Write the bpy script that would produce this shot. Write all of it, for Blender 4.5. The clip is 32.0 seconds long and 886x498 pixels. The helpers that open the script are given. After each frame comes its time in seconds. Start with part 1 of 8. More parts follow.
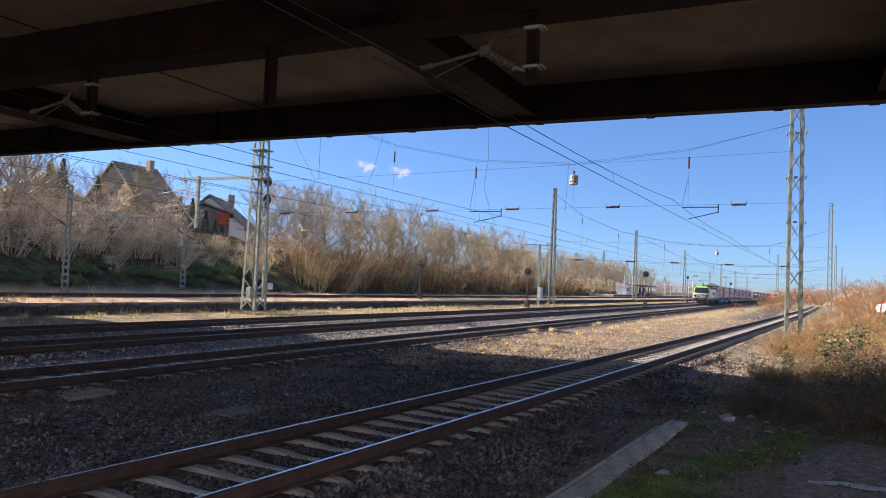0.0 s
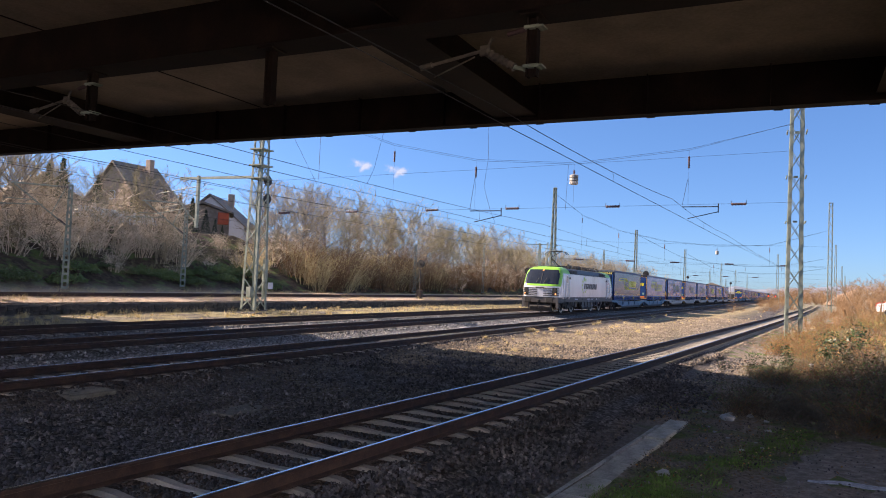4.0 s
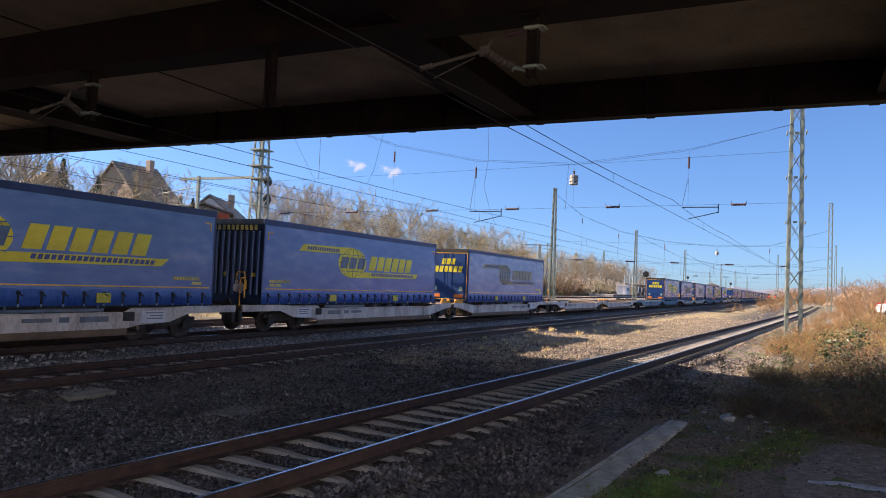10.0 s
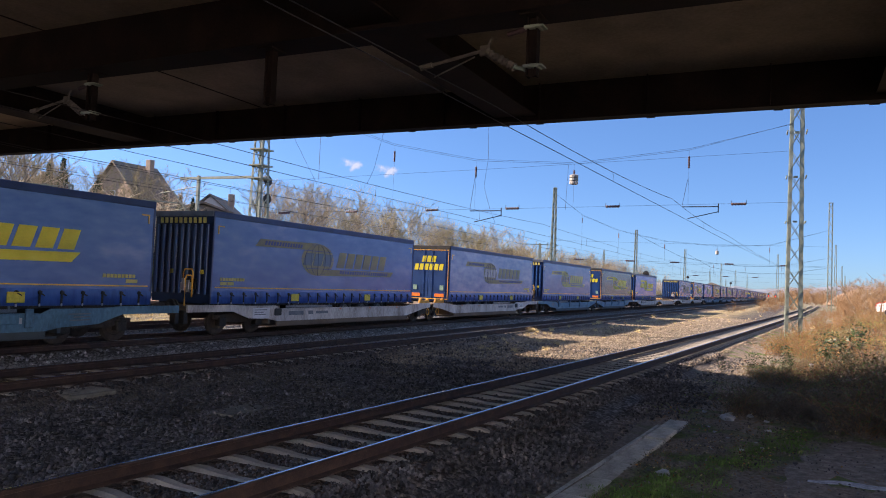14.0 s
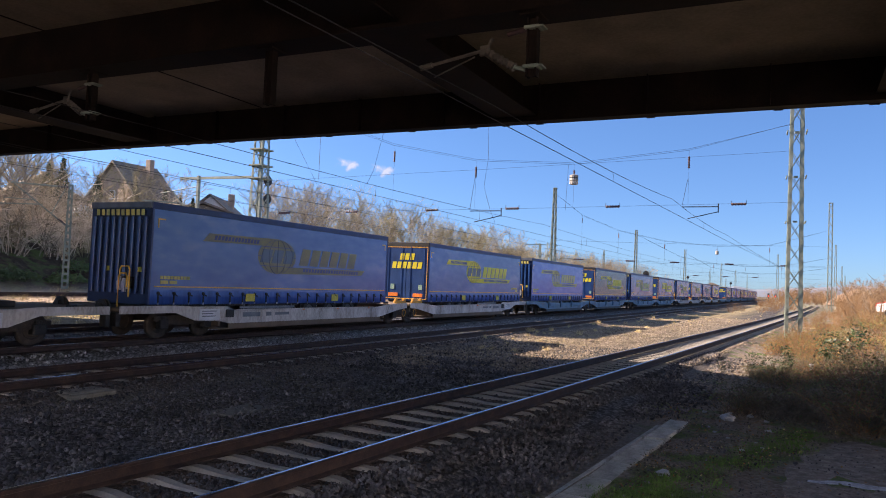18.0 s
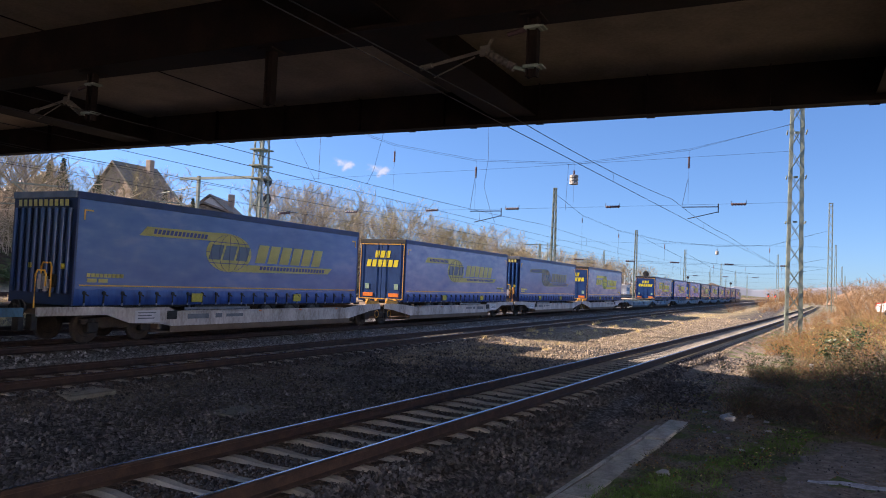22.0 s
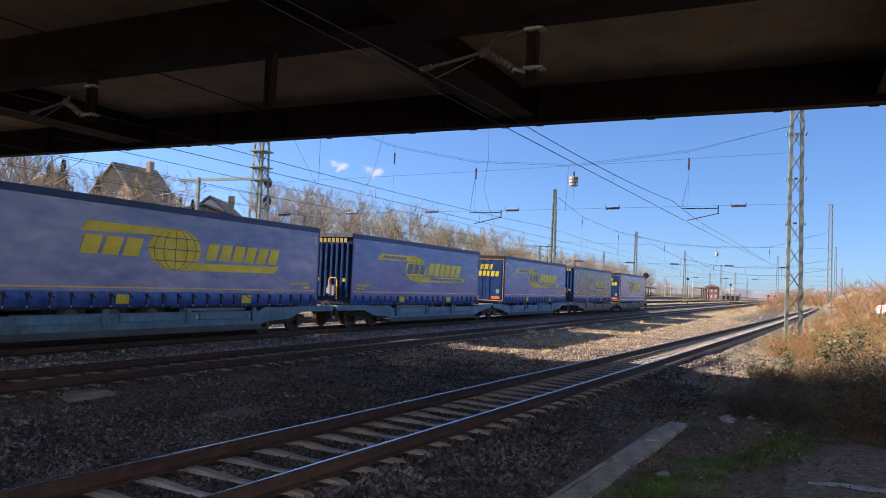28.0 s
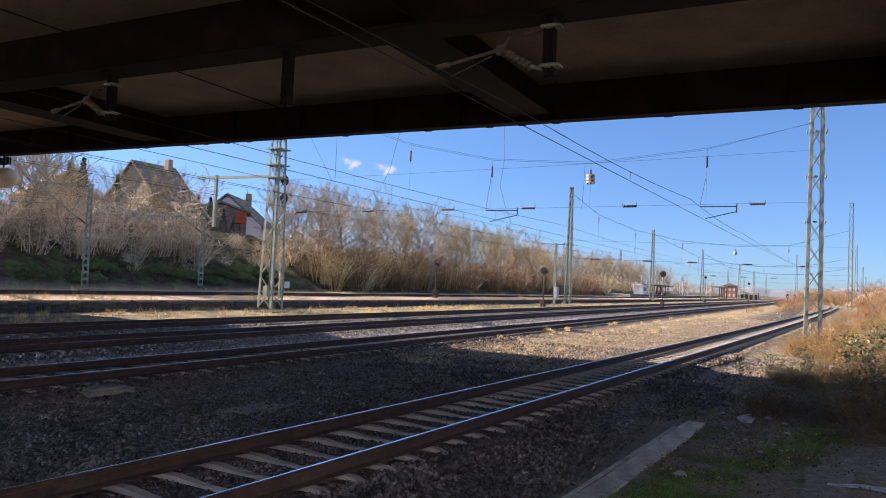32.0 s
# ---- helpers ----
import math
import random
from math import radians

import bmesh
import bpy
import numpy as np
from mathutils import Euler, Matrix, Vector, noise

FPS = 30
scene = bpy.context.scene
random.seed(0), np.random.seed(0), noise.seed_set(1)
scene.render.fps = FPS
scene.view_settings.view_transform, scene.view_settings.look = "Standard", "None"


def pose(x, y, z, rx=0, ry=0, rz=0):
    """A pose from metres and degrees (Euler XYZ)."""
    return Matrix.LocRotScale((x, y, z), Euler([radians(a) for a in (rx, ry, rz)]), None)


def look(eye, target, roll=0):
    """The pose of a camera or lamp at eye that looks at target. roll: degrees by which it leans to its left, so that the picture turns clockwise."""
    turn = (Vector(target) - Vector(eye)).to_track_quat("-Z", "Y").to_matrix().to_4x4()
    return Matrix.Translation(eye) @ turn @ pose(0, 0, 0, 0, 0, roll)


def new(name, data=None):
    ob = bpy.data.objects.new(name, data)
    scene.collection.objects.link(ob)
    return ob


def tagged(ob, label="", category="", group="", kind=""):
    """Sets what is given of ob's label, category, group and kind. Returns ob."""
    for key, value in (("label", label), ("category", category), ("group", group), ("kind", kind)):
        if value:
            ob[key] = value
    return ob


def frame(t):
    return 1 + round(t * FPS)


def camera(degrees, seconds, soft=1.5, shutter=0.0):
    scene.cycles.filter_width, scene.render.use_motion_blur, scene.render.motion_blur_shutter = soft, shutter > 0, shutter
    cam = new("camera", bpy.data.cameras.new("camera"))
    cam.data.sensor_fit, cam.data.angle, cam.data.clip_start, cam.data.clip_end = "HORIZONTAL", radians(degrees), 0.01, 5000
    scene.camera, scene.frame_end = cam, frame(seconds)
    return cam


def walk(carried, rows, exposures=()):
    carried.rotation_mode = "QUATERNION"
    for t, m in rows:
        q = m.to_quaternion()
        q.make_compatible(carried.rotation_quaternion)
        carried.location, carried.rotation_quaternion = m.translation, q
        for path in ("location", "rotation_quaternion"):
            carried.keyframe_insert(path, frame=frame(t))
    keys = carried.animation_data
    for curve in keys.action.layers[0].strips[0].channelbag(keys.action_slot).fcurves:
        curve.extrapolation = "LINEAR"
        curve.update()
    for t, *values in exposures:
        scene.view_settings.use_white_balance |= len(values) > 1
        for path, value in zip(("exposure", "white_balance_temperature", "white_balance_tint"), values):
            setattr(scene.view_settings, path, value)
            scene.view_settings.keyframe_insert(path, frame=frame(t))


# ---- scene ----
# ---------- camera ----------
cam = camera(62.2, 32.0, soft=1.0)
EYE = Vector((0.0, 0.0, 2.046))


def gaze(yaw, pitch, roll):
    y, p = radians(26.01 + yaw), radians(2.678 + pitch)
    d = Vector((math.cos(y) * math.cos(p), math.sin(y) * math.cos(p), math.sin(p)))
    return look(EYE, EYE + d * 10, 2.417 + roll)


walk(cam, [
    (0.0, gaze(0, 0, 0)), (0.8, gaze(0, -0.04, 0)), (5.5, gaze(0, -0.03, 0)), (6.2, gaze(0, 0, 0)), (12.5, gaze(0, 0, 0)),
    (13.2, gaze(0, -0.04, 0)), (20.0, gaze(0, -0.03, 0)), (23.0, gaze(0, 0, 0)), (24.6, gaze(0, 0.08, 0)), (27.5, gaze(0, 0.10, 0)),
    (29.1, gaze(0, 0.08, 0)), (29.5, gaze(0.26, -0.01, 0.04)), (30.0, gaze(0.62, -0.13, 0.10)), (30.5, gaze(0.90, -0.13, 0.15)),
    (31.0, gaze(1.07, -0.09, 0.18)), (31.5, gaze(1.16, -0.11, 0.19)), (32.0, gaze(1.24, -0.13, 0.20)),
], exposures=[(0.0, 1.82, 6700, 22), (32.0, 1.82, 6700, 22)])

# ---------- world and sun ----------
SUN = Vector((-0.27, 1.89, 1.0)).normalized()
world = bpy.data.worlds.new("sky")
scene.world = world
world.use_nodes = True
wn = world.node_tree
sky = wn.nodes.new("ShaderNodeTexSky")
sky.sky_type, sky.sun_disc = "NISHITA", False
sky.sun_elevation, sky.sun_rotation = math.asin(SUN.z), math.atan2(SUN.x, SUN.y)
sky.air_density, sky.dust_density, sky.ozone_density = 0.65, 0.25, 2.0
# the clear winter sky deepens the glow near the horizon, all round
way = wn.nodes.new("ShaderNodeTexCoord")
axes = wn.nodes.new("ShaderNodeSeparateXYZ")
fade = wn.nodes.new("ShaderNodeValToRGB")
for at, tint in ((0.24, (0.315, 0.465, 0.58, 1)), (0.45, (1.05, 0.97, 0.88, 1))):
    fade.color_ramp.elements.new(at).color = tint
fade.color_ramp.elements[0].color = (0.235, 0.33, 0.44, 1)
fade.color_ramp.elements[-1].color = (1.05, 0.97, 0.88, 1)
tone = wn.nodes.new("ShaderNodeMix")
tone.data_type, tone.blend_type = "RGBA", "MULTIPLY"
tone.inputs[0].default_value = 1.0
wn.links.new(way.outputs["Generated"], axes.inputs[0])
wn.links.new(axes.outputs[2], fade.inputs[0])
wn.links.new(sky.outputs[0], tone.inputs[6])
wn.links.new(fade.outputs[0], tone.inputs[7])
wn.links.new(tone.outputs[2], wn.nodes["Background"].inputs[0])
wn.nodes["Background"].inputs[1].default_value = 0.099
sun = new("sun", bpy.data.lights.new("sun", "SUN"))
sun.data.energy, sun.data.angle, sun.data.color = 5.0, radians(0.5), (1.0, 0.88, 0.70)
sun.matrix_world = look(SUN * 100, (0, 0, 0))


# ---------- materials ----------
def surf(name, stops, scale=3.0, rough=0.8, metal=0.0, bump=0.15, fine=40.0, spec=0.4, stretch=(1, 1, 1), detail=5.0, rough_var=0.1, coat=0.0, vary=0.0, island=0.0):
    """Two scales of noise mix the colours; the fine one also gives relief."""
    m = bpy.data.materials.new(name)
    m.use_nodes = True
    nt = m.node_tree
    n, l = nt.nodes, nt.links
    bsdf = n["Principled BSDF"]
    co = n.new("ShaderNodeTexCoord")
    mp = n.new("ShaderNodeMapping")
    mp.inputs["Scale"].default_value = stretch
    l.new(co.outputs["Object"], mp.inputs[0])
    big, small = n.new("ShaderNodeTexNoise"), n.new("ShaderNodeTexNoise")
    big.inputs["Scale"].default_value, big.inputs["Detail"].default_value = scale, detail
    small.inputs["Scale"].default_value, small.inputs["Detail"].default_value = fine, 3.0
    l.new(mp.outputs[0], big.inputs["Vector"])
    l.new(mp.outputs[0], small.inputs["Vector"])
    mix = n.new("ShaderNodeMath")
    mix.operation = "MULTIPLY_ADD"
    mix.inputs[1].default_value = 0.35
    l.new(small.outputs[0], mix.inputs[0])
    sc = n.new("ShaderNodeMath")
    sc.operation = "MULTIPLY"
    sc.inputs[1].default_value = 0.65
    l.new(big.outputs[0], sc.inputs[0])
    l.new(sc.outputs[0], mix.inputs[2])
    ramp = n.new("ShaderNodeValToRGB")
    lo, hi = 0.34, 0.66
    ramp.color_ramp.elements[0].position, ramp.color_ramp.elements[1].position = lo, hi
    while len(ramp.color_ramp.elements) < len(stops):
        ramp.color_ramp.elements.new(0.5)
    for i, c in enumerate(stops):
        e = ramp.color_ramp.elements[i]
        e.position = lo + (hi - lo) * i / max(1, len(stops) - 1)
        e.color = (*c, 1)
    l.new(mix.outputs[0], ramp.inputs[0])
    out = ramp.outputs[0]
    if vary:
        oi = n.new("ShaderNodeObjectInfo")
        hsv = n.new("ShaderNodeHueSaturation")
        mr = n.new("ShaderNodeMapRange")
        mr.inputs["To Min"].default_value, mr.inputs["To Max"].default_value = 1 - vary, 1 + vary
        l.new(oi.outputs["Random"], mr.inputs["Value"])
        l.new(mr.outputs[0], hsv.inputs["Value"])
        l.new(out, hsv.inputs["Color"])
        out = hsv.outputs[0]
    if island:
        geo = n.new("ShaderNodeNewGeometry")
        each = n.new("ShaderNodeMapRange")
        each.inputs["To Min"].default_value, each.inputs["To Max"].default_value = 1 - island, 1 + island
        lum = n.new("ShaderNodeHueSaturation")
        l.new(geo.outputs["Random Per Island"], each.inputs["Value"])
        l.new(each.outputs[0], lum.inputs["Value"])
        l.new(out, lum.inputs["Color"])
        out = lum.outputs[0]
    l.new(out, bsdf.inputs["Base Color"])
    rr = n.new("ShaderNodeMapRange")
    rr.inputs["To Min"].default_value, rr.inputs["To Max"].default_value = max(0.02, rough - rough_var), min(1, rough + rough_var)
    l.new(big.outputs[0], rr.inputs["Value"])
    l.new(rr.outputs[0], bsdf.inputs["Roughness"])
    bsdf.inputs["Metallic"].default_value = metal
    bsdf.inputs["Specular IOR Level"].default_value = spec
    bsdf.inputs["Coat Weight"].default_value = coat
    if bump:
        bp = n.new("ShaderNodeBump")
        bp.inputs["Strength"].default_value, bp.inputs["Distance"].default_value = bump, 0.05
        l.new(mix.outputs[0], bp.inputs["Height"])
        l.new(bp.outputs[0], bsdf.inputs["Normal"])
    return m


def glow(name, colour, strength):
    m = bpy.data.materials.new(name)
    m.use_nodes = True
    b = m.node_tree.nodes["Principled BSDF"]
    b.inputs["Base Color"].default_value = (*colour, 1)
    b.inputs["Emission Color"].default_value = (*colour, 1)
    b.inputs["Emission Strength"].default_value = strength
    return m


# near stones, darkened partly for the shade under the bridge
STONE = surf("ballast_stone", [(0.038, 0.035, 0.035), (0.076, 0.069, 0.068), (0.19, 0.172, 0.168)], 1.5, 0.9, bump=0.2, fine=20, island=0.7)
RUST = surf("rusty_rail", [(0.022, 0.013, 0.011), (0.045, 0.026, 0.02), (0.075, 0.044, 0.032)], 6, 0.8, bump=0.1, fine=60)
RAILTOP = surf("polished_rail_head", [(0.6, 0.6, 0.62), (0.8, 0.8, 0.82)], 3, 0.14, 1.0, bump=0.02, rough_var=0.06)
# the same loose gravel in a sunlit tone, past the bridge's shadow
STONE_SUN = surf("sunlit_tan_stone", [(0.13, 0.102, 0.075), (0.245, 0.195, 0.145), (0.38, 0.31, 0.235)], 1.5, 0.9, bump=0.2, fine=20, island=0.4)
STONE_GREY = surf("fresh_grey_stone", [(0.115, 0.11, 0.105), (0.22, 0.212, 0.205), (0.42, 0.405, 0.385)], 1.5, 0.9, bump=0.2, fine=20, island=0.6)
WALLM = surf("dark_rubble_wall", [(0.03, 0.028, 0.025), (0.065, 0.058, 0.05), (0.12, 0.105, 0.09)], 2.2, 0.95, bump=0.6, fine=14)
CONC = surf("concrete", [(0.22, 0.21, 0.19), (0.33, 0.31, 0.28), (0.42, 0.40, 0.36)], 2.5, 0.9, bump=0.2, fine=45, vary=0.12)
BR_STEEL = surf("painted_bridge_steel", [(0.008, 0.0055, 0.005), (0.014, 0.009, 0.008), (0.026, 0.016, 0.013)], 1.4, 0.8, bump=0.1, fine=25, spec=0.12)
BR_DECK = surf("bridge_deck_concrete", [(0.145, 0.112, 0.078), (0.205, 0.16, 0.115), (0.26, 0.205, 0.15)], 0.7, 0.9, bump=0.12, fine=12)
GALV = surf("weathered_green_grey_steel", [(0.145, 0.175, 0.14), (0.235, 0.265, 0.215), (0.32, 0.35, 0.29)], 3, 0.7, 0.0, bump=0.05)
WIRE = surf("dark_copper_wire", [(0.015, 0.015, 0.017), (0.03, 0.028, 0.028)], 3, 0.8, 0.0, bump=0)
CERAM = surf("brown_insulator", [(0.05, 0.025, 0.028), (0.10, 0.055, 0.06)], 4, 0.5, bump=0)
SLEEPC = surf("sleeper_concrete", [(0.23, 0.205, 0.175), (0.33, 0.295, 0.255), (0.42, 0.38, 0.33)], 4, 0.9, bump=0.15, fine=40, vary=0.15)


# ---------- mesh helpers ----------
class Shape:
    """Collects vertices and faces of one mesh."""

    def __init__(self):
        self.v, self.f = [], []

    def add(self, vs, fs):
        o = len(self.v)
        self.v += [tuple(a) for a in vs]
        self.f += [tuple(o + i for i in q) for q in fs]
        return self

    def box(self, x0, x1, y0, y1, z0, z1, c=0.0):
        if c <= 0:
            vs = [(x, y, z) for x in (x0, x1) for y in (y0, y1) for z in (z0, z1)]
            return self.add(vs, [(0, 1, 3, 2), (4, 6, 7, 5), (0, 4, 5, 1), (2, 3, 7, 6), (0, 2, 6, 4), (1, 5, 7, 3)])
        bm = bmesh.new()
        bmesh.ops.create_cube(bm, size=1)
        for w in bm.verts:
            w.co = Vector((x0 + (w.co.x + 0.5) * (x1 - x0), y0 + (w.co.y + 0.5) * (y1 - y0), z0 + (w.co.z + 0.5) * (z1 - z0)))
        bmesh.ops.bevel(bm, geom=bm.edges[:], offset=c, segments=1, affect="EDGES")
        bm.verts.index_update()
        self.add([w.co for w in bm.verts], [[w.index for w in q.verts] for q in bm.faces])
        bm.free()
        return self

    def bar(self, a, b, w, h=None, up=(0, 0, 1)):
        a, b = Vector(a), Vector(b)
        h = w if h is None else h
        d = (b - a).normalized()
        s = d.cross(Vector(up))
        if s.length < 1e-4:
            s = d.cross(Vector((1, 0, 0)))
        s.normalize()
        u = s.cross(d)
        vs = [p + s * (i * w / 2) + u * (j * h / 2) for p in (a, b) for i, j in ((-1, -1), (1, -1), (1, 1), (-1, 1))]
        return self.add(vs, [(0, 1, 2, 3), (7, 6, 5, 4), (0, 4, 5, 1), (1, 5, 6, 2), (2, 6, 7, 3), (3, 7, 4, 0)])

    def tube(self, pts, r, n=6, cap=True):
        pts = [Vector(q) for q in pts]
        rs = r if isinstance(r, (list, tuple)) else [r] * len(pts)
        vs, fs = [], []
        for i, q in enumerate(pts):
            d = (pts[min(i + 1, len(pts) - 1)] - pts[max(i - 1, 0)]).normalized()
            s = d.cross(Vector((0, 0, 1)))
            if s.length < 0.05:
                s = d.cross(Vector((1, 0, 0)))
            s.normalize()
            u = s.cross(d)
            vs += [q + (s * math.cos(2 * math.pi * k / n) + u * math.sin(2 * math.pi * k / n)) * rs[i] for k in range(n)]
        for i in range(len(pts) - 1):
            for k in range(n):
                k2 = (k + 1) % n
                fs.append((i * n + k, i * n + k2, (i + 1) * n + k2, (i + 1) * n + k))
        if cap:
            fs.append(tuple(reversed(range(n))))
            fs.append(tuple(range((len(pts) - 1) * n, len(pts) * n)))
        return self.add(vs, fs)

    def cyl(self, a, b, r, n=12, r2=None):
        return self.tube([a, b], [r, r if r2 is None else r2], n)

    def prism(self, outline, axis, lo, hi):
        """An outline of 2D points drawn out along an axis: x takes (y, z), y takes (x, z), z takes (x, y)."""
        n = len(outline)
        put = {"x": lambda q, t: (t, q[0], q[1]), "y": lambda q, t: (q[0], t, q[1]), "z": lambda q, t: (q[0], q[1], t)}[axis]
        vs = [put(q, t) for t in (lo, hi) for q in outline]
        fs = [tuple(reversed(range(n))), tuple(range(n, 2 * n))]
        fs += [(i, (i + 1) % n, n + (i + 1) % n, n + i) for i in range(n)]
        return self.add(vs, fs)

    def strip(self, rows, thick=None):
        """A sheet through rows of points."""
        n = len(rows[0])
        vs = [q for row in rows for q in row]
        fs = [(i * n + k, i * n + k + 1, (i + 1) * n + k + 1, (i + 1) * n + k) for i in range(len(rows) - 1) for k in range(n - 1)]
        return self.add(vs, fs)

    def mesh(self, name, smooth=False, recalc=True):
        me = bpy.data.meshes.new(name)
        me.from_pydata(self.v, [], self.f)
        if recalc:
            bm = bmesh.new()
            bm.from_mesh(me)
            bmesh.ops.recalc_face_normals(bm, faces=bm.faces)
            bm.to_mesh(me)
            bm.free()
        if smooth:
            me.polygons.foreach_set("use_smooth", [True] * len(me.polygons))
        me.update()
        return me


def part(name, shape, material, parent=None, label="", smooth=False, at=None, recalc=True):
    """Links a shape or a shared mesh as one object under a thing or a part."""
    me = shape if isinstance(shape, bpy.types.Mesh) else shape.mesh(name, smooth, recalc)
    if not me.materials:
        me.materials.append(material)
    ob = new(name, me)
    ob.parent = parent
    if at is not None:
        ob.matrix_basis = at
    if label:
        tagged(ob, label)
    return ob


def thing(name, at=None, label="", category="", group="", kind=""):
    ob = new(name)
    ob.empty_display_size = 0.3
    if at is not None:
        ob.matrix_basis = at
    return tagged(ob, label, category, group, kind)


# ---------- ground ----------
def near_y(x):
    return 5.85 - 0.057 * x + 6.5e-5 * min(max(x, 0.0), 260.0) ** 2


TRACKS = {"B": 13.2, "A1": 18.3, "A2": 23.0, "C": 37.0}
WALL_Y = 33.6


def bed(d, top, half, low):
    """Height of a ballast bed whose flat top is 2*half wide, at distance d from its axis."""
    return max(low, top - max(0.0, abs(d) - half) * 0.62)


def foot_y(x):
    """Where the wooded bank begins to climb."""
    return 43.0 + 0.04 * (min(max(x, 20.0), 140.0) - 27.0)


def bank_rise(x):
    """How far the bank climbs above the raised strip."""
    tab = [(-400, 4.6), (30, 4.6), (50, 5.7), (64, 5.8), (76, 2.6), (150, 2.0), (300, 0.8), (600, 0.0), (4000, 0.0)]
    for (x0, h0), (x1, h1) in zip(tab, tab[1:]):
        if x <= x1:
            return h0 + (h1 - h0) * (x - x0) / (x1 - x0)
    return 0.0


def ground_z(x, y):
    z = -0.34
    if x > -30:
        z = max(z, bed(y - near_y(x), -0.205, 1.5, -0.46))
    z = max(z, bed(y - 13.2, -0.225, 1.4, -0.34), bed(y - 18.3, -0.22, 1.4, -0.34), bed(y - 23.0, -0.22, 1.4, -0.34))
    r = near_y(x) - y
    if y < 3.4 and r > 2.2:
        z = -0.36 + 0.02 * math.sin(x * 0.9)
        # bank that climbs on the side away from the tracks
        if x > 14:
            k = min(1.0, (x - 14) / 12.0)
            z += k * 0.9 * min(1.0, max(0.0, (r - 4.6) / 5.0))
    if y > WALL_Y:
        z = 0.25 + min(0.25, (y - WALL_Y) * 0.06)
        if abs(y - 37.0) < 2.6:
            z = max(z, bed(y - 37.0, 0.40, 1.4, z))
        d = y - foot_y(x)
        if d > 0:
            h = bank_rise(x)
            z += min(h, d * 0.47) + min(2.5, max(0.0, d - h / 0.47) * 0.05)
            if x < 300 and y < 90:
                z += 0.35 * min(1.0, d) * noise.noise(Vector((x * 0.35, y * 0.35, 7.0)))
    return z


def make_ground():
    xs = [-400, -200, -120, -80, -50, -30] + [i * 1.0 for i in range(-20, 60)] + [60 + i * 4 for i in range(0, 40)] + [230, 260, 300, 360, 450, 600, 900, 1500, 3500]
    ys = [-2500, -900, -400, -200, -120, -80, -50, -35, -25, -18, -14] + [-11 + i * 0.5 for i in range(0, 84)] + [31.0, 32.0, 33.0, WALL_Y - 0.3, WALL_Y - 0.01, WALL_Y + 0.01, 33.8] + [34 + i * 0.5 for i in range(0, 13)] + [40.5 + i * 0.75 for i in range(0, 22)] + [57.5, 59, 61, 64, 68, 75, 90, 130, 250, 600, 1500, 3000]
    s = Shape()
    rows = []
    for x in xs:
        row = []
        for y in ys:
            z = ground_z(x, y)
            if -15 < x < 70 and -11 < y < 31:
                z += (0.035 if abs(y - near_y(x)) > 1.7 else 0.012) * (noise.noise(Vector((x * 0.8, y * 0.8, 0))))
            row.append((x, y, z))
        rows.append(row)
    s.strip(rows)
    return s


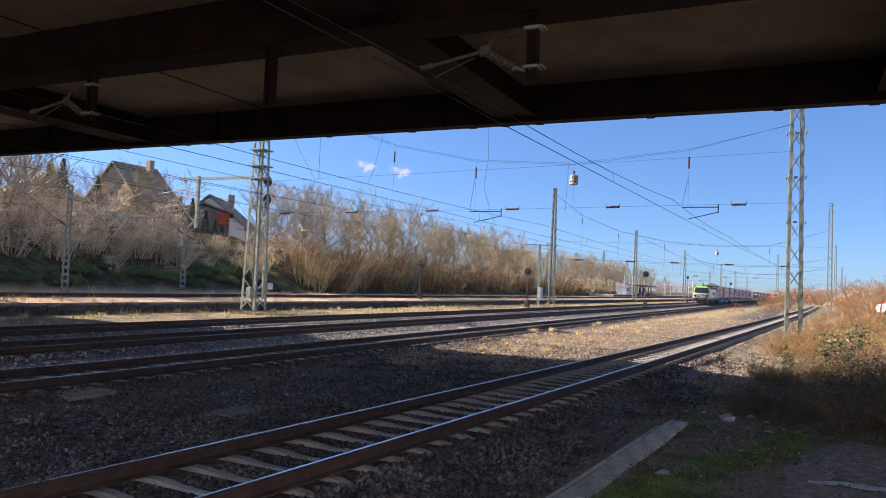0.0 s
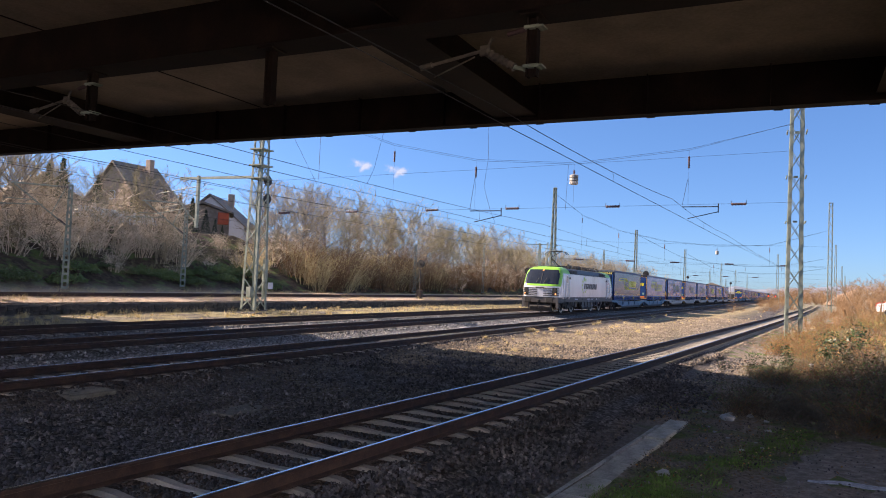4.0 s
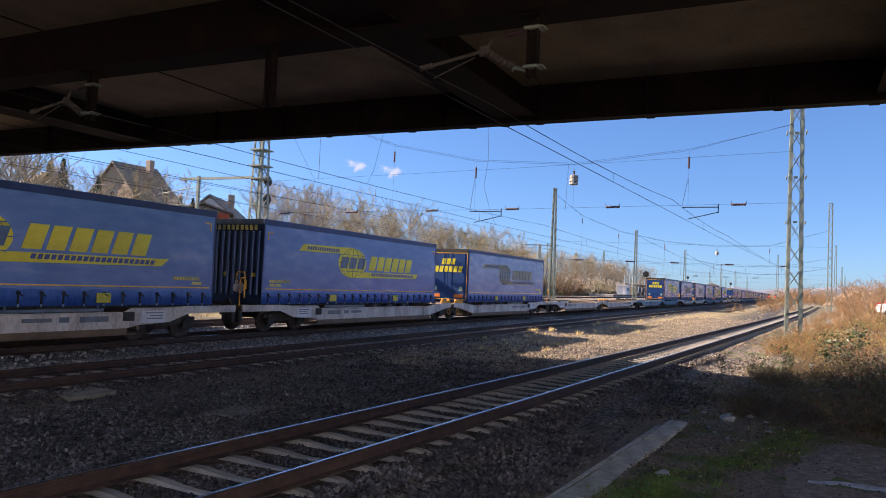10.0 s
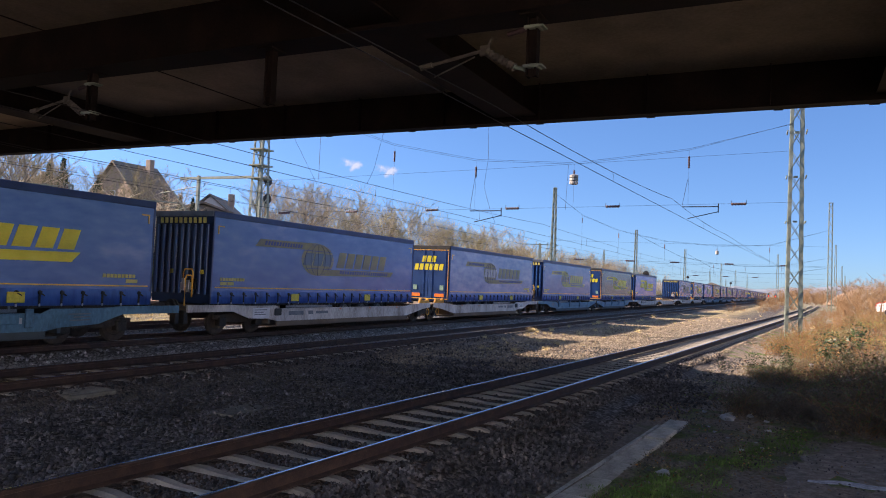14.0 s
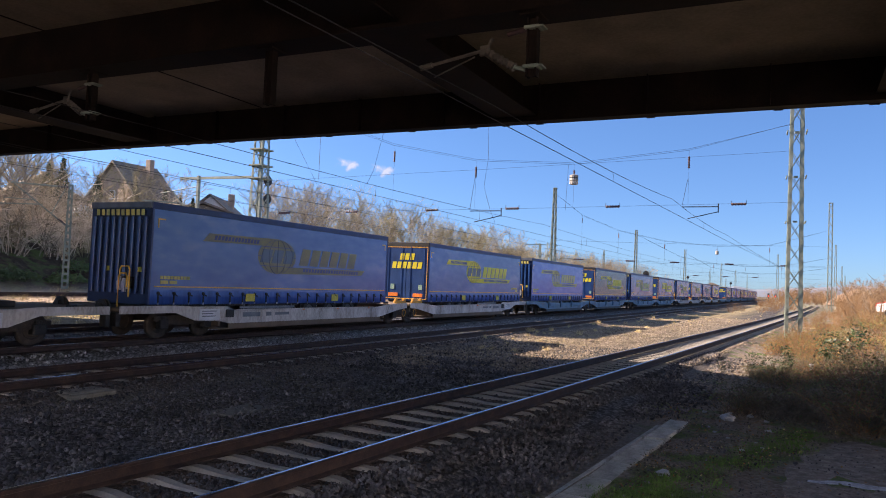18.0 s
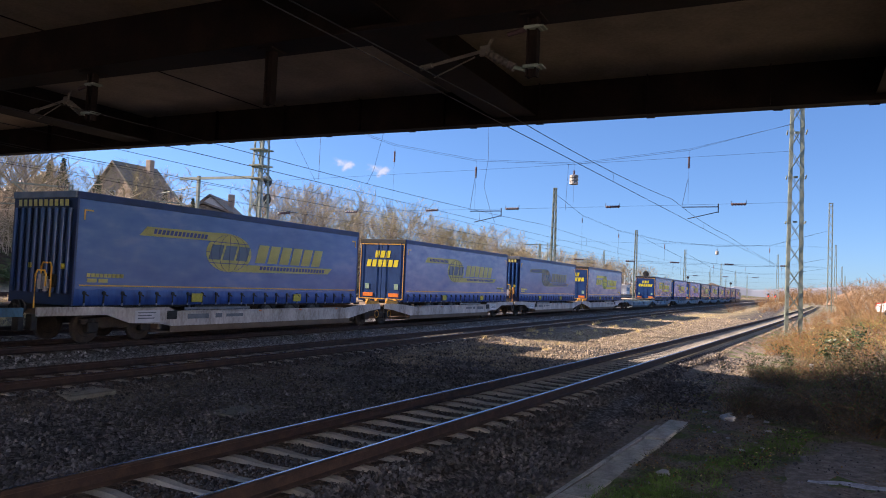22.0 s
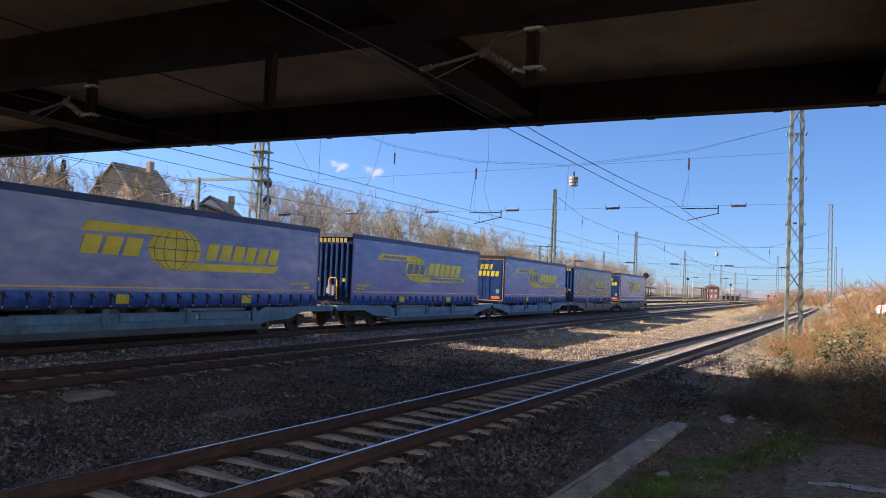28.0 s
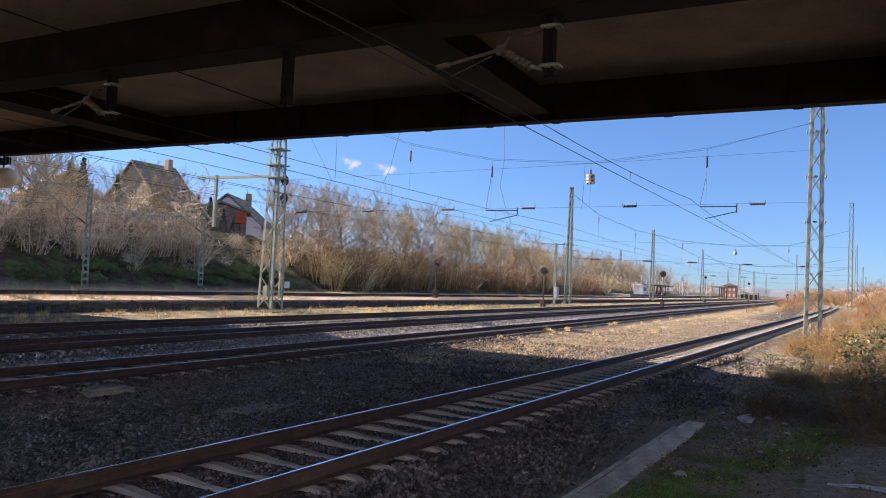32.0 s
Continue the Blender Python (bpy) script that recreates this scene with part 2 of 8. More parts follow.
# ground material: gravel, trodden earth and dry grass in drifts by zones, some toned for sun and shade
def ground_material():
    m = bpy.data.materials.new("trackside_ground")
    m.use_nodes = True
    nt = m.node_tree
    n, l = nt.nodes, nt.links
    bsdf = n["Principled BSDF"]
    co = n.new("ShaderNodeTexCoord")

    def noise_tex(scale, detail=4.0):
        t = n.new("ShaderNodeTexNoise")
        t.inputs["Scale"].default_value, t.inputs["Detail"].default_value = scale, detail
        l.new(co.outputs["Object"], t.inputs["Vector"])
        return t.outputs[0]

    def ramp(src, stops):
        r = n.new("ShaderNodeValToRGB")
        while len(r.color_ramp.elements) < len(stops):
            r.color_ramp.elements.new(0.5)
        for e, (p, c) in zip(r.color_ramp.elements, stops):
            e.position, e.color = p, (*c, 1)
        l.new(src, r.inputs[0])
        return r.outputs[0]

    def mixc(f, a, b):
        x = n.new("ShaderNodeMix")
        x.data_type = "RGBA"
        l.new(f, x.inputs[0])
        l.new(a, x.inputs[6])
        l.new(b, x.inputs[7])
        return x.outputs[2]

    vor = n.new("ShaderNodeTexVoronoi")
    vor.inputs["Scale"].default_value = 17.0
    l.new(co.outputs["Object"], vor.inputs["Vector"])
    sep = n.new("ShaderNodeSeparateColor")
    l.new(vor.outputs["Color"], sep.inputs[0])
    # kept darker than the other stone, partly to hold the bridge's shade
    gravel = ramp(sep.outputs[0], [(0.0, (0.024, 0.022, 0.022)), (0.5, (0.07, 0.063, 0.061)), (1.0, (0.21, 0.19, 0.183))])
    earth = ramp(noise_tex(14, 8), [(0.3, (0.14, 0.112, 0.09)), (0.7, (0.32, 0.265, 0.215))])
    grass = ramp(noise_tex(30, 6), [(0.3, (0.25, 0.20, 0.085)), (0.55, (0.42, 0.345, 0.155)), (0.75, (0.58, 0.49, 0.26))])
    green = ramp(noise_tex(22, 6), [(0.3, (0.06, 0.09, 0.025)), (0.7, (0.15, 0.19, 0.06))])
    patch = ramp(noise_tex(0.35, 7), [(0.37, (0, 0, 0)), (0.55, (1, 1, 1))])
    patch2 = ramp(noise_tex(0.9, 7), [(0.50, (0, 0, 0)), (0.62, (1, 1, 1))])
    sx = n.new("ShaderNodeSeparateXYZ")
    l.new(co.outputs["Object"], sx.inputs[0])

    def band(src, stops):
        mr = n.new("ShaderNodeMapRange")
        mr.inputs["From Min"].default_value, mr.inputs["From Max"].default_value = -20.0, 80.0
        l.new(src, mr.inputs["Value"])
        return ramp(mr.outputs[0], [((p + 20) / 100, (c, c, c)) for p, c in stops])

    def mul(a, b):
        x = n.new("ShaderNodeMath")
        x.operation = "MULTIPLY"
        l.new(a, x.inputs[0])
        l.new(b, x.inputs[1])
        return x.outputs[0]

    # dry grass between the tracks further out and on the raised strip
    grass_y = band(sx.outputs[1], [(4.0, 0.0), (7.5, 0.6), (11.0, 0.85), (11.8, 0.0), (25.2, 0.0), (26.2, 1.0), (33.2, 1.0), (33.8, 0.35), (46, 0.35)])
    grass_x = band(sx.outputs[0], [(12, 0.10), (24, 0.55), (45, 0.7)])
    # dry tan, partly sunlight put into the colour beyond the bridge's shadow
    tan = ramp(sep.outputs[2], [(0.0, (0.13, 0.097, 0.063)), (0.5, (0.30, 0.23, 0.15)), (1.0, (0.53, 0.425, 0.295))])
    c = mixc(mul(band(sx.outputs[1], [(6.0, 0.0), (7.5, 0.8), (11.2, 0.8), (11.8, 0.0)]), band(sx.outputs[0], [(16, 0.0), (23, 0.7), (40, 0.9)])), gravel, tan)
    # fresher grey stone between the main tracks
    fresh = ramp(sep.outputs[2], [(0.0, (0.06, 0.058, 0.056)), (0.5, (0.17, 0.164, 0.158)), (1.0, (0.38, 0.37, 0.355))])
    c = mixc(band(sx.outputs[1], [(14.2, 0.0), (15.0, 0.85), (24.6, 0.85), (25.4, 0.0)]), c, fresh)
    c = mixc(mul(mul(grass_y, patch), grass_x), c, grass)
    pink = ramp(noise_tex(9, 8), [(0.3, (0.44, 0.31, 0.22)), (0.7, (0.76, 0.59, 0.44))])
    c = mixc(band(sx.outputs[1], [(33.4, 0.0), (33.8, 0.7), (46, 0.7)]), c, pink)
    # brown brake dust along every track, deepened for the shade between the sleepers
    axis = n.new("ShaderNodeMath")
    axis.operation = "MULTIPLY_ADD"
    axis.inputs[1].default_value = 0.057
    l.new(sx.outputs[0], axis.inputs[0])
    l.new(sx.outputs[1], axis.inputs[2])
    dust_shade = ramp(sep.outputs[1], [(0.0, (0.04, 0.027, 0.02)), (0.6, (0.10, 0.068, 0.05)), (1.0, (0.20, 0.14, 0.105))])
    c = mixc(band(axis.outputs[0], [(4.3, 0.0), (4.75, 0.85), (6.95, 0.85), (7.4, 0.0)]), c, dust_shade)
    c = mixc(band(sx.outputs[1], [(11.6, 0.0), (12.2, 0.75), (14.2, 0.7), (14.8, 0.0), (17.0, 0.0), (17.5, 0.55), (19.1, 0.55), (19.6, 0.0), (21.8, 0.0), (22.3, 0.55), (23.8, 0.55), (24.4, 0.0)]), c, dust_shade)
    # trodden strip along the middle track
    c = mixc(mul(band(sx.outputs[1], [(10.7, 0.0), (11.1, 0.75), (11.7, 0.75), (12.0, 0.0)]), noise_tex(1.4, 5)), c, earth)
    right = band(sx.outputs[1], [(-20, 1.0), (2.4, 1.0), (3.0, 0.0)])
    c = mixc(right, c, earth)
    c = mixc(mul(right, patch2), c, green)
    veg = band(sx.outputs[1], [(42.6, 0.0), (44.6, 1.0)])
    mould = ramp(noise_tex(3.0, 9), [(0.3, (0.035, 0.024, 0.016)), (0.6, (0.095, 0.066, 0.042)), (0.8, (0.19, 0.135, 0.085))])
    c = mixc(veg, c, mixc(patch2, mould, green))
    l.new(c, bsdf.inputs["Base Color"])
    bsdf.inputs["Roughness"].default_value = 0.95
    bsdf.inputs["Specular IOR Level"].default_value = 0.2
    bp = n.new("ShaderNodeBump")
    bp.inputs["Strength"].default_value, bp.inputs["Distance"].default_value = 1.0, 0.07
    add = n.new("ShaderNodeMath")
    add.operation = "MULTIPLY_ADD"
    add.inputs[1].default_value = -1.0
    l.new(vor.outputs["Distance"], add.inputs[0])
    l.new(noise_tex(40, 4), add.inputs[2])
    l.new(add.outputs[0], bp.inputs["Height"])
    l.new(bp.outputs[0], bsdf.inputs["Normal"])
    return m


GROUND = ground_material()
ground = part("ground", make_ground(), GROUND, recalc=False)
tagged(ground, "trackside ground of dark gravel, earth and dry grass", "ground", kind="structure")


# ---------- tracks ----------
def rail_profile():
    return [(-0.075, -0.172), (0.075, -0.172), (0.075, -0.160), (0.016, -0.138), (0.010, -0.05), (0.034, -0.040), (0.036, -0.010), (0.026, 0.0),
            (-0.026, 0.0), (-0.036, -0.010), (-0.034, -0.040), (-0.010, -0.05), (-0.016, -0.138), (-0.075, -0.160)]


def make_rail(points, parent):
    """A rail along points of its head's middle, with the running surface as a bright strip."""
    prof = rail_profile()
    n = len(prof)
    s, t = Shape(), Shape()
    vs, fs, ts = [], [], []
    for x, y, z in points:
        vs += [(x, y + a, z + b) for a, b in prof]
        ts.append([(x, y - 0.017, z + 0.002), (x, y, z + 0.003), (x, y + 0.017, z + 0.002)])
    for i in range(len(points) - 1):
        for k in range(n):
            fs.append((i * n + k, i * n + (k + 1) % n, (i + 1) * n + (k + 1) % n, (i + 1) * n + k))
    s.add(vs, fs)
    t.strip(ts)
    r = part("rail", s, RUST, parent, "rusty brown steel rail")
    part("rail_head", t, RAILTOP, r, "polished running surface", recalc=False)


def sleeper_mesh():
    """Concrete sleeper, waisted in the middle, 2.4 m long, its top at 0."""
    s = Shape()
    ts = [(-1.12, 0.04, -0.085), (-1.05, 0.052, -0.05), (-0.92, 0.06, -0.015), (-0.55, 0.062, 0.0), (-0.25, 0.05, -0.025), (0.0, 0.045, -0.032), (0.25, 0.05, -0.025), (0.55, 0.062, 0.0), (0.92, 0.06, -0.015), (1.05, 0.052, -0.05), (1.12, 0.04, -0.085)]
    vs, fs = [], []
    for y, w, z in ts:
        vs += [(-w - 0.03, y, -0.2), (-w, y, z), (w, y, z), (w + 0.03, y, -0.2)]
    for i in range(len(ts) - 1):
        fs += [(i * 4 + k, i * 4 + k + 1, i * 4 + 5 + k, i * 4 + 4 + k) for k in range(3)]
    fs += [(0, 1, 2, 3), (len(vs) - 4, len(vs) - 3, len(vs) - 2, len(vs) - 1)]
    s.add(vs, fs)
    return s


SLEEPER = sleeper_mesh().mesh("sleeper")
SLEEPER.materials.append(SLEEPC)


def make_track(name, yof, z, x0, x1, parts_to, label, sleepers_to):
    root = thing(name, None, label, "railway track", "railway tracks", "structure")
    for off in (0.75, -0.75):
        xs = [x0 + i * 6.0 for i in range(int((min(x1, 240) - x0) / 6) + 1)] + ([400, 700, 1200] if x1 > 300 else [])
        make_rail([(x, yof(x) + off, z) for x in xs], root)
    x = x0 + 0.33
    rest = Shape()
    slope = math.degrees(math.atan(yof(1) - yof(0)))
    sv = [Vector(q.co) for q in SLEEPER.vertices]
    sf = [tuple(q.vertices) for q in SLEEPER.polygons]
    while x < sleepers_to:
        at = pose(x, yof(x), z - 0.185, 0, 0, slope)
        if x < parts_to:
            part("sleeper", SLEEPER, SLEEPC, root, at=at)
        else:
            rest.add([at @ q for q in sv], sf)
        x += 0.6
    if rest.v:
        tagged(part("far_sleepers", rest, SLEEPC, root, recalc=False), kind="stuff")
    return root
near_track = make_track("track_near", near_y, 0.04, -2.925, 260, 70, "single track with shiny rails on concrete sleepers", 130)
track_b = make_track("track_middle", lambda x: 13.2, 0.0, 2.0, 1200, 60, "rusty track on concrete sleepers in dark ballast", 110)
track_a1 = make_track("track_main", lambda x: 18.3, 0.0, 2.0, 1200, 60, "main line track on sleepers in dark ballast", 110)
track_a2 = make_track("track_far", lambda x: 23.0, 0.0, 2.0, 1200, 30, "rusty track in ballast beyond the main line", 90)
track_c = make_track("track_upper", lambda x: 37.0, 0.6, 10.0, 1200, 12, "track on the raised strip before the wooded bank", 60)

# ---------- bridge over the camera ----------
BX = 21.1
bridge = thing("bridge", pose(0, 0, 0), "dark steel girder road bridge with a concrete deck, seen from below", "bridge")




# ---------- train: materials ----------
def curtain_material(name, stops):
    return surf(name, stops, 0.5, 0.24, bump=0.2, fine=2.4, spec=0.6, stretch=(0.55, 1.0, 1.4), rough_var=0.1)


CURTAINS = [
    curtain_material("navy_curtain", [(0.032, 0.052, 0.115), (0.052, 0.078, 0.155), (0.08, 0.11, 0.20)]),
    curtain_material("blue_curtain", [(0.040, 0.096, 0.33), (0.085, 0.152, 0.41), (0.18, 0.235, 0.48)]),
    curtain_material("faded_blue_curtain", [(0.10, 0.15, 0.385), (0.22, 0.255, 0.47), (0.345, 0.375, 0.56)]),
    curtain_material("royal_blue_curtain", [(0.04, 0.09, 0.48), (0.085, 0.152, 0.58), (0.19, 0.26, 0.65)]),
]
SKIRT = surf("dark_blue_valance", [(0.014, 0.05, 0.21), (0.026, 0.085, 0.32), (0.045, 0.12, 0.41)], 4, 0.35, bump=0.5, fine=9, stretch=(1, 1, 0.3))
ENDBLUE = surf("end_wall_blue", [(0.005, 0.026, 0.10), (0.009, 0.046, 0.165), (0.015, 0.064, 0.215)], 1.6, 0.4, bump=0.06)
# recess shade and rib highlights are put into these two blues
BULK_SHADE = surf("dark_bulkhead_blue", [(0.004, 0.014, 0.05), (0.007, 0.024, 0.085)], 1.6, 0.45, bump=0.05)
RIB_LIT = surf("bulkhead_rib_blue", [(0.012, 0.05, 0.17), (0.022, 0.085, 0.26)], 1.2, 0.3, bump=0.05)
RAILBLUE = surf("roof_rail_blue", [(0.016, 0.034, 0.11), (0.03, 0.06, 0.19)], 2, 0.45, bump=0.05)
TRIMGREY = surf("aluminium_post", [(0.10, 0.11, 0.13), (0.2, 0.21, 0.23)], 3, 0.45, 0.5, bump=0.05)
YELLOWS = [surf("logo_yellow", [(0.62, 0.50, 0.02), (0.76, 0.63, 0.03), (0.80, 0.68, 0.06)], 2, 0.4, bump=0.05),
           surf("pale_logo_yellow", [(0.42, 0.36, 0.09), (0.56, 0.48, 0.13), (0.64, 0.56, 0.2)], 2, 0.4, bump=0.05),
           surf("faded_logo_brown", [(0.16, 0.135, 0.11), (0.24, 0.205, 0.11), (0.33, 0.28, 0.12)], 2, 0.4, bump=0.05)]
LOGOBLUE = surf("logo_line_blue", [(0.04, 0.055, 0.2), (0.06, 0.08, 0.27)], 2, 0.4, bump=0.03)
PALELET = surf("pale_lettering", [(0.38, 0.37, 0.42), (0.46, 0.45, 0.50)], 3, 0.5, bump=0.03)
AMBER = surf("amber_contour_tape", [(0.72, 0.36, 0.04), (0.85, 0.46, 0.07)], 6, 0.35, bump=0.02)
PATCHY = surf("yellow_patch", [(0.45, 0.36, 0.03), (0.68, 0.56, 0.07)], 9, 0.5, bump=0.1)
REFLECT = surf("orange_red_marker", [(0.72, 0.16, 0.03), (0.85, 0.27, 0.04)], 6, 0.4, bump=0.02)
STICKER = surf("green_white_sticker", [(0.14, 0.30, 0.20), (0.34, 0.46, 0.40)], 9, 0.5, bump=0.02)
WHITEBAR = surf("white_hem", [(0.5, 0.5, 0.52), (0.66, 0.66, 0.68)], 4, 0.5, bump=0.05)
BLACKM = surf("black_steel", [(0.012, 0.012, 0.013), (0.03, 0.028, 0.026), (0.05, 0.044, 0.04)], 5, 0.65, 0.2, bump=0.1)
TYRE = surf("tyre_rubber", [(0.015, 0.015, 0.016), (0.035, 0.034, 0.033)], 8, 0.85, bump=0.1)
STEELRIM = surf("steel_rim", [(0.05, 0.05, 0.05), (0.11, 0.105, 0.10)], 8, 0.6, 0.2, bump=0.05)
# warm light on the wheel rims is put into this pale cream
WHEELFACE = surf("sunlit_wheel_rim", [(0.40, 0.34, 0.26), (0.58, 0.50, 0.40)], 10, 0.6, 0.0, bump=0.03)
RUSTRED = surf("dirty_bogie_brown", [(0.025, 0.02, 0.017), (0.05, 0.038, 0.03), (0.08, 0.06, 0.045)], 5, 0.8, bump=0.15)
PAINTS = {
    "white": surf("dirty_white_wagon_paint", [(0.23, 0.185, 0.155), (0.46, 0.415, 0.385), (0.64, 0.60, 0.57)], 1.5, 0.6, bump=0.08, fine=18, stretch=(1, 1, 0.5)),
    "teal": surf("dirty_teal_wagon_paint", [(0.045, 0.09, 0.125), (0.07, 0.165, 0.25), (0.11, 0.245, 0.35)], 1.5, 0.55, bump=0.08, fine=18, stretch=(1, 1, 0.5)),
    "brown": surf("dirty_brown_wagon_paint", [(0.13, 0.09, 0.065), (0.20, 0.145, 0.11), (0.28, 0.21, 0.165)], 1.5, 0.7, bump=0.08, fine=18, stretch=(1, 1, 0.5)),
}
LOWERS = {
    "white": surf("brown_brake_dust", [(0.11, 0.075, 0.05), (0.19, 0.135, 0.09)], 2, 0.8, bump=0.1),
    "teal": surf("grimy_teal_dust", [(0.045, 0.06, 0.065), (0.08, 0.10, 0.11)], 2, 0.8, bump=0.1),
    "brown": surf("dark_brown_dust", [(0.06, 0.045, 0.035), (0.10, 0.08, 0.06)], 2, 0.8, bump=0.1),
}
ORANGE = surf("orange_stanchion", [(0.5, 0.24, 0.03), (0.66, 0.34, 0.06)], 5, 0.6, bump=0.05)

MESHES = {}


def shared(key, make, material, smooth=False):
    """A mesh made once and shared by all alike parts."""
    k = (key, material.name)
    if k not in MESHES:
        me = make().mesh(key.split("/")[0], smooth)
        me.materials.append(material)
        MESHES[k] = me
    return MESHES[k]


def put(key, make, material, parent, label="", at=None, smooth=False):
    return part(key.split("/")[0], shared(key, make, material, smooth), material, parent, label, at=at)


# ---------- trailers ----------
L, HW, TOP, LINE, HEM = 13.62, 1.275, 4.06, 1.57, 1.05
FY = -HW  # the side towards the near track


def slab(outline, y0, y1):
    return Shape().prism(outline, "y", y0, y1)


def slanted(x0, x1, z0, z1, count, gap, lean=0.16, y=FY):
    """Slanted plain blocks in a row, one for each sign."""
    s = Shape()
    w = (x1 - x0) / count
    for i in range(count):
        a, b = x0 + i * w + gap / 2, x0 + (i + 1) * w - gap / 2
        k = lean * (z1 - z0)
        s.prism([(a - k, z0), (b - k, z0), (b + k, z1), (a + k, z1)], "y", y - 0.012, y + 0.004)
    return s


def blocks(name, x0, x1, z0, z1, count, gap, mat, tr):
    """The same, each block a part of its own on one shared mesh."""
    w = (x1 - x0) / count
    for i in range(count):
        put(f"emblem_block/{name}", lambda: slanted(0, w, z0, z1, 1, gap), mat, tr, at=pose(x0 + i * w, 0, 0))


def disc(cx, cz, rx, rz, y0, y1, n=36):
    return Shape().prism([(cx + rx * math.cos(2 * math.pi * i / n), cz + rz * math.sin(2 * math.pi * i / n)) for i in range(n)], "y", y0, y1)


def globe_lines(cx, cz, rx, rz, y):
    s = Shape()
    for k in (-0.55, 0.0, 0.55):
        half = rx * math.sqrt(1 - k * k)
        s.box(cx - half, cx + half, y - 0.004, y, cz + k * rz - 0.012, cz + k * rz + 0.012)
    for f in (0.0, 0.45, 0.8):
        pts = [(cx + sgn * f * rx * math.cos(a), cz + rz * math.sin(a)) for sgn in (1,) for a in [math.pi * (i / 12 - 0.5) for i in range(13)]]
        for sgn in (1, -1):
            for (xa, za), (xb, zb) in zip(pts, pts[1:]):
                s.bar((2 * cx - xa if sgn < 0 else xa, y - 0.002, za), (2 * cx - xb if sgn < 0 else xb, y - 0.002, zb), 0.022, 0.006)
    return s


def logo(tr, style, mat, letters, dy=0.0):
    if style == "A":
        put("logo_banner/A", lambda: slab([(2.05, 3.05), (4.9, 3.09), (5.2, 3.36), (2.32, 3.32)], FY - 0.008, FY + 0.004), mat, tr)
        put("logo_sweep/A", lambda: slab([(4.8, 3.10), (6.0, 3.02), (6.6, 2.95), (6.42, 3.18), (6.1, 3.33), (5.7, 3.38), (5.0, 3.36)], FY - 0.0085, FY + 0.004), mat, tr)
        put("logo_disc/A", lambda: disc(5.78, 2.73, 1.07, 0.62, FY - 0.007, FY + 0.004), mat, tr)
        put("logo_grid/A", lambda: globe_lines(5.78, 2.73, 1.07, 0.62, FY - 0.0072), LOGOBLUE, tr)
        blocks("A1", 4.85, 6.75, 2.5, 2.98, 3, 0.10, letters, tr)
        blocks("A2", 7.1, 11.0, 2.47, 3.1, 6, 0.13, mat, tr)
        put("logo_bar/A", lambda: slab([(5.9, 2.12), (11.45, 2.20), (11.72, 2.42), (6.75, 2.38)], FY - 0.008, FY + 0.004), mat, tr)
        put("fine_print/A", lambda: slanted(2.55, 4.75, 3.13, 3.27, 14, 0.05, y=FY - 0.001), LOGOBLUE, tr)
        put("fine_print/B", lambda: slanted(7.3, 11.2, 2.23, 2.36, 21, 0.05, y=FY - 0.001), LOGOBLUE, tr)
    else:
        put("logo_banner/B", lambda: slab([(2.95, 3.09), (5.6, 3.15), (6.3, 3.37), (3.15, 3.36)], FY - 0.008, FY + 0.004), mat, tr)
        put("logo_disc/B", lambda: disc(6.25, 2.76, 1.04, 0.63, FY - 0.007, FY + 0.004), mat, tr)
        put("logo_grid/B", lambda: globe_lines(6.25, 2.76, 1.04, 0.63, FY - 0.0072), LOGOBLUE, tr)
        blocks("B1", 2.95, 5.0, 2.49, 3.0, 3, 0.13, mat, tr)
        blocks("B2", 7.5, 11.15, 2.5, 3.03, 6, 0.13, mat, tr)
        put("logo_bar/B", lambda: slab([(6.4, 2.14), (10.95, 2.18), (11.2, 2.44), (7.0, 2.38)], FY - 0.008, FY + 0.004), mat, tr)


def curtain_shape():
    """The curtain: a thin skin with long shallow folds, tighter at both ends."""
    s = Shape()
    rows = []
    for i in range(110):
        x = 0.06 + (L - 0.12) * i / 109
        e = max(0.0, 1 - min(x, L - x) / 1.3)
        row = []
        for z in (HEM + 0.40, 1.9, 2.4, 2.9, 3.4, 3.86):
            k = 0.004 * math.sin(x * 2.3 + z) + e * 0.009 * math.sin(x * 19 + z * 1.2)
            row.append((x, FY - k * (0.3 + 0.7 * math.sin(math.pi * (z - 1.5) / 2.5)), z))
        rows.append(row)
    s.strip(rows)
    return s


def hem_shape():
    s = Shape()
    rows = []
    for i in range(200):
        x = 0.05 + (L - 0.1) * i / 199
        k = 0.016 * abs(math.sin(math.pi * x / 0.6))
        rows.append([(x, FY + 0.004, LINE - 0.06), (x, FY - 0.012 - k * 0.6, 1.36), (x, FY - 0.006 - k, HEM + 0.02), (x, FY + 0.03, HEM)])
    s.strip(rows)
    return s


def straps():
    s = Shape()
    for i in range(22):
        x = 0.35 + i * 0.61
        s.box(x - 0.022, x + 0.022, FY - 0.042, FY - 0.012, HEM + 0.05, LINE - 0.13)
    return s


def buckles():
    s = Shape()
    for i in range(22):
        x = 0.35 + i * 0.61
        s.box(x - 0.05, x + 0.05, FY - 0.055, FY - 0.02, 1.35, 1.42).bar((x, FY - 0.05, 1.37), (x + 0.12, FY - 0.05, 1.31), 0.03)
    return s


def buckle_studs():
    s = Shape()
    for i in range(22):
        x = 0.35 + i * 0.61
        s.box(x - 0.016, x + 0.016, FY - 0.05, FY - 0.02, HEM - 0.01, HEM + 0.06)
    return s


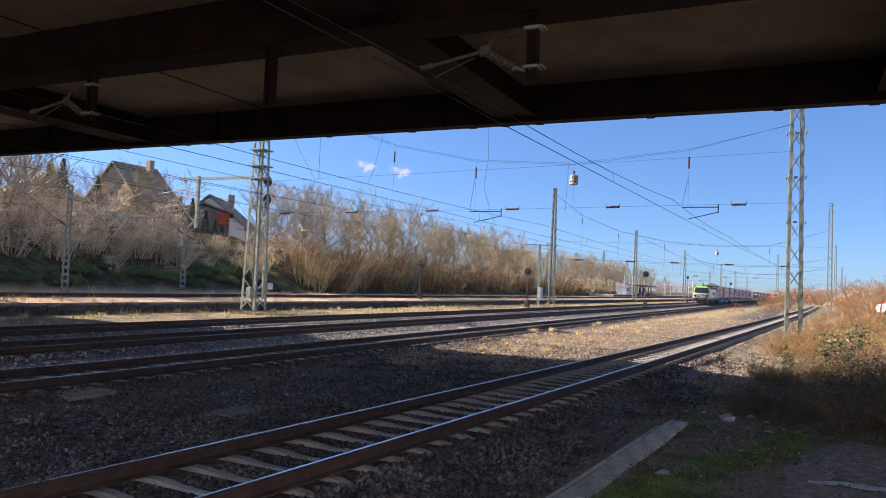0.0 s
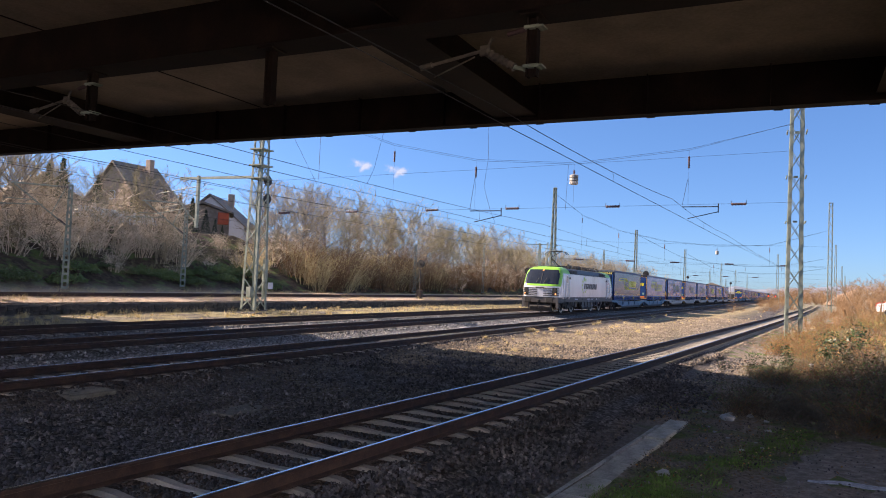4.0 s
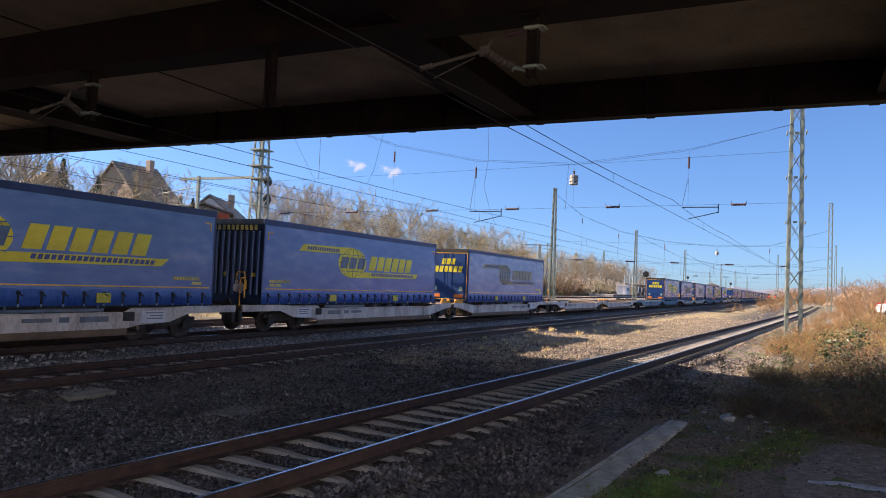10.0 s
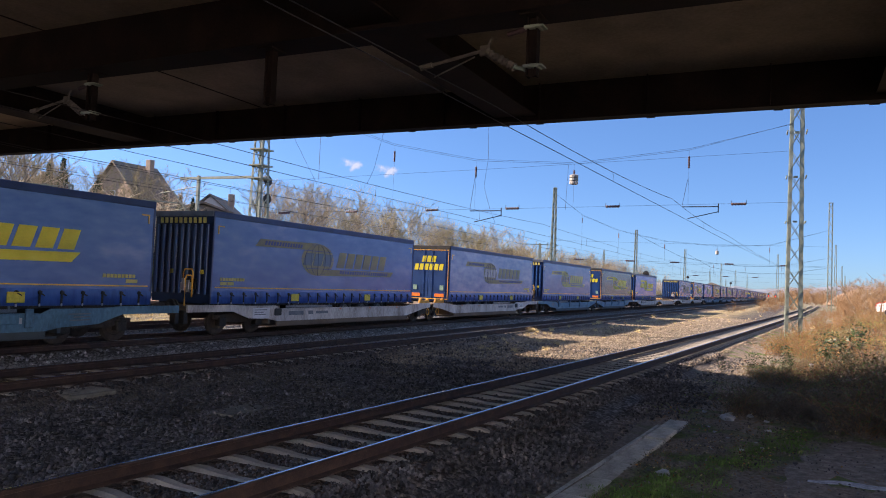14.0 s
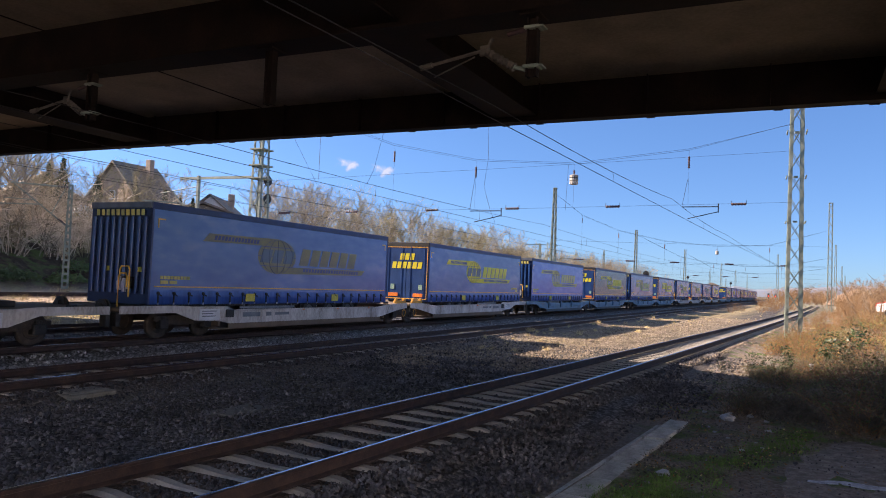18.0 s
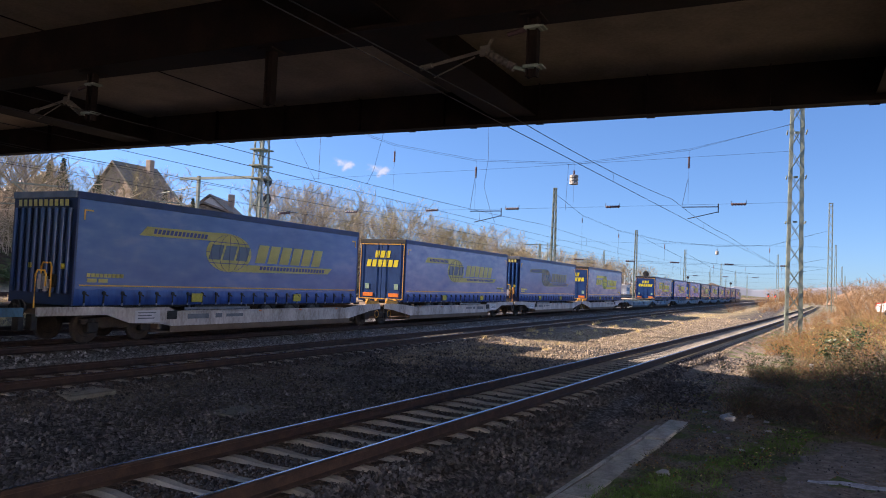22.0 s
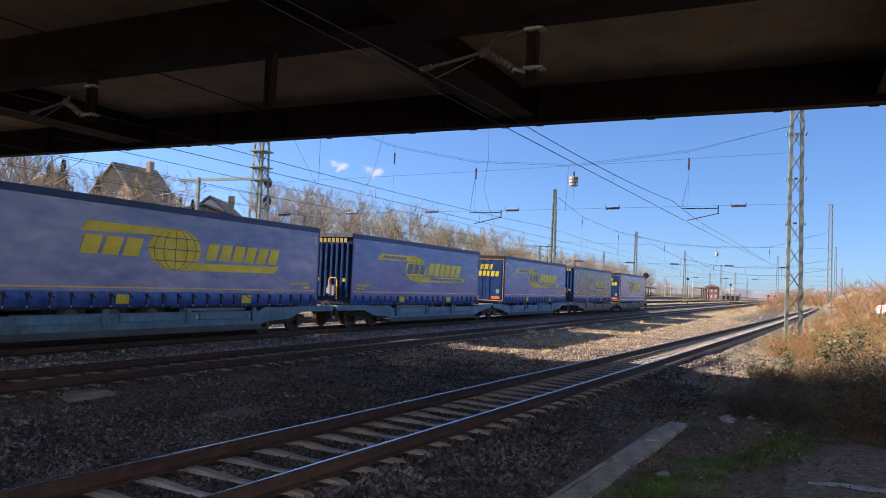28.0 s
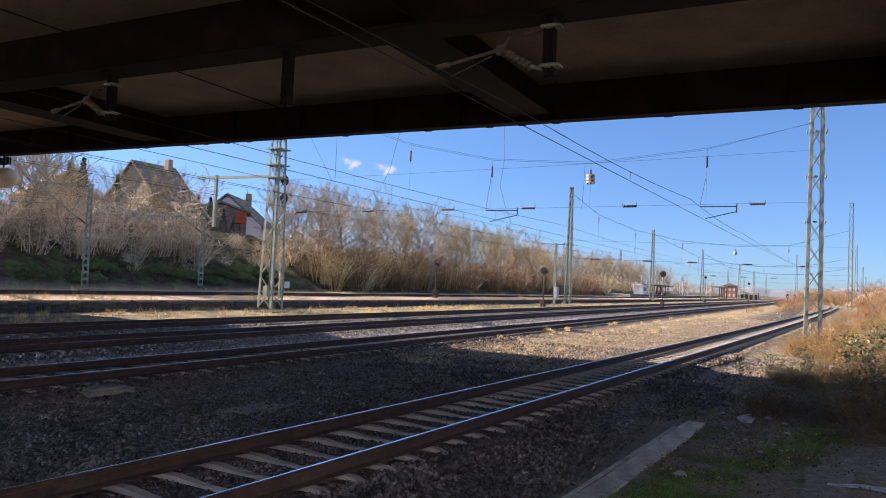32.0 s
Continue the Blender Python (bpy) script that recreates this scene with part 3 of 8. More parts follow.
def shell_shape():
    """Box behind the curtains: roof, far side and floor."""
    s = Shape().box(0.03, L - 0.03, -HW + 0.03, HW, HEM + 0.03, TOP - 0.02, 0.02)
    return s


def wheel_shape(r, w, n=20):
    s = Shape()
    prof = [(0.25 * r, 0.30), (0.55 * r, 0.30), (0.60 * r, 0.48), (0.92 * r, 0.5), (r, 0.36), (r, -0.36), (0.92 * r, -0.5), (0.3 * r, -0.5)]
    vs, fs = [], []
    for i in range(n):
        a = 2 * math.pi * i / n
        vs += [(q * math.cos(a), -k * w, q * math.sin(a)) for q, k in prof]
    m = len(prof)
    for i in range(n):
        j = (i + 1) % n
        fs += [(i * m + k, i * m + k + 1, j * m + k + 1, j * m + k) for k in range(m - 1)]
    fs.append(tuple(i * m for i in range(n)))
    fs.append(tuple(i * m + m - 1 for i in range(n)))
    return s.add(vs, fs)


def make_trailer(front_first, style, yellow, curt, pale_blocks=False, white_hem=False, face=None):
    words = {0: "navy", 1: "blue", 2: "faded blue", 3: "royal blue"}[curt]
    logo_words = {0: "bright yellow", 1: "pale yellow", 2: "worn brownish"}[yellow]
    tr = thing("semi_trailer", None, f"{words} curtain-sided semi-trailer with {logo_words} emblem on a wagon", "semi-trailer", "semi-trailers on the train")
    cm = CURTAINS[curt]
    put("box", shell_shape, ENDBLUE, tr)
    put("curtain", curtain_shape, cm, tr, smooth=True)
    put("roof_rail", lambda: Shape().box(0.0, L, -HW - 0.02, -HW + 0.06, 3.86, TOP, 0.015).box(0, L, HW - 0.06, HW + 0.015, 3.9, TOP, 0.015), RAILBLUE, tr, "dark blue roof rail")
    put("roof_tarp", lambda: Shape().box(0.05, L - 0.05, -HW + 0.07, HW - 0.07, TOP - 0.015, TOP + 0.01, 0.01), RAILBLUE, tr)
    if white_hem:
        put("valance/white", lambda: Shape().box(0.05, L - 0.05, FY - 0.02, FY + 0.02, HEM + 0.16, LINE - 0.22, 0.01), WHITEBAR, tr, "white painted side board")
        for i in range(5):
            put("side_post", lambda: Shape().box(-0.04, 0.04, FY - 0.035, FY, HEM + 0.1, LINE - 0.2, 0.01), SKIRT, tr, at=pose(0.1 + i * 3.35, 0, 0))
        put("lower_rail", lambda: Shape().box(0.02, L - 0.02, FY - 0.01, FY + 0.05, HEM, HEM + 0.16, 0.01).box(0.04, L - 0.04, FY - 0.012, FY, LINE - 0.22, LINE - 0.05), SKIRT, tr)
    else:
        put("valance", hem_shape, SKIRT, tr, "dark blue rippled lower hem", smooth=True)
        tagged(put("strap", straps, BLACKM, tr, "row of black tension straps"), kind="stuff")
        tagged(put("buckle", buckles, BLACKM, tr), kind="stuff")
        tagged(put("stud", buckle_studs, PALELET, tr), kind="stuff")
        for x in (4.15, 9.25):
            put("patch", lambda: Shape().box(0, 0.46, FY - 0.062, FY - 0.03, 1.13, 1.40, 0.012), PATCHY, tr, "yellow strap cover patch", at=pose(x, 0, 0))
    put("contour_line", lambda: Shape().box(0.2, L - 0.15, FY - 0.012, FY + 0.002, LINE, LINE + 0.035), AMBER, tr, "amber reflective line")
    put("corner_mark/a", lambda: slab([(0.22, 3.32), (0.26, 3.32), (0.26, 3.56), (0.5, 3.56), (0.5, 3.6), (0.22, 3.6)], FY - 0.014, FY), AMBER, tr)
    put("corner_mark/b", lambda: slab([(L - 0.22, 3.4), (L - 0.26, 3.4), (L - 0.26, 3.62), (L - 0.5, 3.62), (L - 0.5, 3.66), (L - 0.22, 3.66)], FY - 0.014, FY), AMBER, tr)
    if front_first:
        put("code_mark/f", lambda: slanted(0.4, 1.6, 1.81, 1.91, 9, 0.03, 0).add(*(lambda q: (q.v, q.f))(slanted(0.4, 1.1, 1.67, 1.77, 2, 0.06, 0))), YELLOWS[1], tr)
    else:
        put("code_mark/r", lambda: slanted(L - 1.7, L - 0.6, 1.81, 1.91, 9, 0.03, 0).add(*(lambda q: (q.v, q.f))(slanted(L - 0.95, L - 0.5, 1.67, 1.77, 1, 0.06, 0))), YELLOWS[1], tr)
    for x in (0.0, L - 0.07):
        put("corner_post", lambda: Shape().box(0, 0.07, -HW - 0.012, -HW + 0.06, HEM, TOP - 0.19, 0.01), RAILBLUE, tr, at=pose(x, 0, 0))
    logo(tr, style, YELLOWS[yellow], CURTAINS[0] if not pale_blocks else PALELET)

    # end walls: corrugated bulkhead at the tractor end, doors at the rear
    def bulkhead(x, d):
        s = Shape().box(min(x, x + d * 0.02), max(x, x + d * 0.02), -HW, HW, HEM, TOP, 0)
        return s

    def leaf():
        return Shape().box(-0.045, 0.0, -1.20, -0.01, HEM + 0.08, TOP - 0.2, 0.012)

    fx, rx = (0.0, L) if front_first else (L, 0.0)
    d = 1 if front_first else -1
    put(f"bulkhead/{front_first}", lambda: bulkhead(fx, d), face or BULK_SHADE, tr, "corrugated front wall, its blue darkened for recess shade")
    if front_first:
        for i in range(9):
            put("bulkhead_rib", lambda: Shape().box(-0.075, 0.0, -0.055, 0.055, 1.35, 3.62, 0.02), face or RIB_LIT, tr, at=pose(0, -1.08 + i * 0.27, 0))
        put("header_lettering", lambda: Shape().add([(q[1] * 0 - 0.055 - 0.002 * (i % 2), -1.05 + (q[0] - 3) * 0.21, q[2]) for i, q in enumerate(slanted(3, 13, 3.66, 3.84, 10, 0.35).v)], slanted(3, 13, 3.66, 3.84, 10, 0.35).f), YELLOWS[1], tr)
        put("front_header", lambda: Shape().box(-0.05, 0.02, -HW, HW, 3.88, TOP, 0.01), TRIMGREY, tr, "grey roof header")
        for y in (-0.95, 0.35):
            put("reflector", lambda: Shape().box(-0.075, -0.05, -0.07, 0.07, 2.0, 2.14), PATCHY, tr, at=pose(0, y, 0))
        put("hose_panel", lambda: Shape().box(-0.14, -0.05, -0.75, -0.15, 1.5, 1.85, 0.02), BLACKM, tr)
        put("hose_bracket", lambda: Shape().tube([(-0.2, -0.7, 1.25), (-0.2, -0.7, 2.05), (-0.2, -0.65, 2.15), (-0.2, -0.35, 2.15), (-0.2, -0.3, 2.05), (-0.2, -0.3, 1.5)], 0.025, 6), AMBER, tr, "yellow bent pipe bracket")
        put("hose_rack", lambda: Shape().box(-0.24, -0.16, -0.66, -0.2, 1.48, 1.72, 0.02).box(-0.27, -0.2, -0.6, -0.5, 1.4, 1.8).box(-0.27, -0.2, -0.4, -0.3, 1.45, 1.85), PALELET, tr)
    else:
        for sgn in (1, -1):
            put("door_leaf", leaf, face or ENDBLUE, tr, at=Matrix.Scale(sgn, 4, (0, 1, 0)))
        for y in (-1.05, -0.25, 0.25, 1.05):
            put("locking_bar", lambda: Shape().cyl((-0.047, 0, HEM + 0.05), (-0.047, 0, TOP - 0.18), 0.014, 6), ENDBLUE, tr, at=pose(0, y, 0))
        for n, y0, z0, z1 in ((3, 0.45, 3.16, 3.5), (6, 0.9, 2.72, 3.06)):
            for i in range(n):
                put(f"door_emblem/{n}", lambda: Shape().add([(-0.052 if x < 0.5 else -0.040, -y, z) for x in (0, 1) for y, z in ((0.035, z0), (0.265, z0), (0.325, z1), (0.095, z1))], [(0, 1, 2, 3), (7, 6, 5, 4), (0, 4, 5, 1), (1, 5, 6, 2), (2, 6, 7, 3), (3, 7, 4, 0)]), YELLOWS[0], tr, at=pose(0, y0 - 0.30 * i, 0))
        put("door_contour", lambda: Shape().box(-0.056, -0.046, -1.22, -1.19, HEM + 0.1, TOP - 0.22).box(-0.056, -0.046, 1.19, 1.22, HEM + 0.1, TOP - 0.22).box(-0.056, -0.046, -1.19, 1.19, TOP - 0.26, TOP - 0.22).box(-0.056, -0.046, -1.19, 1.19, HEM + 0.1, HEM + 0.14), AMBER, tr, "amber contour tape")
        for y in (-0.72, 0.72):
            put("marker_plate", lambda: Shape().box(-0.066, -0.05, -0.28, 0.28, 1.27, 1.45, 0.005), REFLECT, tr, "orange and red marker plate", at=pose(0, y, 0))
        for y in (-0.85, 0.78):
            put("sticker", lambda: Shape().box(-0.06, -0.05, -0.11, 0.11, 1.64, 1.9), STICKER, tr, "green and white square sticker", at=pose(0, y, 0))
        put("rear_header", lambda: Shape().box(-0.05, 0.04, -HW, HW, TOP - 0.2, TOP, 0.01), BLACKM, tr)
    put("end_plate", lambda: Shape().box(-0.02, 0.02, -HW, HW, HEM, TOP - 0.02), ENDBLUE, tr, at=pose(rx, 0, 0))

    # running gear that stands in the wagon's pocket
    put("chassis", lambda: Shape().box(0.3, L - 0.3, -0.55, -0.42, 0.92, HEM + 0.02, 0.02).box(0.3, L - 0.3, 0.42, 0.55, 0.92, HEM + 0.02, 0.02).box(0.2, L - 0.2, -1.15, 1.15, HEM - 0.06, HEM + 0.04), BLACKM, tr)
    for i in range(3):
        x = (8.0 + 1.35 * i) if front_first else (L - 8.0 - 1.35 * i)
        for y in (-1.02, 1.02):
            wh = put("wheel", lambda: wheel_shape(0.5, 0.36), TYRE, tr, "black rubber tyre", at=pose(x, y, 0.72), smooth=False)
            put("rim", lambda: Shape().prism([(0.30 * math.cos(k * 0.5236), 0.30 * math.sin(k * 0.5236)) for k in range(12)], "y", -0.13, -0.08), STEELRIM, wh)
    fx0 = 7.35 if front_first else L - 11.35
    put("mudguard", lambda: Shape().box(0, 4.0, -1.22, -0.85, 1.12, 1.15).box(0.0, 0.03, -1.22, -0.85, 0.75, 1.13).box(3.97, 4.0, -1.22, -0.85, 0.75, 1.13), BLACKM, tr, at=pose(fx0, 0, 0))
    put("side_guard", lambda: Shape().bar((0, -1.2, 0.93), (3.0, -1.2, 0.93), 0.03, 0.08).bar((0.2, -1.2, 0.93), (0.2, -1.2, 1.15), 0.05).bar((2.8, -1.2, 0.93), (2.8, -1.2, 1.15), 0.05), TRIMGREY, tr, at=pose(4.0 if front_first else 6.6, 0, 0))
    for y in (-0.675, 0.675):
        put("landing_leg", lambda: Shape().box(-0.06, 0.06, -0.075, 0.075, 0.55, 1.15, 0.01), BLACKM, tr, at=pose(2.6 if front_first else L - 2.6, y, 0))
    put("pallet_box", lambda: Shape().box(0, 1.5, -1.2, -0.6, 0.72, 1.12, 0.03), BLACKM, tr, at=pose(4.4 if front_first else 7.6, 0, 0))
    return tr


# ---------- pocket wagons ----------
def sill(far=False):
    top = [(-1.0, 1.02), (1.05, 1.02), (1.75, 0.98), (3.25, 0.98), (3.5, 0.86), (12.6, 0.84), (14.3, 0.98), (15.55, 1.0)]
    low = [(15.55, 0.78), (14.7, 0.70), (13.4, 0.48), (13.0, 0.42), (3.4, 0.42), (2.95, 0.50), (1.85, 0.55), (1.05, 0.80), (-1.0, 0.80)]
    return slab(top + low, -1.36, -1.30)


def bogie(parent, x):
    b = put("bogie", lambda: Shape().prism([(-1.25, 0.56), (-0.5, 0.42), (0.5, 0.42), (1.25, 0.56), (1.25, 0.66), (0.5, 0.72), (-0.5, 0.72), (-1.25, 0.66)], "y", -1.04, -0.96)
            .prism([(-1.25, 0.56), (-0.5, 0.42), (0.5, 0.42), (1.25, 0.56), (1.25, 0.66), (0.5, 0.72), (-0.5, 0.72), (-1.25, 0.66)], "y", 0.96, 1.04).box(-0.2, 0.2, -1.0, 1.0, 0.45, 0.75), RUSTRED, parent, "rusty brown bogie frame", at=pose(x, 0, 0))
    for dx in (-0.9, 0.9):
        for y in (-0.75, 0.75):
            put("rail_wheel", lambda: wheel_shape(0.43, 0.14, 24), RUSTRED, b, "dark steel rail wheel", at=pose(dx, y, 0.433))
        for y in (-1.01, 1.01):
            put("axle_box", lambda: Shape().box(-0.17, 0.17, -0.11, 0.11, 0.30, 0.60, 0.03), BLACKM, b, at=pose(dx, y, 0))
        put("spring", lambda: Shape().cyl((0, -1.0, 0.58), (0, -1.0, 0.68), 0.12, 10), BLACKM, b, at=pose(dx, 0, 0))


def make_wagon(colour, flaps):
    paint, low = PAINTS[colour], LOWERS[colour]
    word = {"white": "dirty white", "teal": "grimy teal blue", "brown": "dusty brown"}[colour]
    wg = thing("pocket_wagon", None, f"{word} articulated pocket wagon on rail bogies", "railway wagon", "wagons of the train")
    for sx, ox in ((1, 0.0), (-1, 31.5)):
        m = Matrix.Translation((ox, 0, 0)) @ Matrix.Scale(sx, 4, (1, 0, 0))
        for sy in (1, -1):
            put("side_sill", sill, paint, wg, at=m @ Matrix.Scale(sy, 4, (0, 1, 0)))
            put("lower_chord", lambda: Shape().box(3.35, 13.1, -1.345, -1.30, 0.24, 0.45, 0.008), low, wg, at=m @ Matrix.Scale(sy, 4, (0, 1, 0)))
        put("end_platform", lambda: Shape().box(-1.0, 2.9, -1.3, 1.3, 0.86, 0.98, 0.02).box(2.9, 3.0, -1.3, 1.3, 0.35, 0.98), low, wg, at=m)
        put("pocket_floor", lambda: Shape().box(3.0, 13.4, -1.3, 1.3, 0.22, 0.27).box(5.9, 6.1, -1.3, 1.3, 0.27, 0.4).box(9.9, 10.1, -1.3, 1.3, 0.27, 0.4), low, wg, at=m)
        put("inner_platform", lambda: Shape().box(13.4, 15.6, -1.28, 1.28, 0.86, 0.96, 0.02).box(13.4, 13.5, -1.3, 1.3, 0.35, 0.9), low, wg, at=m)
        put("top_flange", lambda: Shape().box(3.6, 12.5, -1.40, -1.26, 0.845, 0.875, 0.006).box(3.6, 12.5, 1.26, 1.40, 0.845, 0.875, 0.006), paint, wg, at=m)
        for x in (0.0, 2.3, 13.9):
            put("deck_fitting", lambda: Shape().box(-0.13, 0.13, -1.2, -1.05, 0.98, 1.07, 0.02), BLACKM, wg, at=m @ pose(x, 0, 0))
        put("kingpin_stand", lambda: Shape().box(1.1, 1.9, -0.5, 0.5, 0.98, 1.14, 0.03), BLACKM, wg, at=m)
        put("code_plate", lambda: Shape().box(4.0, 4.9, -1.366, -1.355, 0.62, 0.77).box(5.2, 5.5, -1.366, -1.355, 0.63, 0.77).box(5.7, 6.5, -1.366, -1.355, 0.65, 0.75), PALELET if colour != "white" else TRIMGREY, wg, at=m)
        put("code_panel", lambda: Shape().box(2.0, 2.9, -1.366, -1.355, 0.55, 0.90), WHITEBAR if colour == "white" else paint, wg, at=m)
        put("data_plate", lambda: Shape().box(2.1, 2.75, -1.371, -1.364, 0.82, 0.85).box(2.1, 2.6, -1.371, -1.364, 0.74, 0.77).box(2.1, 2.7, -1.371, -1.364, 0.66, 0.69), TRIMGREY, wg, at=m)
        put("brake_wheel", lambda: Shape().tube([(0.16 * math.cos(a * 0.628), -1.39, 0.16 * math.sin(a * 0.628)) for a in range(11)], 0.018, 6), ORANGE if colour == "white" else paint, wg, at=m @ pose(15.2, 0, 0.55))
        if flaps:
            for i in range(3):
                f = put("side_flap", lambda: Shape().box(0, 2.3, -1.42, -1.365, 0.62, 0.86, 0.015), paint, wg, at=m @ pose(4.1 + i * 3.0, 0, 0))
                put("flap_bracket", lambda: Shape().box(-0.35, -0.15, -1.45, -1.36, 0.52, 0.99, 0.02), paint, wg, at=m @ pose(4.1 + i * 3.0, 0, 0))
        else:
            for x in (3.15,):
                put("cover_box", lambda: Shape().box(0, 0.4, -1.40, -1.36, 0.62, 0.88, 0.02), BLACKM, wg, at=m @ pose(x, 0, 0))
            for x in (7.3, 9.6, 12.0):
                put("red_hook", lambda: Shape().box(0, 0.12, -1.39, -1.36, 0.80, 0.88, 0.02), REFLECT, wg, at=m @ pose(x, 0, 0))
    for x in (1.75, 15.75, 29.75):
        bogie(wg, x)
    put("joint_beam", lambda: Shape().box(15.4, 16.1, -0.4, 0.4, 0.6, 0.85, 0.03), BLACKM, wg)
    if colour == "white":
        for x in (14.9, 16.6):
            put("stanchion", lambda: Shape().box(-0.5, 0.5, -1.37, -1.25, 1.0, 1.13, 0.02).box(-0.45, -0.3, -1.39, -1.25, 1.1, 1.22, 0.02).box(0.3, 0.45, -1.39, -1.25, 1.1, 1.22, 0.02), ORANGE, wg, "orange lashing bracket", at=pose(x, 0, 0))
    put("step_frame", lambda: Shape().bar((15.5, -1.3, 0.3), (15.5, -1.3, 0.95), 0.04).bar((15.95, -1.3, 0.3), (15.95, -1.3, 0.95), 0.04).bar((15.5, -1.3, 0.32), (15.95, -1.3, 0.32), 0.12, 0.03).bar((15.5, -1.3, 0.6), (15.95, -1.3, 0.6), 0.12, 0.03), BLACKM, wg)
    for x, d in ((-1.0, -1), (32.5, 1)):
        for y in (-0.87, 0.87):
            put(f"buffer/{d}", lambda: Shape().cyl((0, 0, 1.0), (d * 0.12, 0, 1.0), 0.11, 10).cyl((d * 0.10, 0, 1.0), (d * 0.14, 0, 1.0), 0.21, 14), BLACKM, wg, at=pose(x, y, 0))
        put(f"end_step/{d}", lambda: Shape().box(-0.08, 0.08, -1.3, -1.05, 0.45, 0.85, 0.02), BLACKM, wg, at=pose(x, 0, 0))
    if colour == "white":
        put("shunter_rail", lambda: Shape().tube([(-0.95, -1.15, 1.0), (-0.95, -1.15, 1.85), (-0.9, -1.15, 1.95), (-0.72, -1.15, 1.95), (-0.67, -1.15, 1.85), (-0.67, -1.15, 1.55)], 0.025, 6), AMBER, wg, "yellow bent handrail")
    return wg


# trailers in train order: wagon, place, emblem style, emblem wear, curtain, pale letters, white hem
LOADS = [
    (0, 0, "A", 0, 0), (0, 1, "B", 1, 2), (1, 0, "A", 2, 1), (1, 1, "A", 2, 2), (2, 0, "A", 2, 2), (2, 1, "A", 0, 1), (3, 0, "A", 0, 1), (3, 1, "A", 2, 2),
    (5, 1, "B", 0, 1), (6, 0, "A", 2, 1), (6, 1, "A", 2, 2), (7, 0, "A", 1, 1), (7, 1, "A", 0, 0), (8, 0, "B", 0, 3),
    (9, 0, "A", 2, 1), (9, 1, "A", 0, 1), (10, 0, "A", 1, 3), (10, 1, "A", 0, 0), (11, 0, "B", 1, 1), (11, 1, "B", 0, 1), (12, 0, "A", 1, 1), (12, 1, "A", 1, 2),
    (13, 0, "A", 2, 1), (13, 1, "B", 0, 2), (14, 1, "B", 0, 1), (15, 0, "A", 0, 3), (15, 1, "A", 0, 3), (16, 0, "A", 0, 0), (16, 1, "B", 0, 2), (17, 0, "A", 0, 1),
    (17, 1, "A", 0, 1), (18, 0, "A", 1, 0), (18, 1, "A", 0, 2),
]
WAGON_COLOURS = ["teal", "white", "white", "white", "white", "teal", "white", "teal", "white", "white", "teal", "teal", "white", "white", "teal", "teal", "teal", "teal", "brown"]
SPEED = 26.01
T1_0 = 22.96 + SPEED * 6.0
HEAD0 = 15.77 + SPEED * 5.5
PITCH, SECOND = 33.85, 17.85
TRAIN = []
for w, b, style, wear, curt in LOADS:
    ob = make_trailer(b == 0, style, wear, curt, pale_blocks=(w, b) in ((2, 0), (1, 0), (6, 1), (10, 0)), white_hem=(w, b) == (18, 1))
    TRAIN.append((ob, T1_0 + PITCH * w + SECOND * b))
for w, colour in enumerate(WAGON_COLOURS):
    TRAIN.append((make_wagon(colour, colour != "white"), T1_0 + PITCH * w))


def bridge_parts():
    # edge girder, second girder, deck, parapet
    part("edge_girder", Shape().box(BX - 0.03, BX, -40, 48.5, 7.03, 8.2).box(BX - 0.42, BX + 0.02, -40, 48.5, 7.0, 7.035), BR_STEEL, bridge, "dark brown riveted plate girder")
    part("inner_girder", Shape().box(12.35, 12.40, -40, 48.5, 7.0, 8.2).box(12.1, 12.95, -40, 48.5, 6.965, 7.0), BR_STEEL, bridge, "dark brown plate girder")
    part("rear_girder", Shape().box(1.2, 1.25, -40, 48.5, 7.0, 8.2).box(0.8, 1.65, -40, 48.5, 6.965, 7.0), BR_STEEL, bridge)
    part("deck", Shape().box(0.4, BX + 0.35, -40, 48.5, 8.2, 8.42), BR_DECK, bridge, "stained concrete deck underside")
    part("parapet", Shape().box(BX + 0.08, BX + 0.3, -40, 48.5, 8.42, 8.62, 0.02), BR_DECK, bridge)
    for y in (-19.0, -3.1, 7.0, 23.0, 39.0):
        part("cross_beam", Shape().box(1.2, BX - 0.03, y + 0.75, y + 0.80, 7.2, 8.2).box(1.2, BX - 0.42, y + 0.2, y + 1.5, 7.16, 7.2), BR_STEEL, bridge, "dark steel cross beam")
    for i in range(14):
        y = -12 + i * 3.2
        part("web_stiffener", shared("web_stiffener", lambda: Shape().box(BX - 0.2, BX - 0.03, -0.012, 0.012, 7.035, 8.2), BR_STEEL), BR_STEEL, bridge, at=pose(0, y, 0))
    for i in range(30):
        y = -6 + i * 1.1
        if noise.noise(Vector((y, 0, 0))) > 0.0:
            part("rivet_lump", shared("rivet_lump", lambda: Shape().box(BX - 0.06, BX + 0.03, -0.12, 0.12, 6.975, 7.0, 0.008), BR_STEEL), BR_STEEL, bridge, at=pose(0, y, 0))
    # seams of the deck's formwork
    for y in (17.9,):
        part("formwork_seam", Shape().box(3.3, BX - 0.1, y - 0.02, y + 0.02, 8.18, 8.2), BR_STEEL, bridge)
    # far abutment and the side behind the eye close the space
    part("abutment", Shape().box(0.4, 16.0, 48.5, 50, -1, 8.2), BR_DECK, bridge)
    part("near_abutment", Shape().box(0.4, BX + 0.3, -41, -39.5, -1, 8.2), BR_DECK, bridge)


bridge_parts()


ARMG = surf("dusty_arm_grey", [(0.07, 0.057, 0.048), (0.12, 0.10, 0.085)], 6, 0.8, bump=0.1)


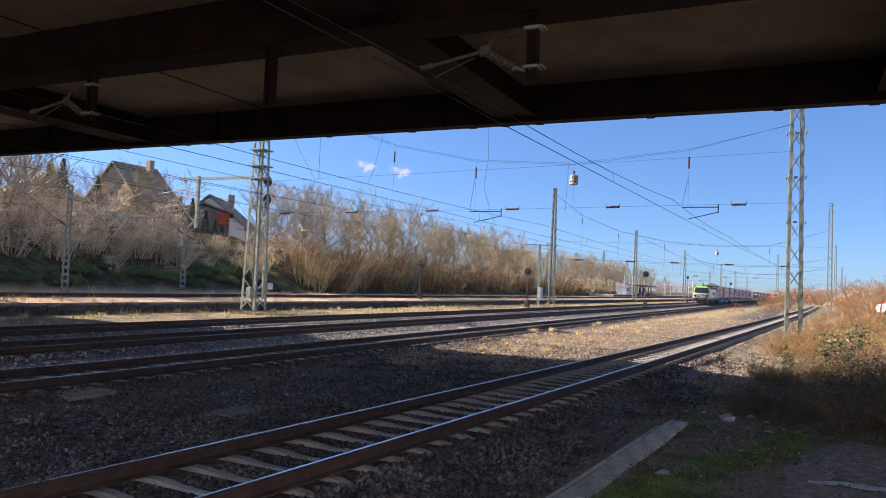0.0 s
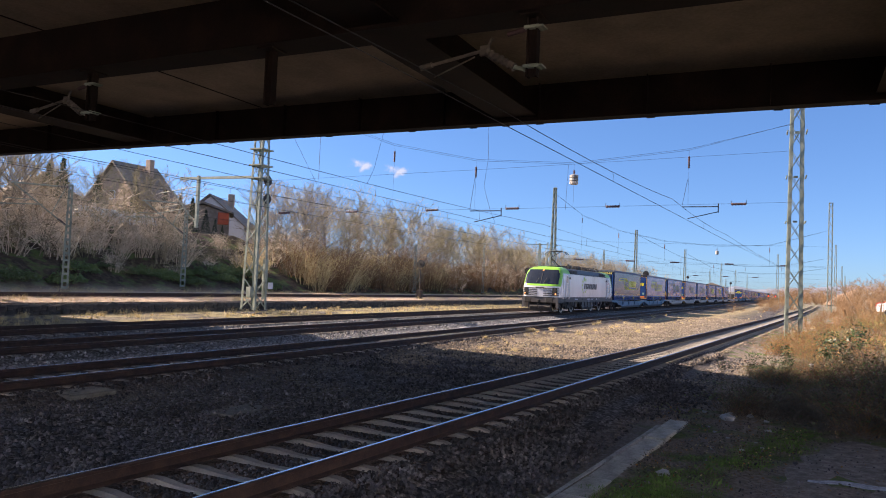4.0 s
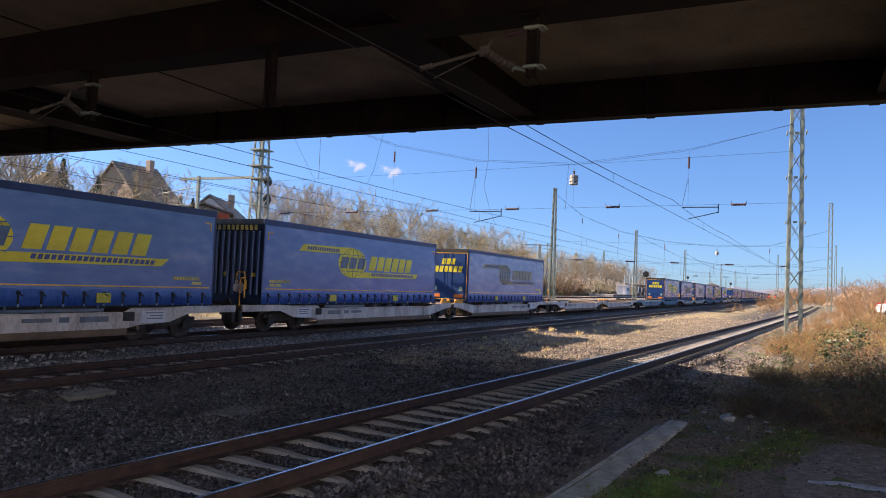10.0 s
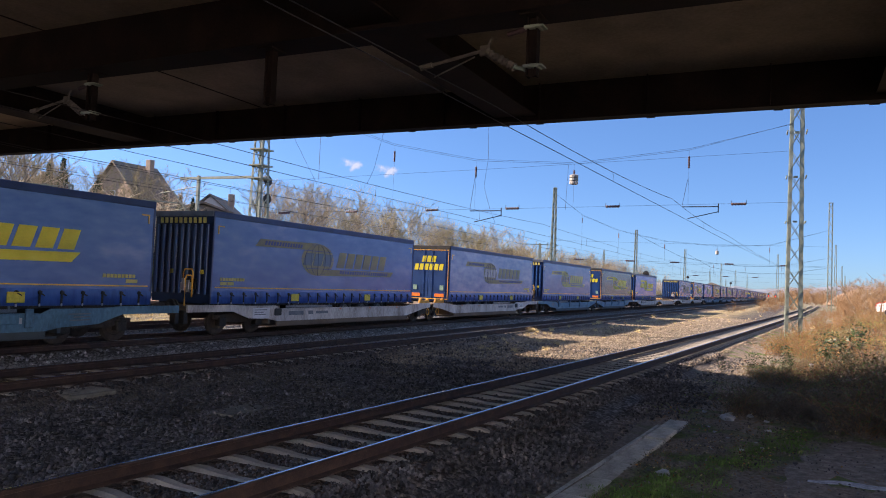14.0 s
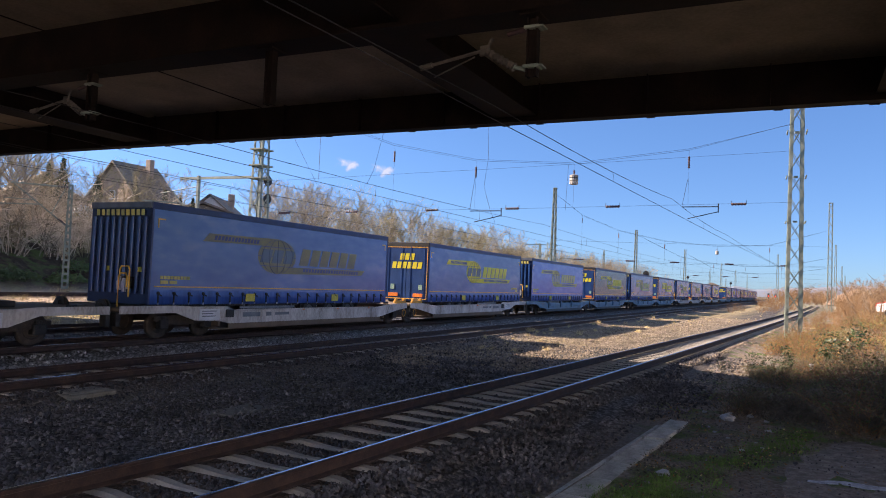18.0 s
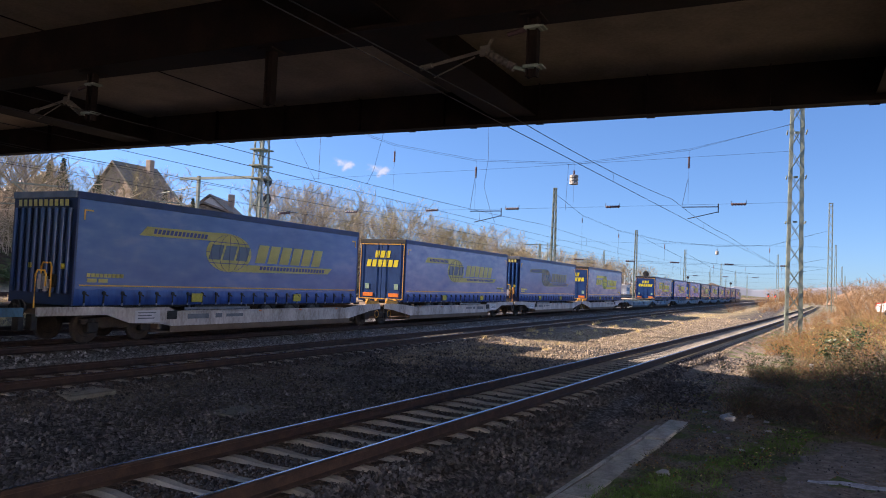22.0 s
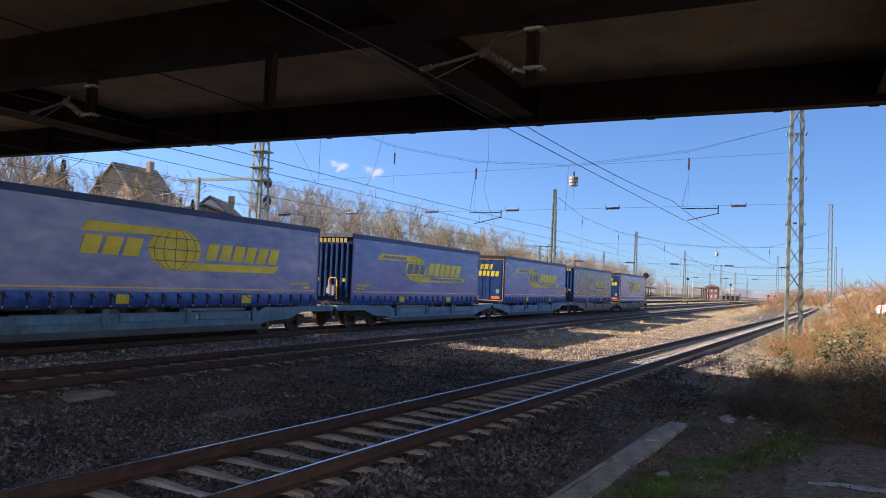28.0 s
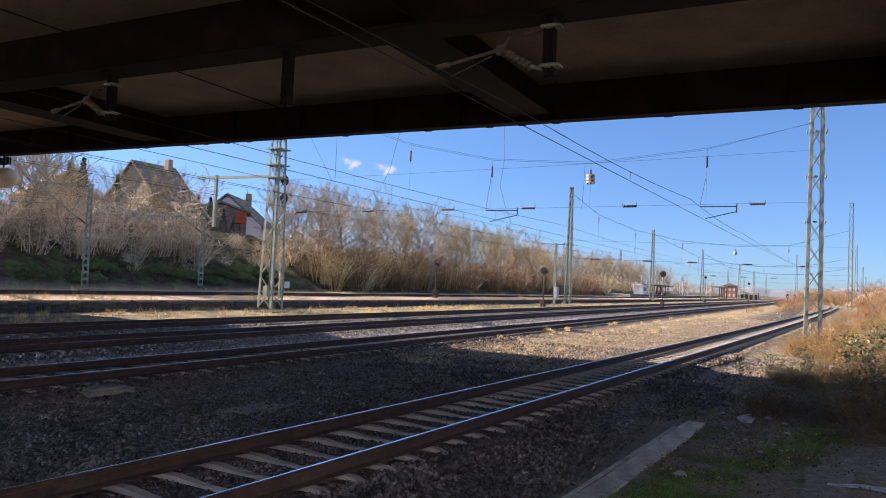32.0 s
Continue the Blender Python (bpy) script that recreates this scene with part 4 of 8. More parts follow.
def hanger(y, low, arm):
    """Post under the inner girder that carries the registration gear of a contact wire."""
    t = thing("hanger_post", pose(12.5, y, 6.965), "rusty steel hanger post with insulator arm below the bridge", "hanger post", "hanger posts under the bridge")
    part("post", Shape().box(-0.09, 0.09, -0.10, -0.07, low - 6.965, 0.0).box(-0.09, 0.09, 0.07, 0.10, low - 6.965, 0.0).box(-0.02, 0.02, -0.07, 0.07, low - 6.965, 0.0), BR_STEEL, t)
    part("head_plate", Shape().box(-0.25, 0.25, -0.2, 0.2, -0.035, -0.001), BR_STEEL, t)
    if arm:
        z0 = low - 6.965 + 0.18
        for dz in (0.0, 0.72):
            part("clamp", Shape().box(-0.13, 0.13, -0.15, 0.15, z0 + dz - 0.03, z0 + dz + 0.03, 0.01).box(-0.13, 0.13, -0.22, -0.15, z0 + dz - 0.015, z0 + dz + 0.015), GALV, t, "pale galvanised clamp")
        # ribbed insulator and tubes towards the track
        pts, rs = [], []
        for i in range(13):
            k = i / 12
            pts.append((0, 0.35 + 0.55 * k, z0 + 0.03 + 0.34 * k))
            rs.append(0.055 if i % 2 else 0.085)
        part("insulator", Shape().tube(pts, rs, 10), ARMG, t, "pale ribbed insulator")
        part("arm_base", Shape().tube([(0, 0.1, z0 - 0.05), (0, 0.36, z0 + 0.04)], 0.04, 8), GALV, t)
        part("fork", Shape().box(-0.03, 0.03, 0.85, 1.05, z0 + 0.30, z0 + 0.50, 0.015).tube([(0, 0.92, z0 + 0.42), (0, 0.80, z0 + 0.62)], 0.03, 6), ARMG, t)
        part("tube_arm", Shape().tube([(0, 1.0, z0 + 0.40), (0, 2.1, z0 + 0.22)], 0.035, 8), ARMG, t, "pale steel tube")
        part("end_cap", Shape().tube([(0, 2.05, z0 + 0.228), (0, 2.3, z0 + 0.19)], 0.06, 8), ARMG, t)
        part("steady_arm", Shape().tube([(0, 1.15, z0 + 0.30), (0, 2.0, z0 - 0.02)], 0.014, 6), ARMG, t)
        part("strut", Shape().tube([(0, 0.12, z0 + 0.72), (0, 0.5, z0 + 0.66)], 0.05, 8), CERAM, t)
    return t


hanger(4.45, 5.85, True)
hanger(10.45, 5.75, False)
hanger(16.1, 5.75, True)


lamp = thing("bridge_lamp", pose(20.85, 34.55, 5.93), "round beige lamp housing hung below the bridge's edge", "lamp")
BEIGE = surf("dusty_beige_housing", [(0.42, 0.33, 0.22), (0.58, 0.47, 0.33), (0.68, 0.58, 0.44)], 2, 0.5, bump=0.05)
part("housing", Shape().tube([(0, 1.3, 0), (0, 1.25, 0), (0, 1.0, 0), (0, -0.9, 0), (0, -1.2, 0), (0, -1.32, 0), (0, -1.36, 0)], [0.1, 0.3, 0.46, 0.47, 0.38, 0.22, 0.05], 18), BEIGE, lamp, smooth=True)
plate = part("plate", Shape().box(-0.03, 0.03, -1.1, 1.1, 0.62, 0.98, 0.01), BR_STEEL, lamp, "dark ribbed plate")
for i in range(8):
    part("rib", Shape().box(-0.05, -0.03, -1.08 + i * 0.28, -1.02 + i * 0.28, 0.64, 0.96), TRIMGREY, plate)
for y in (-0.6, 0.6):
    part("hanger", Shape().cyl((0, y, 0.4), (0, y, 1.07), 0.03, 6), BR_STEEL, lamp)


# ---------- unseen wall added behind the eye: bounces sunlight onto the train, closes the place ---
RENDERY = surf("bounce_wall_grey", [(0.44, 0.445, 0.455), (0.56, 0.565, 0.58), (0.62, 0.63, 0.65)], 0.6, 0.9, bump=0.08, fine=12)
bounce_wall = part("bounce_wall", Shape().box(-75, 6, -17.0, -16.0, -1.0, 13.0), RENDERY)
tagged(bounce_wall, "unseen long grey wall added to bounce sunlight onto the train", "wall", kind="structure")


# ---------- locomotive ----------
LOCO_WHITE = surf("dusty_white_loco_paint", [(0.62, 0.60, 0.60), (0.78, 0.77, 0.78), (0.84, 0.83, 0.84)], 0.5, 0.22, bump=0.012, fine=9, spec=0.6, stretch=(1, 1, 0.4), coat=0.4)
LOCO_GREEN = surf("bright_green_paint", [(0.20, 0.46, 0.035), (0.26, 0.56, 0.05)], 1.2, 0.35, bump=0.02)
LOCO_GREY = surf("dark_grey_skirt", [(0.06, 0.055, 0.055), (0.09, 0.085, 0.085)], 1.5, 0.55, bump=0.05)
ROOFGREY = surf("dark_roof_shroud", [(0.035, 0.045, 0.052), (0.06, 0.07, 0.08)], 1.5, 0.5, bump=0.05)
GLASS = surf("dark_cab_glass", [(0.01, 0.012, 0.015), (0.02, 0.022, 0.026)], 1.0, 0.06, bump=0, spec=0.8, rough_var=0.02)
CHROME = surf("bright_handrail", [(0.72, 0.68, 0.66), (0.84, 0.80, 0.78)], 4, 0.35, 0.0, bump=0)
# the pale pinkish base stands in for a sunlit scene reflected in the pane
PANEW = surf("reflecting_door_glass", [(0.30, 0.27, 0.26), (0.42, 0.38, 0.37)], 2, 0.12, bump=0)
LAMP = glow("lit_headlamp", (1.0, 0.38, 0.12), 0.4)
LOGOGREY = surf("dark_grey_emblem", [(0.05, 0.045, 0.045), (0.09, 0.08, 0.08)], 2, 0.5, bump=0)
LOGODOT = surf("lime_dot", [(0.28, 0.46, 0.05), (0.36, 0.55, 0.08)], 2, 0.45, bump=0)


def nose(z):
    """Front of the cab and half width at a height."""
    tab = [(1.30, 0.38, 1.5), (2.15, 0.34, 1.5), (2.35, 0.42, 1.5), (2.8, 0.66, 1.49), (3.2, 0.92, 1.46), (3.45, 1.15, 1.36), (3.62, 1.45, 1.15), (3.72, 1.9, 0.8)]
    for (z0, x0, w0), (z1, x1, w1) in zip(tab, tab[1:]):
        if z <= z1:
            k = (z - z0) / (z1 - z0)
            return x0 + k * (x1 - x0), w0 + k * (w1 - w0)
    return tab[-1][1:]


def cab_shapes():
    """Fine skin of the cab, split by colour: white shell, green brow and the dark glass front."""
    zs = [1.30, 1.6, 1.9, 2.14]
    for z0, z1, n in ((2.14, 2.30, 4), (2.30, 3.20, 26), (3.20, 3.46, 8), (3.46, 3.72, 8)):
        zs += [z0 + (z1 - z0) * i / n for i in range(1, n + 1)]
    plan = [(0.0, 0.0), (0.02, 0.35), (0.05, 0.62), (0.11, 0.80), (0.20, 0.91), (0.34, 0.975), (0.55, 1.0)]
    fine = []
    for (a0, b0), (a1, b1) in zip(plan, plan[1:]):
        fine += [(a0 + (a1 - a0) * k / 5, b0 + (b1 - b0) * k / 5) for k in range(5)]
    fine.append(plan[-1])
    white, green, dark = Shape(), Shape(), Shape()
    for sgn in (-1, 1):
        grid = []
        for z in zs:
            xf, w = nose(z)
            row = [(xf + a, sgn * w * b, z) for a, b in fine]
            x0 = xf + 0.55
            # the white side rises in a rounded corner behind the front pillar
            edge = max(x0 + 0.02, 0.92 + 0.66 * (max(0.0, min(z, 3.2) - 2.14) / 1.06) ** 0.8)
            row += [(x0 + (edge - x0) * (i / 5), sgn * w, z) for i in range(1, 6)]
            row += [(edge + (3.42 - edge) * (i / 12), sgn * w, z) for i in range(1, 13)]
            grid.append(row)
        for i in range(len(grid) - 1):
            for k in range(len(grid[0]) - 1):
                q = [grid[i][k], grid[i][k + 1], grid[i + 1][k + 1], grid[i + 1][k]]
                z = (q[0][2] + q[2][2]) / 2
                if 2.30 < z < 3.46 and k < (21 if z < 3.2 else 18):
                    dark.add(q, [(0, 1, 2, 3)])
                elif z > 3.2 or (z > 2.14 and k < 35):
                    green.add(q, [(0, 1, 2, 3)])
                else:
                    white.add(q, [(0, 1, 2, 3)])
    green.add([(1.9, -0.8, 3.72), (3.42, -0.8, 3.72), (3.42, 0.8, 3.72), (1.9, 0.8, 3.72)], [(0, 1, 2, 3)])
    return white, green, dark


def make_loco():
    lo = thing("electric_locomotive", None, "white electric freight locomotive with green cab roofs and raised pantograph", "locomotive")
    LEN = 18.98
    part("body", Shape().prism([(-1.5, 1.30), (-1.5, 3.2), (1.5, 3.2), (1.5, 1.30)], "x", 3.42, LEN - 3.42), LOCO_WHITE, lo, "white smooth side panels with soot")
    part("roof", Shape().prism([(-1.46, 3.2), (-1.22, 3.58), (-0.9, 3.66), (0.9, 3.66), (1.22, 3.58), (1.46, 3.2)], "x", 3.42, LEN - 3.42), ROOFGREY, lo, "dark grey sloping roof shroud")
    white, green, dark = cab_shapes()
    wm, gm, dm = white.mesh("cab_shell", True), green.mesh("cab_top", True), dark.mesh("windscreen", True)
    for me, mat in ((wm, LOCO_WHITE), (gm, LOCO_GREEN), (dm, GLASS)):
        me.materials.append(mat)
    ends = [Matrix.Identity(4), Matrix.Translation((LEN, 0, 0)) @ Matrix.Rotation(math.pi, 4, "Z")]
    for e, m in enumerate(ends):
        part("cab_shell", wm, LOCO_WHITE, lo, at=m)
        part("cab_top", gm, LOCO_GREEN, lo, "bright green cab roof and brow", at=m)
        part("windscreen", dm, GLASS, lo, "dark tinted windscreen", at=m)
        part("screen_pillar", Shape().bar((0.42, 0, 2.36), (0.86, 0, 3.14), 0.05, 0.03), BLACKM, lo, at=m)
        part("wiper", Shape().bar((0.40, -0.25, 2.4), (0.58, -0.45, 2.78), 0.03).bar((0.40, 0.35, 2.4), (0.58, 0.2, 2.78), 0.03), BLACKM, lo, at=m)
        for i in range(5):
            z = 1.42 + i * 0.14
            part("grille_bar", Shape().tube([(0.62, -1.47, z + 0.03), (0.46, -1.32, z + 0.02), (0.355, -0.75, z), (0.355, -0.25, z - 0.02)], 0.025, 5).tube([(0.62, 1.47, z + 0.03), (0.46, 1.32, z + 0.02), (0.355, 0.75, z), (0.355, 0.25, z - 0.02)], 0.025, 5), BLACKM, lo, at=m)
        for y in (-1.16, 1.16):
            hl = part("headlight", Shape().box(0.38, 0.46, y - 0.19, y + 0.19, 1.42, 1.98, 0.03), BLACKM, lo, "dark lamp housing", at=m)
            if e == 0:
                part("lamp", Shape().cyl((0.36, y + (0.09 if y > 0 else -0.09), 1.54), (0.385, y + (0.09 if y > 0 else -0.09), 1.54), 0.06, 14), LAMP, hl, "lit warm orange lamp")
        if e == 0:
            part("top_lamp", Shape().cyl((1.02, 0, 3.40), (1.20, 0, 3.44), 0.045, 14), LAMP, lo, "lit top lamp", at=m)
        part("nose_mark", Shape().box(0.30, 0.345, -0.34, 0.34, 1.98, 2.07), LOGOGREY, lo, at=m)
        part("nose_skirt", Shape().prism([(0.42, 0.86), (0.40, 1.30), (2.2, 1.30), (2.2, 0.92), (0.9, 0.86)], "y", -1.46, 1.46), LOCO_GREY, lo, at=m)
        part("snow_plough", Shape().prism([(0.50, 0.16), (0.42, 0.52), (0.62, 0.86), (0.9, 0.86), (0.7, 0.16)], "y", -0.85, 0.85), BLACKM, lo, at=m)
        for y in (-0.87, 0.87):
            part("buffer", Shape().cyl((0.30, y, 1.05), (0.05, y, 1.05), 0.13, 12).box(-0.0, 0.06, y - 0.28, y + 0.28, 0.86, 1.24, 0.03), BLACKM, lo, at=m)
        part("coupling", Shape().box(-0.1, 0.3, -0.08, 0.08, 0.85, 1.05, 0.02).tube([(-0.1, 0, 0.95), (-0.16, 0, 0.7), (-0.05, 0, 0.45), (0.15, 0, 0.5)], 0.04, 6), BLACKM, lo, at=m)
        for sy in (-1, 1):
            mm = m @ Matrix.Scale(sy, 4, (0, 1, 0))
            dr = part("cab_door", Shape().box(2.22, 3.02, 1.495, 1.515, 1.36, 3.16, 0.008), LOCO_WHITE, lo, "white cab door", at=mm)
            part("door_window", Shape().box(2.38, 2.84, 1.512, 1.53, 2.42, 3.06, 0.03), CHROME, dr, "bright window frame").matrix_basis = Matrix.Identity(4)
            part("door_pane", Shape().box(2.42, 2.80, 1.528, 1.534, 2.46, 3.02), PANEW, dr)
            part("door_latch", Shape().box(2.3, 2.38, 1.512, 1.545, 1.75, 1.83, 0.01), BLACKM, dr)
            for x in (2.12, 3.12):
                part("handrail", Shape().tube([(x, 1.5, 2.75), (x, 1.575, 2.7), (x, 1.575, 1.25), (x, 1.5, 1.2)], 0.04, 8), CHROME, lo, "upright bright handrail", at=mm)
            part("panel_seam", Shape().box(1.585, 1.60, 1.495, 1.506, 1.3, 3.2), BLACKM, lo, at=mm)
            part("side_rail", Shape().tube([(0.95, 1.49, 2.2), (0.95, 1.54, 2.15), (0.95, 1.54, 1.5), (0.95, 1.49, 1.45)], 0.02, 6), CHROME, lo, at=mm)
            part("mirror_eye", Shape().cyl((3.3, 1.5, 2.85), (3.3, 1.56, 2.85), 0.09, 12), BLACKM, lo, at=mm)
            part("ladder", Shape().bar((2.35, 1.45, 0.35), (2.35, 1.45, 1.1), 0.04).bar((2.85, 1.45, 0.35), (2.85, 1.45, 1.1), 0.04).bar((2.35, 1.47, 0.4), (2.85, 1.47, 0.4), 0.14, 0.03).bar((2.35, 1.47, 0.72), (2.85, 1.47, 0.72), 0.14, 0.03), BLACKM, lo, at=mm)
            part("corner_step", Shape().box(0.42, 0.95, 1.28, 1.48, 0.45, 0.5).box(0.42, 0.47, 1.28, 1.48, 0.5, 1.3).box(0.9, 0.95, 1.28, 1.48, 0.5, 1.3).box(0.42, 0.95, 1.28, 1.48, 0.85, 0.9), LOCO_GREY, lo, at=mm)
            part("side_signal", Shape().cyl((1.6, 1.5, 1.22), (1.6, 1.52, 1.22), 0.07, 12), CHROME, lo, at=mm)
            for k in range(2):
                part("roof_vent", Shape().box(3.5 + k * 1.15, 4.55 + k * 1.15, 1.36, 1.40, 3.24, 3.5, 0.02), BLACKM, lo, "black slatted vent", at=mm @ Matrix.Translation((0, 0.03, 0)) )
    for sy in (-1, 1):
        part("skirt", Shape().box(2.2, LEN - 2.2, min(sy * 1.42, sy * 1.505), max(sy * 1.42, sy * 1.505), 0.92, 1.33, 0.01), LOCO_GREY, lo, "dark grey sill band")
        part("gutter", Shape().box(3.42, LEN - 3.42, min(sy * 1.46, sy * 1.53), max(sy * 1.46, sy * 1.53), 3.19, 3.24), BLACKM, lo)
    for i in range(26):
        part("gutter_clip", shared("gutter_clip", lambda: Shape().box(-0.03, 0.03, -1.55, -1.50, 3.16, 3.21), WHITEBAR), WHITEBAR, lo, at=pose(3.7 + i * 0.46, 0, 0))
    for i in range(8):
        part("emblem_block", shared("emblem_block/loco", lambda: slanted(0, 0.55, 2.02, 2.5, 1, 0.12, y=-1.5), LOGOGREY), LOGOGREY, lo, "dark grey slanted emblem block", at=pose(7.75 + i * 0.55, 0, 0))
    for a, r in ((3.05, 0.12), (2.45, 0.14), (1.75, 0.17), (1.1, 0.15), (3.75, 0.12), (4.4, 0.10), (5.1, 0.08), (5.6, 0.05)):
        part("emblem_dot", disc(7.95 + 0.78 * math.cos(a), 2.3 + 0.58 * math.sin(a), r, r, -1.508, -1.497, 16), LOGODOT, lo, "lime green dot")
    for x0, x1, z0, z1 in ((8.8, 9.9, 1.12, 1.2), (10.2, 11.0, 1.12, 1.2), (4.9, 5.9, 1.10, 1.2), (12.6, 13.2, 1.14, 1.18), (9.3, 9.45, 0.95, 1.02), (9.55, 9.7, 0.95, 1.02)):
        part("data_mark", Shape().box(x0, x1, -1.512, -1.5, z0, z1), PALELET, lo)
    for x in (7.3, 11.2, 12.1):
        part("side_eye", Shape().cyl((x, -1.5, 1.16), (x, -1.52, 1.16), 0.075, 12), BLACKM if x != 12.1 else CHROME, lo)
    # under the floor
    part("transformer", Shape().box(7.9, 11.1, -1.35, 1.35, 0.28, 0.92, 0.06), BLACKM, lo, "black underfloor transformer case")
    for i in range(4):
        part("equipment_box", Shape().box(7.5 + i * 0.95, 8.2 + i * 0.95, -1.44, -1.3, 0.42 + 0.06 * (i % 2), 0.9, 0.02), LOCO_GREY, lo)
    rl = random.Random(17)
    for i in range(22):
        x = 2.4 + i * 0.66
        if 3.0 < x < 3.6 or 5.9 < x < 6.5:
            continue
        h = rl.uniform(0.2, 0.45)
        part("underfloor_unit", Shape().box(x, x + rl.uniform(0.25, 0.5), -1.38 + rl.uniform(0, 0.1), -1.15, 0.92 - h, 0.93, 0.02), rl.choice((BLACKM, BLACKM, LOCO_GREY)), lo)
    for x in (7.2, 8.9, 10.6, 11.9):
        part("air_pipe", Shape().tube([(x, -1.4, 0.9), (x + 0.1, -1.42, 0.6), (x + 0.6, -1.42, 0.55), (x + 0.7, -1.4, 0.88)], 0.025, 5), TRIMGREY, lo)
    part("underframe", Shape().box(1.2, LEN - 1.2, -1.2, 1.2, 0.75, 1.3), BLACKM, lo)
    for cx in (4.74, 14.24):
        bg = part("bogie", Shape().prism([(-2.1, 0.5), (-1.2, 0.62), (-0.6, 0.42), (0.6, 0.42), (1.2, 0.62), (2.1, 0.5), (2.1, 0.78), (0.7, 0.92), (-0.7, 0.92), (-2.1, 0.78)], "y", -1.16, -1.06)
                  .prism([(-2.1, 0.5), (-1.2, 0.62), (-0.6, 0.42), (0.6, 0.42), (1.2, 0.62), (2.1, 0.5), (2.1, 0.78), (0.7, 0.92), (-0.7, 0.92), (-2.1, 0.78)], "y", 1.06, 1.16).box(-0.3, 0.3, -1.1, 1.1, 0.5, 0.9), BLACKM, lo, "black bogie frame", at=pose(cx, 0, 0))
        for dx in (-1.5, 1.5):
            for y in (-0.78, 0.78):
                wh = put("rail_wheel/loco", lambda: wheel_shape(0.625, 0.14, 32), BLACKM, bg, "dark steel driving wheel", at=pose(dx, y, 0.627))
                ring = shared("wheel_ring", lambda: Shape().prism([(0.60 * math.cos(k * math.pi / 16), 0.60 * math.sin(k * math.pi / 16)) for k in range(33)] + [(0.46 * math.cos(k * math.pi / 16), 0.46 * math.sin(k * math.pi / 16)) for k in range(32, -1, -1)], "y", -0.085, -0.068), WHEELFACE)
                part("wheel_ring", ring, WHEELFACE, wh, "wheel rim with its sunlight painted as pale cream")
            part("axle_box", Shape().box(dx - 0.2, dx + 0.2, -1.22, -0.95, 0.45, 0.82, 0.03).cyl((dx, -1.1, 0.8), (dx, -1.1, 1.0), 0.14, 10), BLACKM, bg)
            part("sand_pipe", Shape().tube([(dx * 1.35, -1.1, 0.8), (dx * 1.4, -1.0, 0.4), (dx * 1.36, -0.8, 0.12)], 0.03, 6), BLACKM, bg)
    # roof gear
    part("roof_bus", Shape().tube([(6.2, -0.55, 3.98), (13.3, -0.55, 3.98)], 0.035, 6).tube([(6.4, 0.4, 3.95), (9.0, 0.4, 3.95)], 0.03, 6), BLACKM, lo)
    for x in (6.4, 7.6, 8.4, 9.8, 11.3, 12.6):
        part("insulator", Shape().tube([(x, -0.55, 3.66), (x, -0.55, 3.72), (x, -0.55, 3.95)], [0.11, 0.07, 0.06], 10), BLACKM, lo)
    for x, y, w, d, h in ((6.0, -0.7, 0.5, 0.4, 0.28), (7.0, 0.1, 0.8, 0.5, 0.22), (9.6, -0.1, 0.9, 0.6, 0.26), (10.9, -0.7, 0.5, 0.35, 0.32), (12.2, 0.0, 0.6, 0.5, 0.2)):
        part("roof_box", Shape().box(x, x + w, y, y + d, 3.64, 3.66 + h, 0.03), BLACKM, lo)
    for i in range(9):
        x = 6.0 + i * 0.85
        part("roof_cable", Shape().tube([(x, -0.95, 3.68), (x + 0.2, -0.9, 3.92), (x + 0.45, -0.55, 3.99), (x + 0.6, -0.2, 3.86)], 0.022, 5), BLACKM, lo)
    part("roof_rail", Shape().tube([(5.9, -1.0, 3.66), (5.95, -1.0, 3.86), (13.2, -1.0, 3.86), (13.25, -1.0, 3.66)], 0.025, 6), BLACKM, lo)
    part("breaker", Shape().box(8.5, 9.2, -0.75, -0.2, 3.66, 4.02, 0.04), BLACKM, lo)
    part("surge_arrester", Shape().cyl((7.2, -0.2, 3.68), (7.2, -0.2, 4.1), 0.12, 10), BLACKM, lo)

    def panto(x, up, name):
        """Single-arm pantograph on its base frame; the knee points to the front."""
        p = part(name, Shape().bar((x - 0.9, -0.55, 3.8), (x + 0.9, -0.55, 3.8), 0.07).bar((x - 0.9, 0.55, 3.8), (x + 0.9, 0.55, 3.8), 0.07).bar((x - 0.8, -0.55, 3.8), (x - 0.8, 0.55, 3.8), 0.07).bar((x + 0.8, -0.55, 3.8), (x + 0.8, 0.55, 3.8), 0.07), BLACKM, lo, "black single-arm pantograph")
        knee = Vector((x - 1.7, 0, 4.5)) if up else Vector((x - 1.0, 0, 3.92))
        head = Vector((x - 0.2, 0, 5.06)) if up else Vector((x + 0.9, 0, 4.02))
        part("lower_arm", Shape().tube([(x + 0.5, 0, 3.85), knee], [0.06, 0.045], 8).tube([(x + 0.2, 0.12, 3.82), knee + Vector((0.15, 0.1, -0.05))], 0.02, 5), BLACKM, p)
        part("upper_arm", Shape().tube([knee, head + Vector((0, -0.25, -0.08))], 0.03, 6).tube([knee, head + Vector((0, 0.25, -0.08))], 0.03, 6), BLACKM, p)
        sh = Shape()
        for dx in (-0.28, 0.28):
            sh.tube([head + Vector((dx, -0.95, -0.26)), head + Vector((dx, -0.72, -0.05)), head + Vector((dx, -0.5, 0.0)), head + Vector((dx, 0.5, 0.0)), head + Vector((dx, 0.72, -0.05)), head + Vector((dx, 0.95, -0.26))], 0.03, 6)
